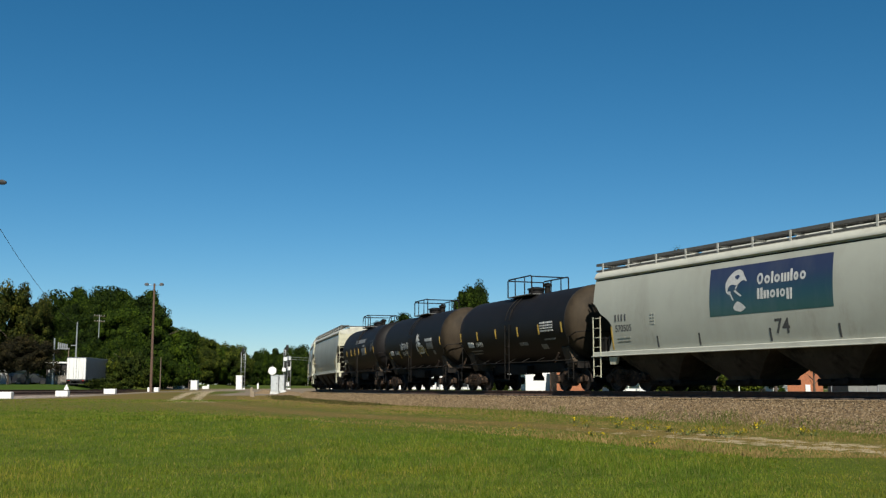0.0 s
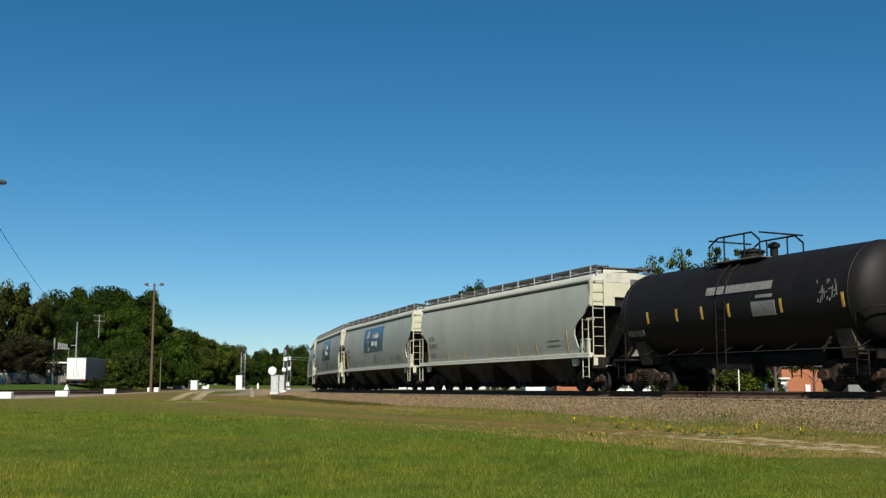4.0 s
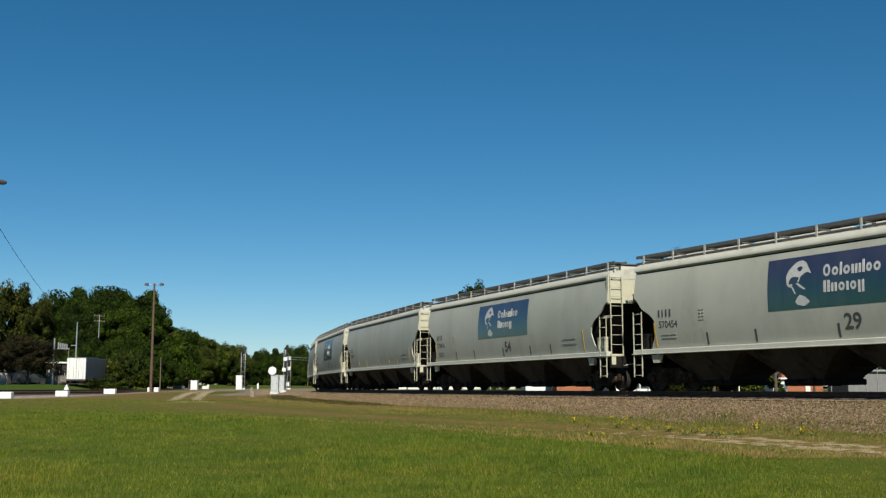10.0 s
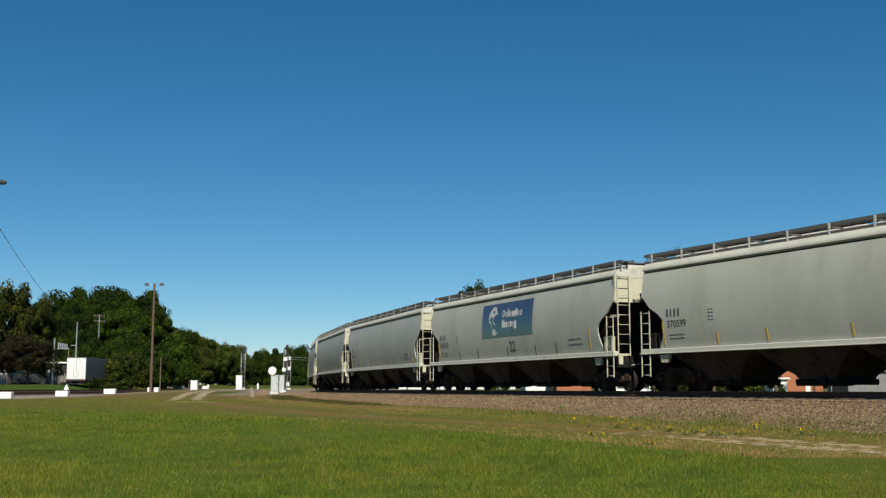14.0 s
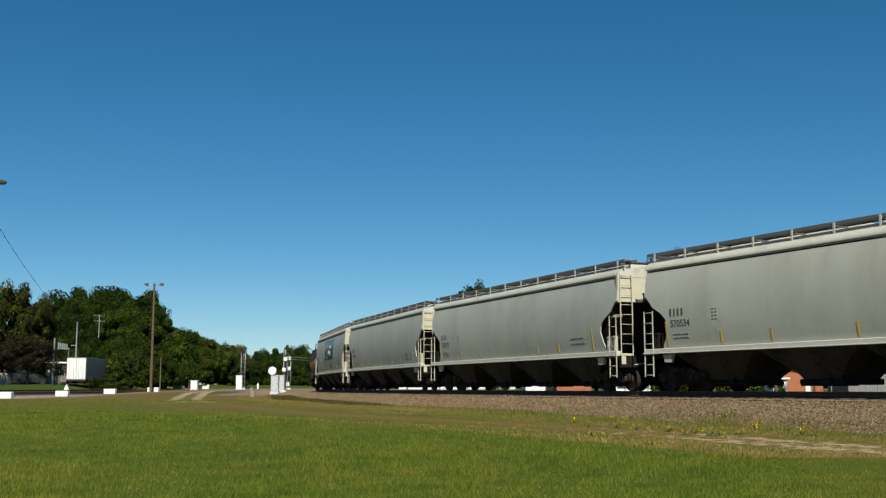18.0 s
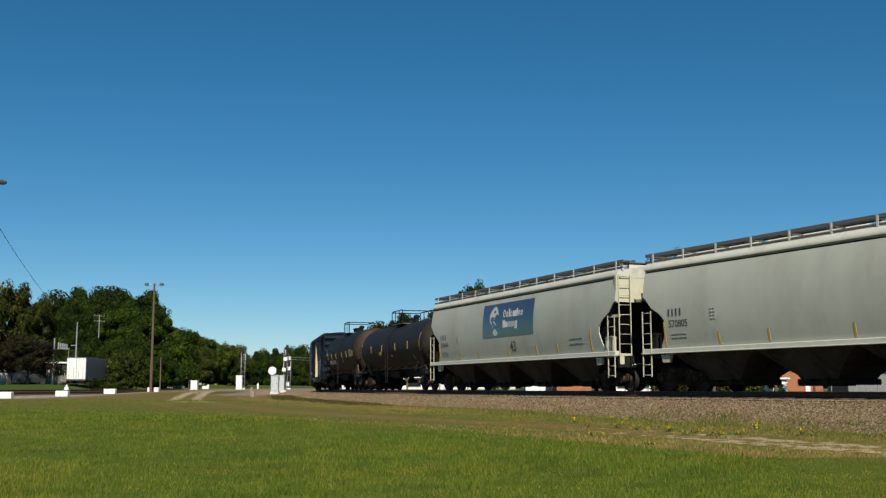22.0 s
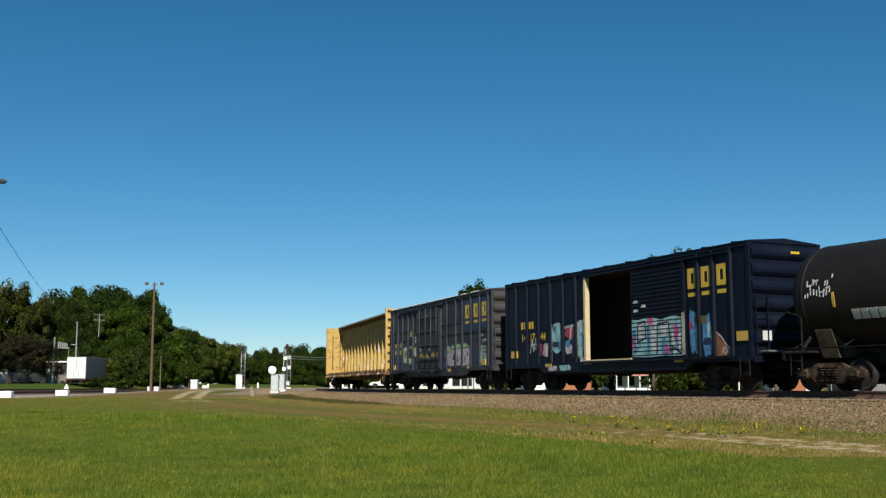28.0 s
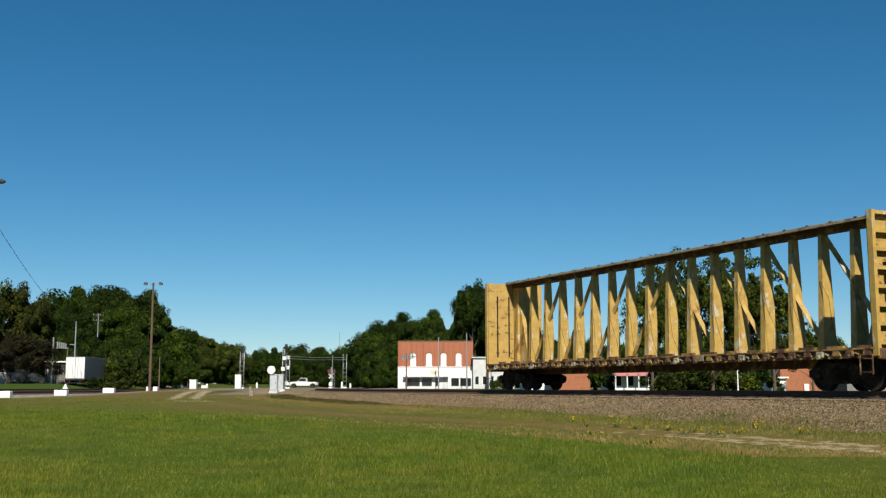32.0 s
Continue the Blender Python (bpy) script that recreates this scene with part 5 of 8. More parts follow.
spray(b2, "navy", Y2 - 0.0014, [(2.55, 1.45), (2.95, 1.5), (2.85, 1.85)], [(3.2, 1.4), (3.5, 1.36), (3.38, 1.75)], [(4.25, 1.5), (4.42, 1.35), (4.5, 1.6)], [(4.62, 1.7), (4.85, 1.62), (4.8, 1.95)], cloud(1.62, 1.95, 1.12, 1.62, 62, 0.3))
strokes(b2, "navy", Y2 - 0.0018, [[(1.6, 1.82), (2.1, 1.86), (2.5, 2.04), (3.04, 2.02), (3.04, 1.18)], [(3.05, 2.07), (4.06, 2.04), (4.06, 1.18), (3.05, 1.18)], [(4.1, 2.04), (4.7, 2.06), (5.2, 1.92), (5.12, 1.18)], [(3.6, 1.25), (3.95, 1.7)], [(2.2, 1.25), (2.5, 1.9)]], 0.022)
spray(b2, "navy", Y2, cloud(5.32, 6.24, 1.15, 2.35, 63, 0.15))
spray(b2, "mint", Y2, cloud(6.42, 6.8, 1.3, 2.2, 64, 0.35), cloud(6.5, 7.3, 1.35, 1.7, 65, 0.3))
spray(b2, "white", Y2 - 0.0006, cloud(6.42, 6.62, 1.2, 1.75, 66, 0.35), cloud(6.75, 7.3, 1.28, 1.45, 67, 0.35))
strokes(b2, "white", Y2 - 0.0012, [[(6.75, 1.68), (7.12, 1.66), (7.12, 2.02), (6.75, 2.04), (6.75, 1.68)], [(6.94, 1.68), (6.94, 2.02)], [(6.75, 1.86), (7.12, 1.84)]], 0.018, "table_frame")
strokes(b2, "white", Y2 - 0.0012, [[(6.45, 2.5), (6.5, 2.62), (6.58, 2.5), (6.62, 2.62)], [(6.68, 2.5), (6.75, 2.62), (6.82, 2.52)], [(6.7, 2.22), (6.78, 2.38), (6.86, 2.22), (6.9, 2.38)], [(6.96, 2.25), (7.02, 2.4), (7.1, 2.25), (7.14, 2.4), (7.22, 2.28)]], 0.016)

# ---- the lumber car at the train's end ----


def lumber_car(place, half):
    car = thing("centre_beam_car", "empty yellow centre-beam lumber car with rust stains", "flat car")
    zt = 4.92
    part("deck", Build().bevel_box(-half, half, -1.42, 1.42, 1.02, 1.14, 0.02).box(-half, half, -0.25, 0.25, 0.68, 1.02), RUST_DECK, car)
    for y in (-1, 1):
        part("side_sill", Build().plate([(y * 1.34, 0.90), (y * 1.40, 0.90), (y * 1.40, 0.94), (y * 1.37, 0.96), (y * 1.37, 1.12), (y * 1.46, 1.13), (y * 1.46, 1.18), (y * 1.34, 1.18)], "x", -half, half), DECK_EDGE, car, "rust-eaten yellow side sill")
        for k in range(20):
            x = -half + 0.9 + (2 * half - 1.8) * k / 19
            b = Build().bevel_box(x - 0.13, x + 0.13, min(y * 1.38, y * 1.50), max(y * 1.38, y * 1.50), 0.93, 1.11, 0.02)
            b.tube([(x, y * 1.40, 0.95), (x, y * 1.57, 0.95)], 0.065, 8).tube([(x + 0.16, y * 1.42, 1.04), (x + 0.3, y * 1.44, 1.0)], 0.03, 6)
            part("winch", b, RUST_DECK if k % 3 else CHORD_EDGE, car)
            part("stake_pocket", Build().plate([(x + 0.45, 0.97), (x + 0.75, 0.97), (x + 0.70, 1.13), (x + 0.50, 1.13)], "y", y * 1.38, y * 1.45), DECK_EDGE, car)
            part("rub_block", Build().box(x + 0.25, x + 0.85, y * 1.30, y * 1.44, 1.182, 1.25), RUST_DECK if k % 2 else DECK_EDGE, car)
    part("data_plate", Build().bevel_box(3.7, 4.25, -1.49, -1.47, 0.96, 1.16, 0.005), CHORD_EDGE, car, "pale square plate on the sill")
    part("top_chord", Build().box(-half + 0.1, half - 0.1, -0.47, 0.47, zt - 0.02, zt + 0.03).box(-half + 0.1, half - 0.1, -0.16, 0.16, zt - 0.2, zt - 0.02), RUST_DECK, car)
    for y in (-1, 1):
        part("chord_flange", Build().bevel_box(-half + 0.1, half - 0.1, min(y * 0.47, y * 0.52), max(y * 0.47, y * 0.52), zt - 0.05, zt + 0.05, 0.01), CHORD_EDGE, car, "faded edge of the top chord")
    for k in range(24):
        x = -half + 0.4 + (2 * half - 0.8) * k / 23
        part("chord_bolt", Build().box(x - 0.05, x + 0.05, -0.53, -0.50, zt + 0.045, zt + 0.075), RUST_DECK, car)
    n = 18
    xs = [-half + 0.62 + (2 * half - 1.24) * k / (n - 1) for k in range(n)]
    for k, x in enumerate(xs):
        wide, narrow = 0.26, 0.13                             # posts taper from the deck to the top chord
        b = Build().loft([[(x - 0.12, -wide, 1.14), (x + 0.12, -wide, 1.14), (x + 0.12, wide, 1.14), (x - 0.12, wide, 1.14)],
                          [(x - 0.075, -narrow, zt - 0.12), (x + 0.075, -narrow, zt - 0.12), (x + 0.075, narrow, zt - 0.12), (x - 0.075, narrow, zt - 0.12)]])
        part("post", b, YELLOW, car)
        part("post_foot", Build().bevel_box(x - 0.2, x + 0.2, -0.36, 0.36, 1.14, 1.2, 0.015), RUST_DECK, car)
    for k in range(1, n - 2, 2):                              # braces over two bays lean towards the car's middle
        lo, hi = (xs[k], xs[k + 2]) if k + 1 <= n // 2 else (xs[k + 2], xs[k])
        part("brace", Build().tube([(lo, 0, 1.2), (hi, 0, zt - 0.15)], 0.095, 4), YELLOW, car)
    rnd = random.Random(4)
    for k in range(16):
        x = xs[1] + (xs[-2] - xs[1]) * k / 15
        y = -0.62
        pts = [(x + dx, -0.2 - 0.3 * q, 3.4 - 2.2 * q + rnd.uniform(-0.1, 0.1)) for q, dx in ((0, 0), (0.35, rnd.uniform(0.2, 0.5)), (0.7, rnd.uniform(0.5, 0.9)), (1, rnd.uniform(0.9, 1.3)))]
        part("strap", Build().tube(pts, 0.007, 4), TRUCK, car)
    for s in (-1, 1):
        x = s * half
        out = [(-1.42, 1.05), (1.42, 1.05), (1.42, zt), (-1.42, zt)]
        b = part("bulkhead", Build().plate(out, "x", x - s * 0.06, x - s * 0.12), YELLOW_RUST, car, "yellow bulkhead with rust runs")
        for y in (-1.4, -0.7, 0.0, 0.7, 1.4):
            part("bulkhead_post", Build().box(x - s * 0.06, x + s * 0.12, y - 0.06, y + 0.06, 0.95, zt), YELLOW, b)
        for z in np.linspace(1.3, zt - 0.06, 8):
            part("bulkhead_rib", Build().box(x - s * 0.05, x + s * 0.10, -1.34, 1.34, z - 0.05, z + 0.05), YELLOW, b)
        for y in (-0.95, -0.35):
            part("batten", Build().box(x - s * 0.12, x - s * 0.16, y - 0.025, y + 0.025, 1.5, zt - 0.6), IRON, b)
        for y in (-1, 1):
            # gusset wall between the bulkhead and the beam
            part("side_ladder", ladder(x - s * 0.5 if s > 0 else x + 0.06, y * 1.5, 0.45, 1.0, 0.44, "x"), RUST_DECK, car)
        part("end_sill", Build().bevel_box(min(x, x + s * 0.15), max(x, x + s * 0.15), -1.42, 1.42, 0.85, 1.15, 0.02), RUST_DECK, car)
        part("gusset", Build().plate([(x - s * 0.12, 1.14), (x - s * 1.6, 1.14), (x - s * 0.5, zt - 0.2), (x - s * 0.12, zt - 0.2)], "y", -0.1, 0.1), YELLOW, car)
    cen = 2 * half - 3.3
    running_gear(car, cen, half + 0.1)
    TRAIN.append((car, place, cen))


lumber_car((-200.45 - 223.3) / 2, 11.43)
# ---- the land ----
TRUCK_ROWS = []
LAND_Y = (-3000, -60, 0, 14, 29, 41, 70, 86, 99, 113, 130, 160, 190, 400, 3000)
LAND_Z = (-0.2, -0.2, 0.0, 0.10, 0.42, 0.55, 0.68, 0.66, 0.74, 0.90, 1.08, 1.32, 1.45, 1.7, 1.7)


def smooth(a, b, v):
    q = np.clip((v - a) / (b - a), 0, 1)
    return q * q * (3 - 2 * q)


def land(x, y):
    """Height of the natural ground."""
    z = np.interp(y, LAND_Y, LAND_Z)
    z = z + 0.9 * smooth(-44, -52, x) * smooth(118, 140, y)
    return z + 0.03 * np.sin(x * 0.21 + 1.3) * np.sin(y * 0.17) * smooth(8, 30, y)


LANE = [(9.9, 17.0), (9.6, 19.5), (8.97, 21.85), (8.06, 23.1), (7.25, 24.45), (6.35, 26.0), (4.72, 28.45), (2.76, 31.7), (0.29, 34.5), (-1.63, 36.9), (-3.37, 39.05), (-5.22, 41.55), (-6.71, 44.95), (-8.35, 49.0), (-10.17, 53.85), (-11.9, 58.15), (-13.71, 63.2)]    # dirt lane beside the railway
SPUR = [(-34.8, 174.0), (-33.5, 154.0), (-30.6, 132.0), (-25.4, 104.0), (-19.3, 76.3), (-15.9, 65.6), (-14.6, 64.6)]      # worn track that leaves it
SPUR_TWO = [(-32.9, 154.0), (-26.3, 118.0), (-21.1, 91.8), (-15.7, 69.2), (-14.1, 65.1)]                                  # its other rut


def near_line(pts, x, y):
    best = np.full(np.shape(x), 1e9)
    for (ax, ay), (bx_, by_) in zip(pts[:-1], pts[1:]):
        dx, dy = bx_ - ax, by_ - ay
        q = np.clip(((x - ax) * dx + (y - ay) * dy) / (dx * dx + dy * dy), 0, 1)
        best = np.minimum(best, np.hypot(x - ax - q * dx, y - ay - q * dy))
    return best


RAILWAY = [tuple(LINE[i, 1:3]) for i in range(0, len(LINE), 12)]


def ground_material():
    m = bpy.data.materials.new("grass_and_earth")
    m.use_nodes = True
    nt = m.node_tree
    b = nt.nodes["Principled BSDF"]
    b.inputs["Roughness"].default_value = 0.95
    b.inputs["Specular IOR Level"].default_value = 0.1
    green = ramp(nt, noise_of(nt, 9, 6, 0.7), [(0.30, (0.0312, 0.0516, 0.0036)), (0.5, (0.0456, 0.0708, 0.0054)), (0.72, (0.066, 0.084, 0.0096))])
    big = ramp(nt, noise_of(nt, 0.16, 5, 0.6), [(0.38, (0, 0, 0)), (0.68, (0.36, 0.36, 0.36))])
    straw = ramp(nt, noise_of(nt, 6, 6, 0.7), [(0.3, (0.051, 0.042, 0.012)), (0.7, (0.114, 0.087, 0.03))])
    col = mixed(nt, big, green, straw)

    def layer(name, colour, a, z, base):
        at = nt.nodes.new("ShaderNodeAttribute")
        at.attribute_name = name
        add = nt.nodes.new("ShaderNodeMath")
        add.operation = "MULTIPLY_ADD"
        nt.links.new(noise_of(nt, 2.2 if name == 'dirt' else 1.1, 8, 0.75), add.inputs[0])
        add.inputs[1].default_value = 2.8 if name == 'dirt' else 1.3
        add.inputs[2].default_value = -1.46 if name == 'dirt' else -0.65
        plus = nt.nodes.new("ShaderNodeMath")
        nt.links.new(at.outputs["Fac"], plus.inputs[0])
        nt.links.new(add.outputs[0], plus.inputs[1])
        return mixed(nt, ramp(nt, plus.outputs[0], [(a, (0, 0, 0)), (z, (1, 1, 1))]), base, colour)
    dry = ramp(nt, noise_of(nt, 5, 6, 0.7), [(0.3, (0.068, 0.054, 0.014)), (0.5, (0.116, 0.084, 0.025)), (0.75, (0.058, 0.062, 0.013))])
    col = layer("dry", dry, 0.25, 0.75, col)
    dirt = ramp(nt, noise_of(nt, 4, 6, 0.7), [(0.3, (0.20, 0.158, 0.092)), (0.7, (0.32, 0.265, 0.17))])
    col = layer("dirt", dirt, 0.45, 0.62, col)
    fresh = ramp(nt, noise_of(nt, 3, 6, 0.7), [(0.3, (0.02418, 0.0465, 0.005208)), (0.7, (0.04464, 0.0744, 0.0093))])
    col = layer("lawn", fresh, 0.4, 0.6, col)
    road = ramp(nt, noise_of(nt, 2, 6, 0.7), [(0.3, (0.125, 0.100, 0.072)), (0.7, (0.190, 0.160, 0.124))])
    col = layer("gravel", road, 0.45, 0.6, col)
    nt.links.new(col, b.inputs["Base Color"])
    bp = nt.nodes.new("ShaderNodeBump")
    bp.inputs["Strength"].default_value, bp.inputs["Distance"].default_value = 0.3, 0.05
    nt.links.new(noise_of(nt, 14, 6, 0.7), bp.inputs["Height"])
    nt.links.new(bp.outputs[0], b.inputs["Normal"])
    return m


def spread(lo, hi, step, reach, grow=1.28):
    mid = list(np.arange(lo, hi + step / 2, step))
    out, d = [], step
    while not out or out[-1] < reach:
        d *= grow
        out.append((out[-1] if out else hi) + d)
    left, d = [], step
    while not left or left[-1] > -reach:
        d *= grow
        left.append((left[-1] if left else lo) - d)
    return np.array(left[::-1] + mid + out)


def make_ground():
    gx, gy = spread(-46, 46, 0.5, 3500), spread(9, 125, 0.5, 3500)
    X, Y = np.meshgrid(gx, gy)
    Z = land(X, Y)
    Z = np.where(near_line(RAILWAY, X, Y) < 3.0, np.minimum(Z, 0.9), Z)
    nx, ny = len(gx), len(gy)
    idx = np.arange(nx * ny).reshape(ny, nx)
    quads = np.stack([idx[:-1, :-1], idx[:-1, 1:], idx[1:, 1:], idx[1:, :-1]], -1).reshape(-1, 4)
    me = bpy.data.meshes.new("ground")
    me.from_pydata(np.stack([X, Y, Z], -1).reshape(-1, 3), [], quads)
    me.polygons.foreach_set("use_smooth", np.ones(len(quads), bool))
    lane = np.minimum(np.abs(near_line(LANE, X, Y) - 0.62), 9)
    spur = np.minimum(np.minimum(near_line(SPUR, X, Y), near_line(SPUR_TWO, X, Y)) * (0.75 + 0.55 * smooth(140, 60, Y)), 9)
    worn = np.maximum((0.98 - 0.62 * smooth(23.5, 33, Y)) - lane / 0.80, 1.08 - spur / 0.85)
    dry = np.maximum((0.62 + 0.5 * smooth(36, 52, Y)) - np.abs(near_line(RAILWAY, X, Y) - 5.5) / 6.0, 0.95 - near_line(LANE, X, Y) / 2.6)
    lawn = smooth(-45, -41, X)
    dry = np.maximum(dry, (0.5 * smooth(30, 46, Y) + 0.25 * smooth(52, 78, Y)) * smooth(140, 100, Y) * lawn)
    dry = np.maximum(dry, 1.1 * smooth(70, 80, Y) * smooth(-24, -34, X) * smooth(-46, -40, X))
    stone = 0.80 * smooth(118, 158, Y) * smooth(-36, -33, X) * smooth(-4, -8, X) + 0.85 * smooth(94, 114, Y) * smooth(176, 160, Y) * smooth(-27, -21, X) * smooth(-7, -10, X) + 1.2 * smooth(172, 178, Y) * smooth(212, 206, Y) + 0.85 * smooth(-37.2, -36.4, X) * smooth(-32.6, -34.6, X) * smooth(62, 72, Y) * smooth(150, 135, Y)
    for name, v in (("lawn", 1.1 * smooth(-44, -47, X) * smooth(114, 120, Y) * smooth(165, 155, Y)), ("dirt", worn), ("dry", dry), ("gravel", np.clip(stone, 0, 1))):
        a = me.attributes.new(name, "FLOAT", "POINT")
        a.data.foreach_set("value", np.clip(v, 0, 1.2).astype(np.float32).ravel())
    ob = part("ground", me, ground_material())
    return tagged(ob, "mown green grass with dry patches and worn dirt", "ground", kind="structure")


make_ground()
GRASS = bpy.data.materials.new("grass_blades")
GRASS.use_nodes = True
nt = GRASS.node_tree
geo = nt.nodes.new("ShaderNodeNewGeometry")
patchy = ramp(nt, noise_of(nt, 0.22, 4, 0.6), [(0.32, (0.78, 0.86, 0.9)), (0.48, (1.0, 1.0, 1.0)), (0.62, (1.26, 1.02, 1.15)), (0.75, (1.42, 0.98, 1.3))])
patchy = mixed(nt, 1.0, patchy, ramp(nt, noise_of(nt, 1.3, 4, 0.65), [(0.36, (0.66, 0.72, 0.85)), (0.5, (1.0, 1.0, 1.0)), (0.64, (1.28, 1.16, 1.15))]), "MULTIPLY")
nt.links.new(mixed(nt, 1.0, ramp(nt, geo.outputs["Random Per Island"], [(0.0, (0.032, 0.060, 0.0040)), (0.35, (0.052, 0.083, 0.0060)), (0.72, (0.074, 0.100, 0.0095)), (0.92, (0.090, 0.104, 0.016)), (1.0, (0.125, 0.112, 0.030))]), patchy, "MULTIPLY"),
             nt.nodes["Principled BSDF"].inputs["Base Color"])
nt.nodes["Principled BSDF"].inputs["Roughness"].default_value = 0.6
nt.nodes["Principled BSDF"].inputs["Specular IOR Level"].default_value = 0.06


def leaf_mesh(name, base, tip, width, lean=None):
    """Many blades at once: arrays of base points, tip offsets and half-width vectors; two triangles share each blade."""
    n = len(base)
    mid = base + tip * 0.55 + (lean if lean is not None else 0)
    v = np.empty((n, 5, 3))
    v[:, 0], v[:, 1] = base - width, base + width
    v[:, 2], v[:, 3] = mid + width * 0.8, mid - width * 0.8
    v[:, 4] = base + tip
    k = np.arange(n)[:, None] * 5
    quads = (k + np.array([0, 1, 2, 3])).astype(np.int32)
    tris = (k + np.array([3, 2, 4])).astype(np.int32)
    me = bpy.data.meshes.new(name)
    me.vertices.add(n * 5)
    me.vertices.foreach_set("co", v.ravel())
    me.loops.add(n * 7)
    me.loops.foreach_set("vertex_index", np.concatenate([quads, tris], 1).ravel())
    me.polygons.add(n * 2)
    st = (np.arange(n)[:, None] * 7 + np.array([0, 4])).ravel()
    me.polygons.foreach_set("loop_start", st.astype(np.int32))
    me.update(calc_edges=True)
    return me


def grass_field(name, count, y0, y1, power, h0, h1, w, seed, side=0.46, only=False, band=None, material=None, label="long blades of green and straw-coloured grass"):
    rng = np.random.default_rng(seed)
    y = y0 + (y1 - y0) * rng.random(count) ** power
    x = (rng.random(count) * 2 - 1) * (y * side + 0.8)
    lane = near_line(LANE, x, y)
    keep = (np.abs(lane - 0.75) > 0.55 * rng.random(count) + 0.25) | (rng.random(count) < 0.16)
    off = near_line(RAILWAY, x, y)
    keep &= off > 2.6 - 0.8 * smooth(42, 62, y) + 1.1 * rng.random(count)
    if not only:
        keep &= (y < 44) | (off > 6.5)
        keep &= lane > 0.35 + 1.1 * rng.random(count)
    if only:
        keep &= ((lane < 3.6) | (off < 8.5)) & (off > 2.3 + 0.9 * rng.random(count))
    if band:
        keep = (off > band[0] + 0.35 * rng.random(count) + 0.12 * np.sin(y * 0.9) + 0.1 * np.sin(y * 2.3)) & (off < band[0] + (band[1] - band[0]) * rng.random(count) ** 1.5) & (x < 40)
    clump = np.sin(x * 1.7 + 3 * np.sin(y * 0.6)) * np.sin(y * 1.3 + 2 * np.sin(x * 0.5)) * 0.5 + 0.5
    clump = 0.6 + 0.5 * clump + 0.35 * (np.sin(x * 0.31 + 1) * np.sin(y * 0.27 + 2) > 0.2)
    clump = clump * (0.45 + 0.55 * smooth(1.5, 6.0, lane)) * (0.35 + 0.65 * smooth(50, 18, y))
    x, y, clump = x[keep], y[keep], clump[keep]
    n = len(x)
    off = near_line(RAILWAY, x, y)
    base = np.stack([x, y, np.maximum(land(x, y), 1.13 - (off - 1.95) * 0.5017) - 0.01], -1)
    h = (h0 + (h1 - h0) * rng.random(n) ** 2) * clump
    a = rng.random(n) * 2 * math.pi
    lean = h * (0.15 + 0.45 * rng.random(n))
    tip = np.stack([np.cos(a) * lean, np.sin(a) * lean, h], -1)
    wa = rng.random(n) * math.pi
    ww = w * (0.6 + 0.8 * rng.random(n)) * (0.6 + y / 30)
    width = np.stack([np.cos(wa) * ww, np.sin(wa) * ww * 0.4, np.zeros(n)], -1)
    ob = part(name, leaf_mesh(name, base, tip, width), material or GRASS)
    return tagged(ob, label, "grass", kind="stuff")


grass_field("grass", 380000, 10.5, 46, 1.5, 0.03, 0.115, 0.0045, 1)
grass_field("far_grass", 110000, 34, 84, 1.3, 0.05, 0.18, 0.009, 2, label="dry grass tufts further across the field")
STRAW = shade("olive_straw", (0.1188, 0.08976, 0.0264), 0.7, spec=0.2, grain=1.5, vary=0.35, wear=(0.1628, 0.11, 0.03872), wear_at=(0.46, 0.62), wear_scale=0.5)
grass_field("dry_grass", 210000, 20, 105, 1.5, 0.06, 0.18, 0.009, 5, only=True, material=STRAW, label="olive and straw-coloured dry grass by the lane")
VERGE = shade("olive_verge_blades", (0.060, 0.070, 0.013), 0.7, spec=0.1, grain=2.5, vary=0.4, wear=(0.105, 0.082, 0.022), wear_at=(0.48, 0.64), wear_scale=0.45, second=(0.038, 0.060, 0.008), second_at=(0.56, 0.7), second_scale=0.8)
grass_field("verge_grass", 520000, 22, 100, 1.25, 0.10, 0.30, 0.006, 8, band=(2.72, 6.2), material=VERGE, label="taller olive grass along the foot of the bank")
WEED = shade("dark_dry_weeds", (0.046, 0.038, 0.012), 0.8, spec=0.1, grain=2, vary=0.4, wear=(0.024, 0.028, 0.007), wear_at=(0.45, 0.6), wear_scale=0.4)
grass_field("weed_strip", 330000, 56, 104, 1.0, 0.22, 0.50, 0.008, 9, band=(3.3, 6.0), material=WEED, label="dark dry weeds between bank and lane")

# ---- railway: ballast, ties, rails ----
track = thing("track", "railway track with rusty rails on a stone ballast bank", "railway", kind="structure")


def swept(line_at, stations, profile):
    """A profile of (offset, height) carried along the line."""
    return Build().loft([[line_at(s, o, z) for o, z in profile] for s in stations])


def stations(lo, hi, step):
    return [lo + (hi - lo) * k / int((hi - lo) / step) for k in range(int((hi - lo) / step) + 1)]


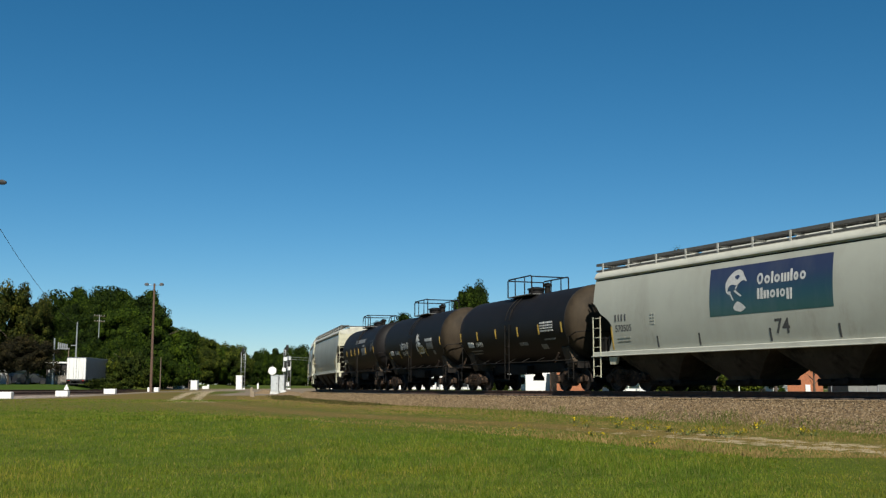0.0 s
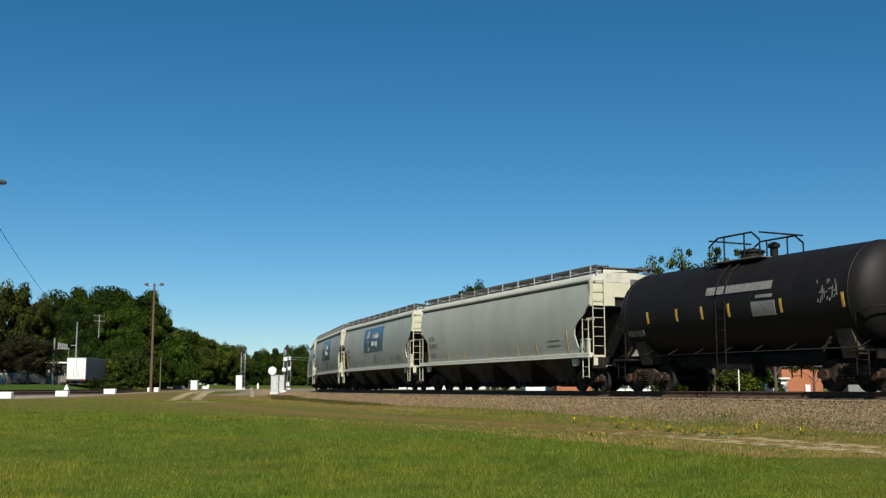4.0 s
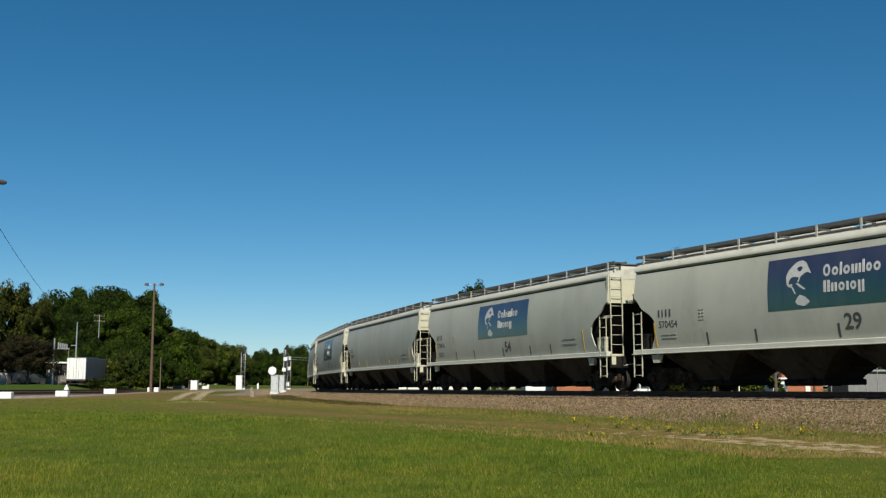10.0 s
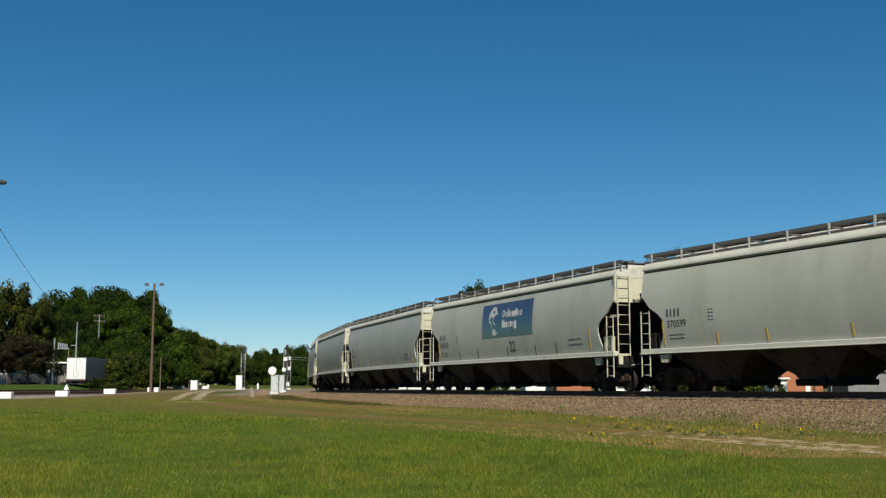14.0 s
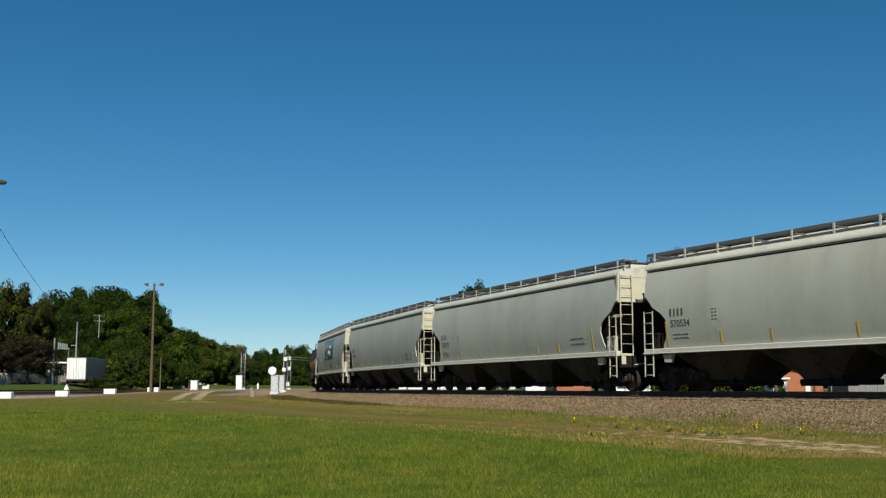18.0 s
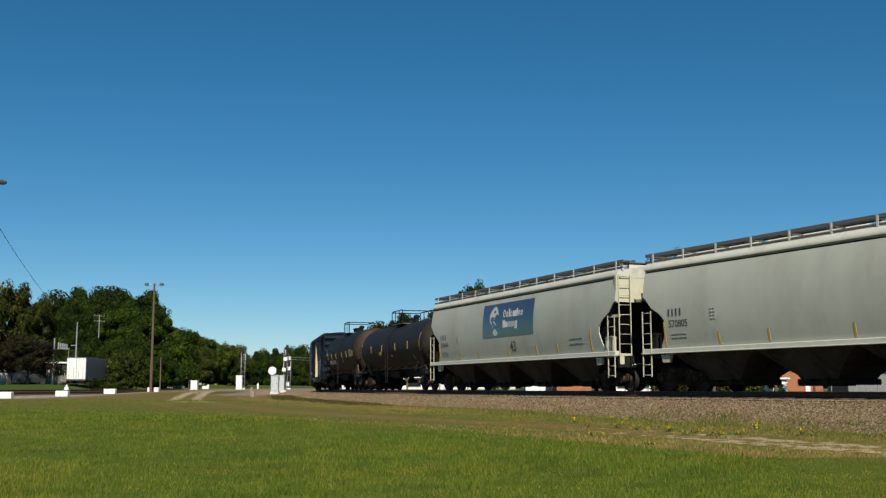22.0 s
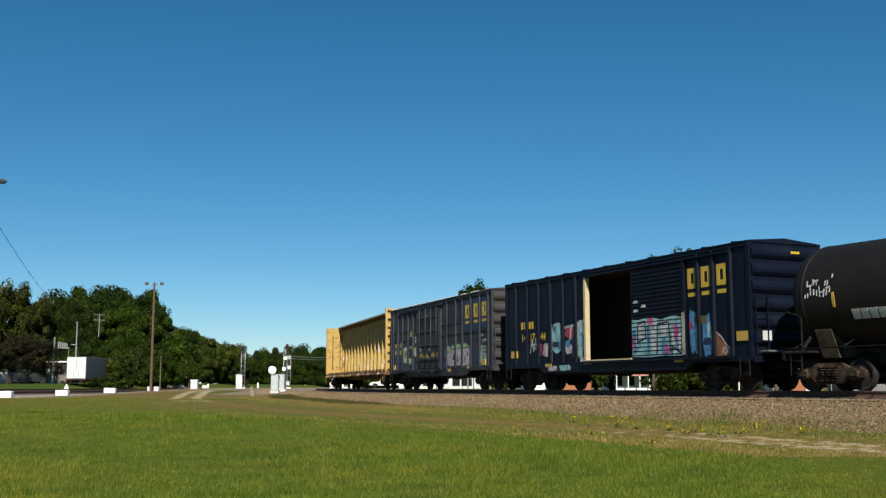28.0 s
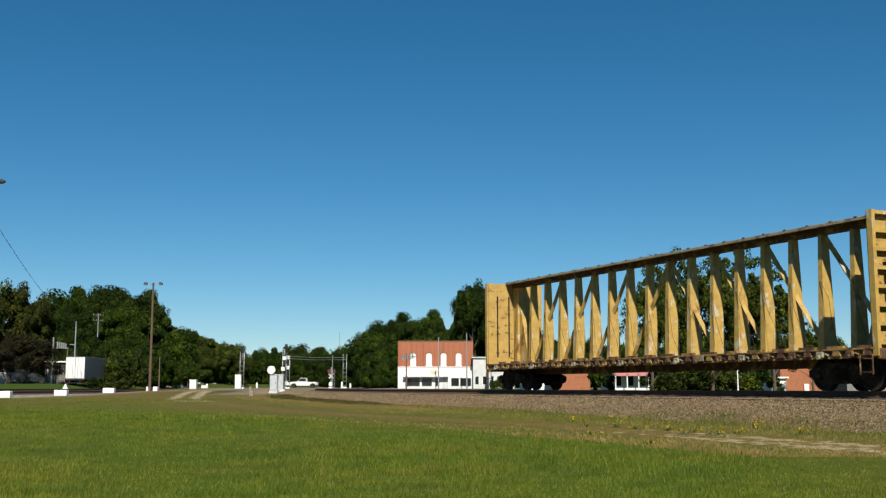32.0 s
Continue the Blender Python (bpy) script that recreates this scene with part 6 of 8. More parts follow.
BALLAST = shade("ballast_bed", (0.1147, 0.07564, 0.03844), 0.95, grain=11, vary=0.55, wear=(0.1674, 0.124, 0.0744), wear_at=(0.45, 0.6), wear_scale=16, bump=1.0, bump_scale=13)
part("ballast_bank", swept(beside, stations(S_FAR, S_NEAR, 5.0), [(-4.9, -0.35), (-1.95, 1.13), (-1.6, 1.19), (1.6, 1.19), (1.95, 1.13), (4.9, -0.35)]), BALLAST, track, "bank of brown and grey crushed stone")
RAIL_PROFILE = [(-0.07, 1.225), (0.07, 1.225), (0.07, 1.24), (0.012, 1.265), (0.012, 1.365), (0.036, 1.375), (0.036, 1.405), (0.028, 1.41), (-0.028, 1.41), (-0.036, 1.405), (-0.036, 1.375), (-0.012, 1.365), (-0.012, 1.265), (-0.07, 1.24)]
for side in (-0.755, 0.755):
    part("rail", swept(lambda s, o, z: beside(s, o + side, z), stations(S_FAR, S_NEAR, 2.5), RAIL_PROFILE), RAILRUST, track, "rusty steel rail")
    part("rail_head", swept(lambda s, o, z: beside(s, o + side, z), stations(S_FAR, S_NEAR, 2.5), [(-0.024, 1.409), (0.024, 1.409), (0.024, 1.412), (-0.024, 1.412)]), SHINE, track, "worn bright rail head")
TIE_MESH = Build().bevel_box(-1.30, 1.30, -0.115, 0.115, 1.05, 1.222, 0.012).mesh("tie")
TIE_MESH.materials.append(TIE)
rnd = random.Random(7)


def tie_pose(s):
    x, y, th = on_line(s)
    return pose(x, y, rnd.uniform(-0.012, 0.008), 0, 0, math.degrees(th) + 90 + rnd.uniform(-1, 1))


far_ties = Build()
for s in stations(S_FAR, S_NEAR, 0.53):
    if -110 < s < 40:
        tie = part("tie", TIE_MESH, TIE, track)
        tie.matrix_basis = tie_pose(s)
    elif -200 < s < 80:
        m = tie_pose(s)
        far_ties.add([m @ v.co for v in TIE_MESH.vertices], [tuple(p.vertices) for p in TIE_MESH.polygons])
tagged(part("far_ties", far_ties, TIE, track, "dark creosoted wooden ties"), kind="stuff")


def stones(count, seed):
    """Loose stones on the near slope of the bank."""
    rng = np.random.default_rng(seed)
    s = -125 + 145 * rng.random(count) ** 0.6
    off = -(1.35 + 2.3 * rng.random(count))
    z = np.where(-off < 1.95, 1.16, 1.13 - (-off - 1.95) * 0.5017)
    x0, y0, th = (np.interp(s, LINE[:, 0], LINE[:, k]) for k in (1, 2, 3))
    c = np.stack([x0 - np.sin(th) * off, y0 + np.cos(th) * off, z], -1)
    ok = c[:, 2] > land(c[:, 0], c[:, 1]) - 0.06
    c, n = c[ok], int(ok.sum())
    octa = np.array([(1, 0, 0), (-0.5, 0.87, 0), (-0.5, -0.87, 0), (0.3, 0.2, 0.75), (-0.2, -0.1, -0.6)])
    size = 0.018 + 0.030 * rng.random(n) ** 1.5
    p = octa[None] * (0.7 + 0.6 * rng.random((n, 5, 1))) * size[:, None, None]
    a = rng.random(n) * 6.283
    ca, sa = np.cos(a)[:, None], np.sin(a)[:, None]
    v = np.stack([p[..., 0] * ca - p[..., 1] * sa, p[..., 0] * sa + p[..., 1] * ca, p[..., 2]], -1) + c[:, None, :]
    f = np.array([(0, 1, 3), (1, 2, 3), (2, 0, 3), (1, 0, 4), (2, 1, 4), (0, 2, 4)])
    faces = (np.arange(n)[:, None, None] * 5 + f).reshape(-1, 3)
    me = bpy.data.meshes.new("ballast_stones")
    me.from_pydata(v.reshape(-1, 3), [], faces)
    m = bpy.data.materials.new("loose_stone")
    m.use_nodes = True
    g = m.node_tree.nodes.new("ShaderNodeNewGeometry")
    m.node_tree.links.new(ramp(m.node_tree, g.outputs["Random Per Island"], [(0, (0.042, 0.0276, 0.0144)), (0.3, (0.093, 0.0612, 0.0294)), (0.6, (0.135, 0.0924, 0.0462)), (0.85, (0.174, 0.1236, 0.0672)), (1, (0.234, 0.183, 0.117))]), m.node_tree.nodes["Principled BSDF"].inputs["Base Color"])
    m.node_tree.nodes["Principled BSDF"].inputs["Roughness"].default_value = 0.95
    tagged(part("ballast_stones", me, m, None, "crushed stones loose on the bank"), category="gravel", kind="stuff")


stones(150000, 3)

# ---- second railway line across the field ----
side_track = thing("side_track", "low railway siding seen across the field", "railway", kind="structure")


def siding(x0, lean, zr):
    def line_at(s, o, z):
        return (x0 + lean * (s - 80) + o, s, z + zr)
    return line_at


for x0, lean, zr in ((-38.0, 0.0, -0.22), (-43.5, 0.02, -0.02)):
    at = siding(x0, lean, zr)
    part("ballast_bank", swept(at, stations(-40, 330, 10), [(-3.4, 0.2), (-1.7, 1.12), (1.7, 1.12), (3.4, 0.2)]), STONE, side_track)
    for side in (-0.755, 0.755):
        part("rail", swept(lambda s, o, z: at(s, o + side, z), stations(-40, 330, 10), RAIL_PROFILE), RAILRUST, side_track)
    ties = Build()
    for s in stations(40, 240, 0.55):
        ties.box(*[at(s, o, 0)[0] for o in (-1.3, 1.3)], s - 0.11, s + 0.11, 1.05 + zr, 1.222 + zr)
    tagged(part("ties", ties, TIE, side_track, "dark wooden ties"), kind="stuff")

WHITE = shade("white_painted_concrete", (0.612, 0.612, 0.5967), 0.7, grain=6, vary=0.06, wear=(0.54, 0.522, 0.486), wear_at=(0.55, 0.75), wear_scale=3)
for x, y, w in ((-0.4111 * 86, 86, 1.35), (-0.3567 * 98.5, 98.5, 1.15), (-0.3123 * 113, 113, 1.2), (-0.2753 * 129, 129, 0.5), (-0.269 * 129, 129, 0.55)):
    blk = Build().bevel_box(-w / 2, w / 2, -0.3, 0.3, 0, 0.56, 0.04)
    ob = part("concrete_block", blk, WHITE)
    ob.location = (x + 0.0018 * y, y, float(land(x, y)) + 0.02)
    tagged(ob, "white painted concrete block in dry grass", "concrete block", "white blocks along the siding")

# ---- trees ----
BARK = shade("bark", (0.068, 0.051, 0.0374), 0.95, grain=12, vary=0.4, bump=0.6, bump_scale=20)


def foliage(name, dark, mid, light):
    m = bpy.data.materials.new(name)
    m.use_nodes = True
    nt = m.node_tree
    b = nt.nodes["Principled BSDF"]
    g = nt.nodes.new("ShaderNodeNewGeometry")
    col = ramp(nt, g.outputs["Random Per Island"], [(0.0, dark), (0.55, mid), (1.0, light)])
    oi = nt.nodes.new("ShaderNodeObjectInfo")
    col = mixed(nt, 1.0, col, ramp(nt, oi.outputs["Random"], [(0.0, (0.68, 0.72, 0.70)), (0.5, (1.0, 1.0, 1.0)), (1.0, (1.28, 1.28, 0.95))]), "MULTIPLY")
    col = mixed(nt, 1.0, col, ramp(nt, noise_of(nt, 0.42, 3, 0.6), [(0.38, (0.42, 0.46, 0.46)), (0.52, (0.95, 0.96, 0.85)), (0.66, (1.65, 1.50, 0.95))]), "MULTIPLY")
    nt.links.new(col, b.inputs["Base Color"])
    b.inputs["Roughness"].default_value = 0.75
    b.inputs["Specular IOR Level"].default_value = 0.06
    return m


LEAF = foliage("broad_leaves", (0.0046, 0.0120, 0.0018), (0.0150, 0.0285, 0.0036), (0.0350, 0.0540, 0.0066))
LEAF_BROWN = foliage("turning_leaves", (0.0115, 0.0190, 0.0040), (0.0270, 0.0350, 0.0070), (0.0560, 0.0540, 0.0125))
LEAF_PLUM = foliage("dark_plum_leaves", (0.006, 0.007, 0.004), (0.014, 0.013, 0.007), (0.028, 0.022, 0.013))
LEAF_LIGHT = foliage("sunny_leaves", (0.011, 0.020, 0.0033), (0.029, 0.042, 0.0062), (0.060, 0.070, 0.012))


def crown_mesh(seed, clumps, per, rx, rz, z0, leaf, ball=1.0):
    """Leaf clumps scattered over an uneven crown; each leaf spray is one small bent card."""
    rng = np.random.default_rng(seed)
    d = rng.normal(size=(clumps, 3))
    d /= np.linalg.norm(d, axis=1)[:, None]
    d[:, 2] = np.where(d[:, 2] < -0.35, -d[:, 2], d[:, 2])
    lump = 0.70 + 0.34 * np.sin(d[:, 0] * 3 + seed) * np.sin(d[:, 1] * 4 + 2 * seed) + 0.22 * rng.random(clumps)
    rad = lump * (0.55 + 0.45 * rng.random(clumps) ** 0.4)
    c = d * rad[:, None] * np.array([rx, rx, rz]) + np.array([0, 0, z0 + rz * 0.8])
    cr = (0.12 + 0.20 * rng.random(clumps) ** 1.4) * rx * ball
    e = rng.normal(size=(clumps, per, 3))
    e /= np.linalg.norm(e, axis=2)[..., None]
    p = c[:, None] + e * cr[:, None, None] * (0.55 + 0.5 * rng.random((clumps, per, 1))) * np.array([1, 1, 0.75])
    p, e = p.reshape(-1, 3), e.reshape(-1, 3)
    n = len(p)
    up = np.cross(e + rng.normal(size=(n, 3)) * 0.30, rng.normal(size=(n, 3)))
    up /= np.linalg.norm(up, axis=1)[:, None]
    across = np.cross(up, e + rng.normal(size=(n, 3)) * 0.30)
    across /= np.linalg.norm(across, axis=1)[:, None]
    size = leaf * (0.6 + 0.8 * rng.random(n))
    return leaf_mesh("crown", p - up * size[:, None] * 0.5, up * size[:, None], across * size[:, None] * 0.38, np.cross(up, across) * size[:, None] * 0.12)


def trunk_mesh(seed, h, r, rx, z0, rz):
    rnd = random.Random(seed)
    b = Build().tube([(0, 0, -0.3), (rnd.uniform(-0.1, 0.1), 0.05, h * 0.35), (rnd.uniform(-0.3, 0.3), rnd.uniform(-0.3, 0.3), h * 0.8)], r, 8, r * 0.3)
    for k in range(7):
        a, z = k * 2.4 + rnd.random(), z0 * 0.8 + rz * 0.12 * k
        out = rx * rnd.uniform(0.35, 0.6)
        b.tube([(0, 0, z), (math.cos(a) * out * 0.5, math.sin(a) * out * 0.5, z + rz * 0.15), (math.cos(a) * out, math.sin(a) * out, z + rz * 0.25)], r * 0.32, 5, r * 0.1)
    return b.mesh("trunk")


KINDS = {}
for name, seed, clumps, per, rx, rz, z0, leaf, mt, ball in (
        ("oak", 1, 90, 640, 5.4, 6.6, -2.6, 0.20, LEAF, 1.0), ("elm", 2, 90, 640, 4.6, 7.4, -2.6, 0.20, LEAF, 1.0), ("thicket", 3, 90, 620, 5.8, 4.8, -2.1, 0.20, LEAF, 1.0), ("sunny", 9, 80, 620, 5.4, 5.6, -2.4, 0.20, LEAF_LIGHT, 1.0),
        ("turning", 4, 110, 170, 4.6, 6.0, 0.0, 0.21, LEAF_BROWN, 1.0), ("airy", 5, 170, 90, 4.4, 5.6, 1.4, 0.20, LEAF_LIGHT, 0.68), ("bush", 6, 50, 90, 1.9, 1.5, -0.3, 0.17, LEAF, 1.0),
        ("hedge", 7, 70, 80, 2.6, 1.6, -0.4, 0.17, LEAF_LIGHT, 1.0), ("slim", 8, 110, 260, 3.6, 5.6, 0.5, 0.18, LEAF, 1.0), ("plum", 10, 110, 240, 4.4, 4.2, 0.6, 0.17, LEAF_PLUM, 1.0)):
    KINDS[name] = (trunk_mesh(seed, max(z0, 0) + 1.05 * rz, 0.26 if rz > 3 else 0.09, rx, max(z0, 1.0), rz), crown_mesh(seed, clumps, per, rx, rz, z0, leaf, ball), z0 + 1.72 * rz, mt)
LABELS = {"oak": "broad green leafy tree at the wood's edge", "elm": "tall green leafy tree", "thicket": "low dense green tree", "sunny": "yellow-green leafy tree in full sun", "turning": "tree with brownish early autumn leaves", "airy": "loose-crowned tree with sunlit leaves",
          "bush": "round dark green bush", "hedge": "overgrown sunlit green hedge", "slim": "slender dark green tree", "plum": "spreading dark plum-leaved tree by the lawn"}


def tree(kind, x, y, height, seed=0, wide=1.0, group="trees", z=None):
    rnd = random.Random(seed * 7 + int(x * 13) + int(y * 5))
    trunk, crown, h, mt = KINDS[kind]
    k = height / h
    name = "bush" if kind == "bush" else "hedge" if kind == "hedge" else "tree"
    t = thing(name, LABELS[kind], name, group)
    t.matrix_basis = Matrix.LocRotScale((x, y, (float(land(x, y)) if z is None else z) - (0.1 if z is not None or kind in ('airy', 'bush', 'hedge', 'slim') else 0.05 * height)), Euler((0, 0, rnd.random() * 6.28)), (k * wide, k * wide, k))
    part("trunk", trunk, BARK, t)
    part("crown", crown, mt, t)


def wood(tops, depth, kinds, step, seed, group, rows=1, gap=6.0, low=1.0):
    """A line of trees; tops: (bearing, height of the crowns over the eye per metre of distance)."""
    rnd = random.Random(seed)
    bs, hs = [p[0] for p in tops], [p[1] for p in tops]
    for r in range(rows):
        u = bs[0] + rnd.random() * step
        while u < bs[-1]:
            y = depth(u) + r * gap + rnd.uniform(-2, 2)
            top = float(np.interp(u, bs, hs)) * y * rnd.uniform(0.90, 1.0)
            ground_here = float(land(u * y, y))
            tree(rnd.choice(kinds), u * y, y, max(3.0, (top + 1.5 - ground_here) * (1.0 if r else low)), seed + r, rnd.uniform(0.62, 0.85), group)
            u += step * rnd.uniform(0.7, 1.3)


wood([(-0.4400, 0.070), (-0.3900, 0.068), (-0.3760, 0.074), (-0.3647, 0.0815), (-0.3517, 0.088), (-0.3306, 0.0935), (-0.3118, 0.092), (-0.2904, 0.090), (-0.2770, 0.087), (-0.2690, 0.080), (-0.2640, 0.072)], lambda u: 192, ["oak", "thicket", "oak", "elm"], 0.0105, 11, "trees of the left wood", 2, 9, 0.86)
tree("turning", -0.4060 * 182, 182, 0.0955 * 182 + 0.6, 3, 0.70, "trees of the left wood")
tree("turning", -0.3900 * 184, 184, 0.0860 * 184 + 0.6, 5, 0.55, "trees of the left wood")
for u, y, top, kind, wide in ((-0.4069, 141, 0.040, "plum", 1.0), (-0.3880, 140, 0.042, "plum", 1.05), (-0.4258, 143, 0.043, "plum", 1.0), (-0.3001, 152, 0.0358, "hedge", 0.55), (-0.3107, 143, 0.0106, "hedge", 1.5), (-0.2917, 152, 0.0253, "hedge", 0.8)):
    tree(kind, u * y, y, top * y + 0.3, 2, wide, "trees of the left wood")
wood([(-0.3456, 0.0432), (-0.3086, 0.0464), (-0.2874, 0.0358), (-0.261, 0.0316), (-0.2452, 0.0253)], lambda u: 172, ["thicket"], 0.017, 15, "trees of the left wood")
wood([(-0.2564, 0.062), (-0.2465, 0.0560), (-0.2359, 0.0535), (-0.2251, 0.0490), (-0.2100, 0.0465), (-0.2000, 0.0430), (-0.1925, 0.0370)], lambda u: 235 + 300 * max(0, u + 0.255), ["oak", "sunny", "thicket", "elm"], 0.0095, 12, "trees of the left wood", 2, 10, 0.8)
wood([(-0.1880, 0.0310), (-0.1611, 0.0352), (-0.1399, 0.0375), (-0.1187, 0.0375), (-0.0975, 0.0350), (-0.0760, 0.0390)], lambda u: 420, ["oak", "elm", "thicket"], 0.0065, 13, "far trees beyond the crossing", 2, 14, 0.8)
wood([(-0.0800, 0.0440), (-0.0720, 0.0530), (-0.0633, 0.0575), (-0.0500, 0.0605), (-0.0340, 0.0640), (-0.0128, 0.0680), (0.0200, 0.072), (0.0507, 0.0740), (0.0824, 0.0600), (0.1194, 0.0470), (0.1775, 0.0450), (0.2462, 0.0500), (0.3361, 0.0490), (0.4312, 0.0400)], lambda u: 215, ["oak", "elm", "thicket", "sunny"], 0.0125, 14, "trees behind the buildings", 2, 10, 0.8)
wood([(-0.0613, 0.0332), (-0.0391, 0.0369)], lambda u: 200, ["thicket", "oak"], 0.014, 19, "trees behind the buildings")
tree("slim", 0.0290 * 205, 205, 0.1015 * 205 + 0.4, 5, 0.52, "trees behind the buildings")
tree("slim", 0.0205 * 207, 207, 0.0900 * 207 + 0.4, 6, 0.45, "trees behind the buildings")
for px, yd, top, kind, wide in ((0.1966, 104, 0.1158, "airy", 0.6), (0.2235, 106, 0.1228, "airy", 0.65), (0.2526, 102, 0.1234, "airy", 0.7), (0.2843, 108, 0.1212, "airy", 0.7), (0.3107, 104, 0.1094, "airy", 0.7), (0.3466, 112, 0.057, "airy", 0.9)):
    tree(kind, px * yd, yd, top * yd + 0.6, 9, wide, "loose trees past the railway")
for px, yd, top, kind, wide in ((0.149, 112, 0.019, "bush", 0.6), (0.2135, 108, 0.0174, "hedge", 0.9), (0.2277, 104, 0.019, "hedge", 1.2), (0.2436, 106, 0.0211, "hedge", 1.2), (0.2647, 104, 0.019, "hedge", 1.1), (0.2964, 106, 0.0174, "bush", 1.1),
                                (0.0534, 140, 0.0064, "hedge", 0.9)):
    tree(kind, px * yd, yd, top * yd + 0.75, 4, wide, "bushes past the railway", z=0.85 if yd < 120 else None)
# ---- buildings beyond the railway ----
BRICK = shade("red_brick_wall", (0.30, 0.108, 0.055), 0.9, grain=5, vary=0.2, wear=(0.1674, 0.0651, 0.0372), wear_scale=1.2)
MORTAR = shade("mortar_wall", (0.1632, 0.0816, 0.0578), 0.95, grain=6, vary=0.15)
WHITEWALL = shade("white_painted_wall", (0.6052, 0.6052, 0.5904), 0.8, grain=2, vary=0.04, wear=(0.612, 0.603, 0.576), wear_at=(0.55, 0.8), wear_scale=1.5)
PALEWALL = shade("pale_grey_siding", (0.44, 0.448, 0.44), 0.7, grain=2, vary=0.08, wear=(0.32, 0.32, 0.312), wear_scale=1.5)
SLATE = shade("dark_roof", (0.0476, 0.0476, 0.051), 0.8, grain=4, vary=0.3)
GREYSTEEL = shade("galvanised_steel", (0.357, 0.3655, 0.374), 0.45, 0.7, grain=8, vary=0.15, wear=(0.255, 0.255, 0.2635), wear_scale=3)
SILVER = shade("silver_paint", (0.425, 0.4505, 0.459), 0.45, 0.3, grain=4, vary=0.12, wear=(0.34, 0.357, 0.3655), wear_scale=2.5)
WOODPOLE = shade("weathered_pole_wood", (0.108, 0.0792, 0.0576), 0.9, grain=10, vary=0.3, bump=0.5, bump_scale=30)
BLACK = shade("matt_black", (0.00816, 0.00816, 0.00884), 0.7, grain=6, vary=0.2)
GLASS = bpy.data.materials.new("dark_window_glass")
GLASS.use_nodes = True
GLASS.node_tree.nodes["Principled BSDF"].inputs["Base Color"].default_value = (0.015, 0.018, 0.02, 1)
GLASS.node_tree.nodes["Principled BSDF"].inputs["Roughness"].default_value = 0.06


def shop(u0, u1, y, z, top, label):
    """A two-storey corner shop: brick above, white painted below; its front looks along -y."""
    x0, x1 = u0 * y, u1 * y
    h = top * y + 1.5 - z
    house = thing("shop_building", label, "building", m=pose((x0 + x1) / 2, y, z))
    w = (x1 - x0) / 2
    zf = h * 0.455
    part("lower_wall", Build().box(-w, w, 0, 14, 0, zf), WHITEWALL, house, "white painted ground floor")
    part("upper_wall", Build().box(-w, w, 0.03, 14, zf, h), BRICK, house, "red brick upper storey")
    part("string_course", Build().bevel_box(-w - 0.05, w + 0.05, -0.08, 0.1, zf - 0.06, zf + 0.1, 0.02), WHITEWALL, house)
    part("parapet", Build().bevel_box(-w - 0.06, w + 0.06, -0.06, 0.3, h - 0.05, h + 0.12, 0.03), MORTAR, house)
    part("roof", Build().box(-w, w, 0.3, 13.8, h - 0.5, h - 0.4), SLATE, house)
    rows = 22
    bh = (h - zf - 0.35) / rows
    course = Build().box(-w + 0.02, w - 0.02, 0.012, 0.03, 0, bh * 0.78).mesh("brick_course")
    for k in range(rows):
        c = part("brick_course", course, BRICK, house)
        c.location = (0, 0, zf + 0.14 + bh * k)
    for cx in (-0.595, -0.175, 0.215, 0.615):
        a = w * cx
        arch = [(a - 0.47, 0)] + [(a - 0.47 * math.cos(q), 1.75 + 0.33 * math.sin(q)) for q in np.linspace(0, math.pi, 9)] + [(a + 0.47, 0)]
        win = part("window", Build().plate([(p, zf + 0.22 + q) for p, q in arch], "y", -0.02, 0.05), WHITEWALL, house, "boarded arched window painted white")
        part("window_sill", Build().bevel_box(a - 0.56, a + 0.56, -0.08, 0.05, zf + 0.12, zf + 0.24, 0.02), WHITEWALL, win)
        part("arch_trim", Build().loft([[(a - r * math.cos(q), yy, zf + 1.97 + r * 0.72 * math.sin(q)) for r, yy in ((0.49, -0.03), (0.62, -0.03), (0.62, 0.04), (0.49, 0.04))] for q in np.linspace(0, math.pi, 9)]), MORTAR, win)
    for a, b_ in ((-0.80, -0.42), (-0.36, -0.10), (0.0, 0.1), (0.42, 0.62), (0.66, 0.94)):
        sf = part("shop_window", Build().box(w * a, w * b_, -0.02, 0.05, 0.45, 1.75), GLASS, house, "dark shop window")
        part("window_frame", Build().box(w * a - 0.08, w * a, -0.05, 0.05, 0.4, 1.8).box(w * b_, w * b_ + 0.08, -0.05, 0.05, 0.4, 1.8).box(w * a, w * b_, -0.05, 0.05, 1.75, 1.85).box(w * a, w * b_, -0.05, 0.05, 0.37, 0.45), PALEWALL, sf)
    part("door", Build().bevel_box(w * 0.18, w * 0.34, -0.03, 0.05, 0.02, 2.05, 0.02), PALEWALL, house, "pale shop door")
    part("awning", Build().add([(-w * 0.86, -0.02, 2.25), (w * 0.34, -0.02, 2.25), (w * 0.34, -1.0, 1.98), (-w * 0.86, -1.0, 1.98), (-w * 0.86, -0.02, 2.19), (w * 0.34, -0.02, 2.19), (w * 0.34, -1.0, 1.92), (-w * 0.86, -1.0, 1.92)],
                               [(0, 1, 2, 3), (7, 6, 5, 4), (3, 2, 6, 7), (0, 3, 7, 4), (1, 5, 6, 2)]), PALEWALL, house)
    part("sign", Build().bevel_box(-w * 0.16, w * 0.08, -0.05, 0.02, zf - 1.15, zf - 0.5, 0.01), WHITEWALL, house)
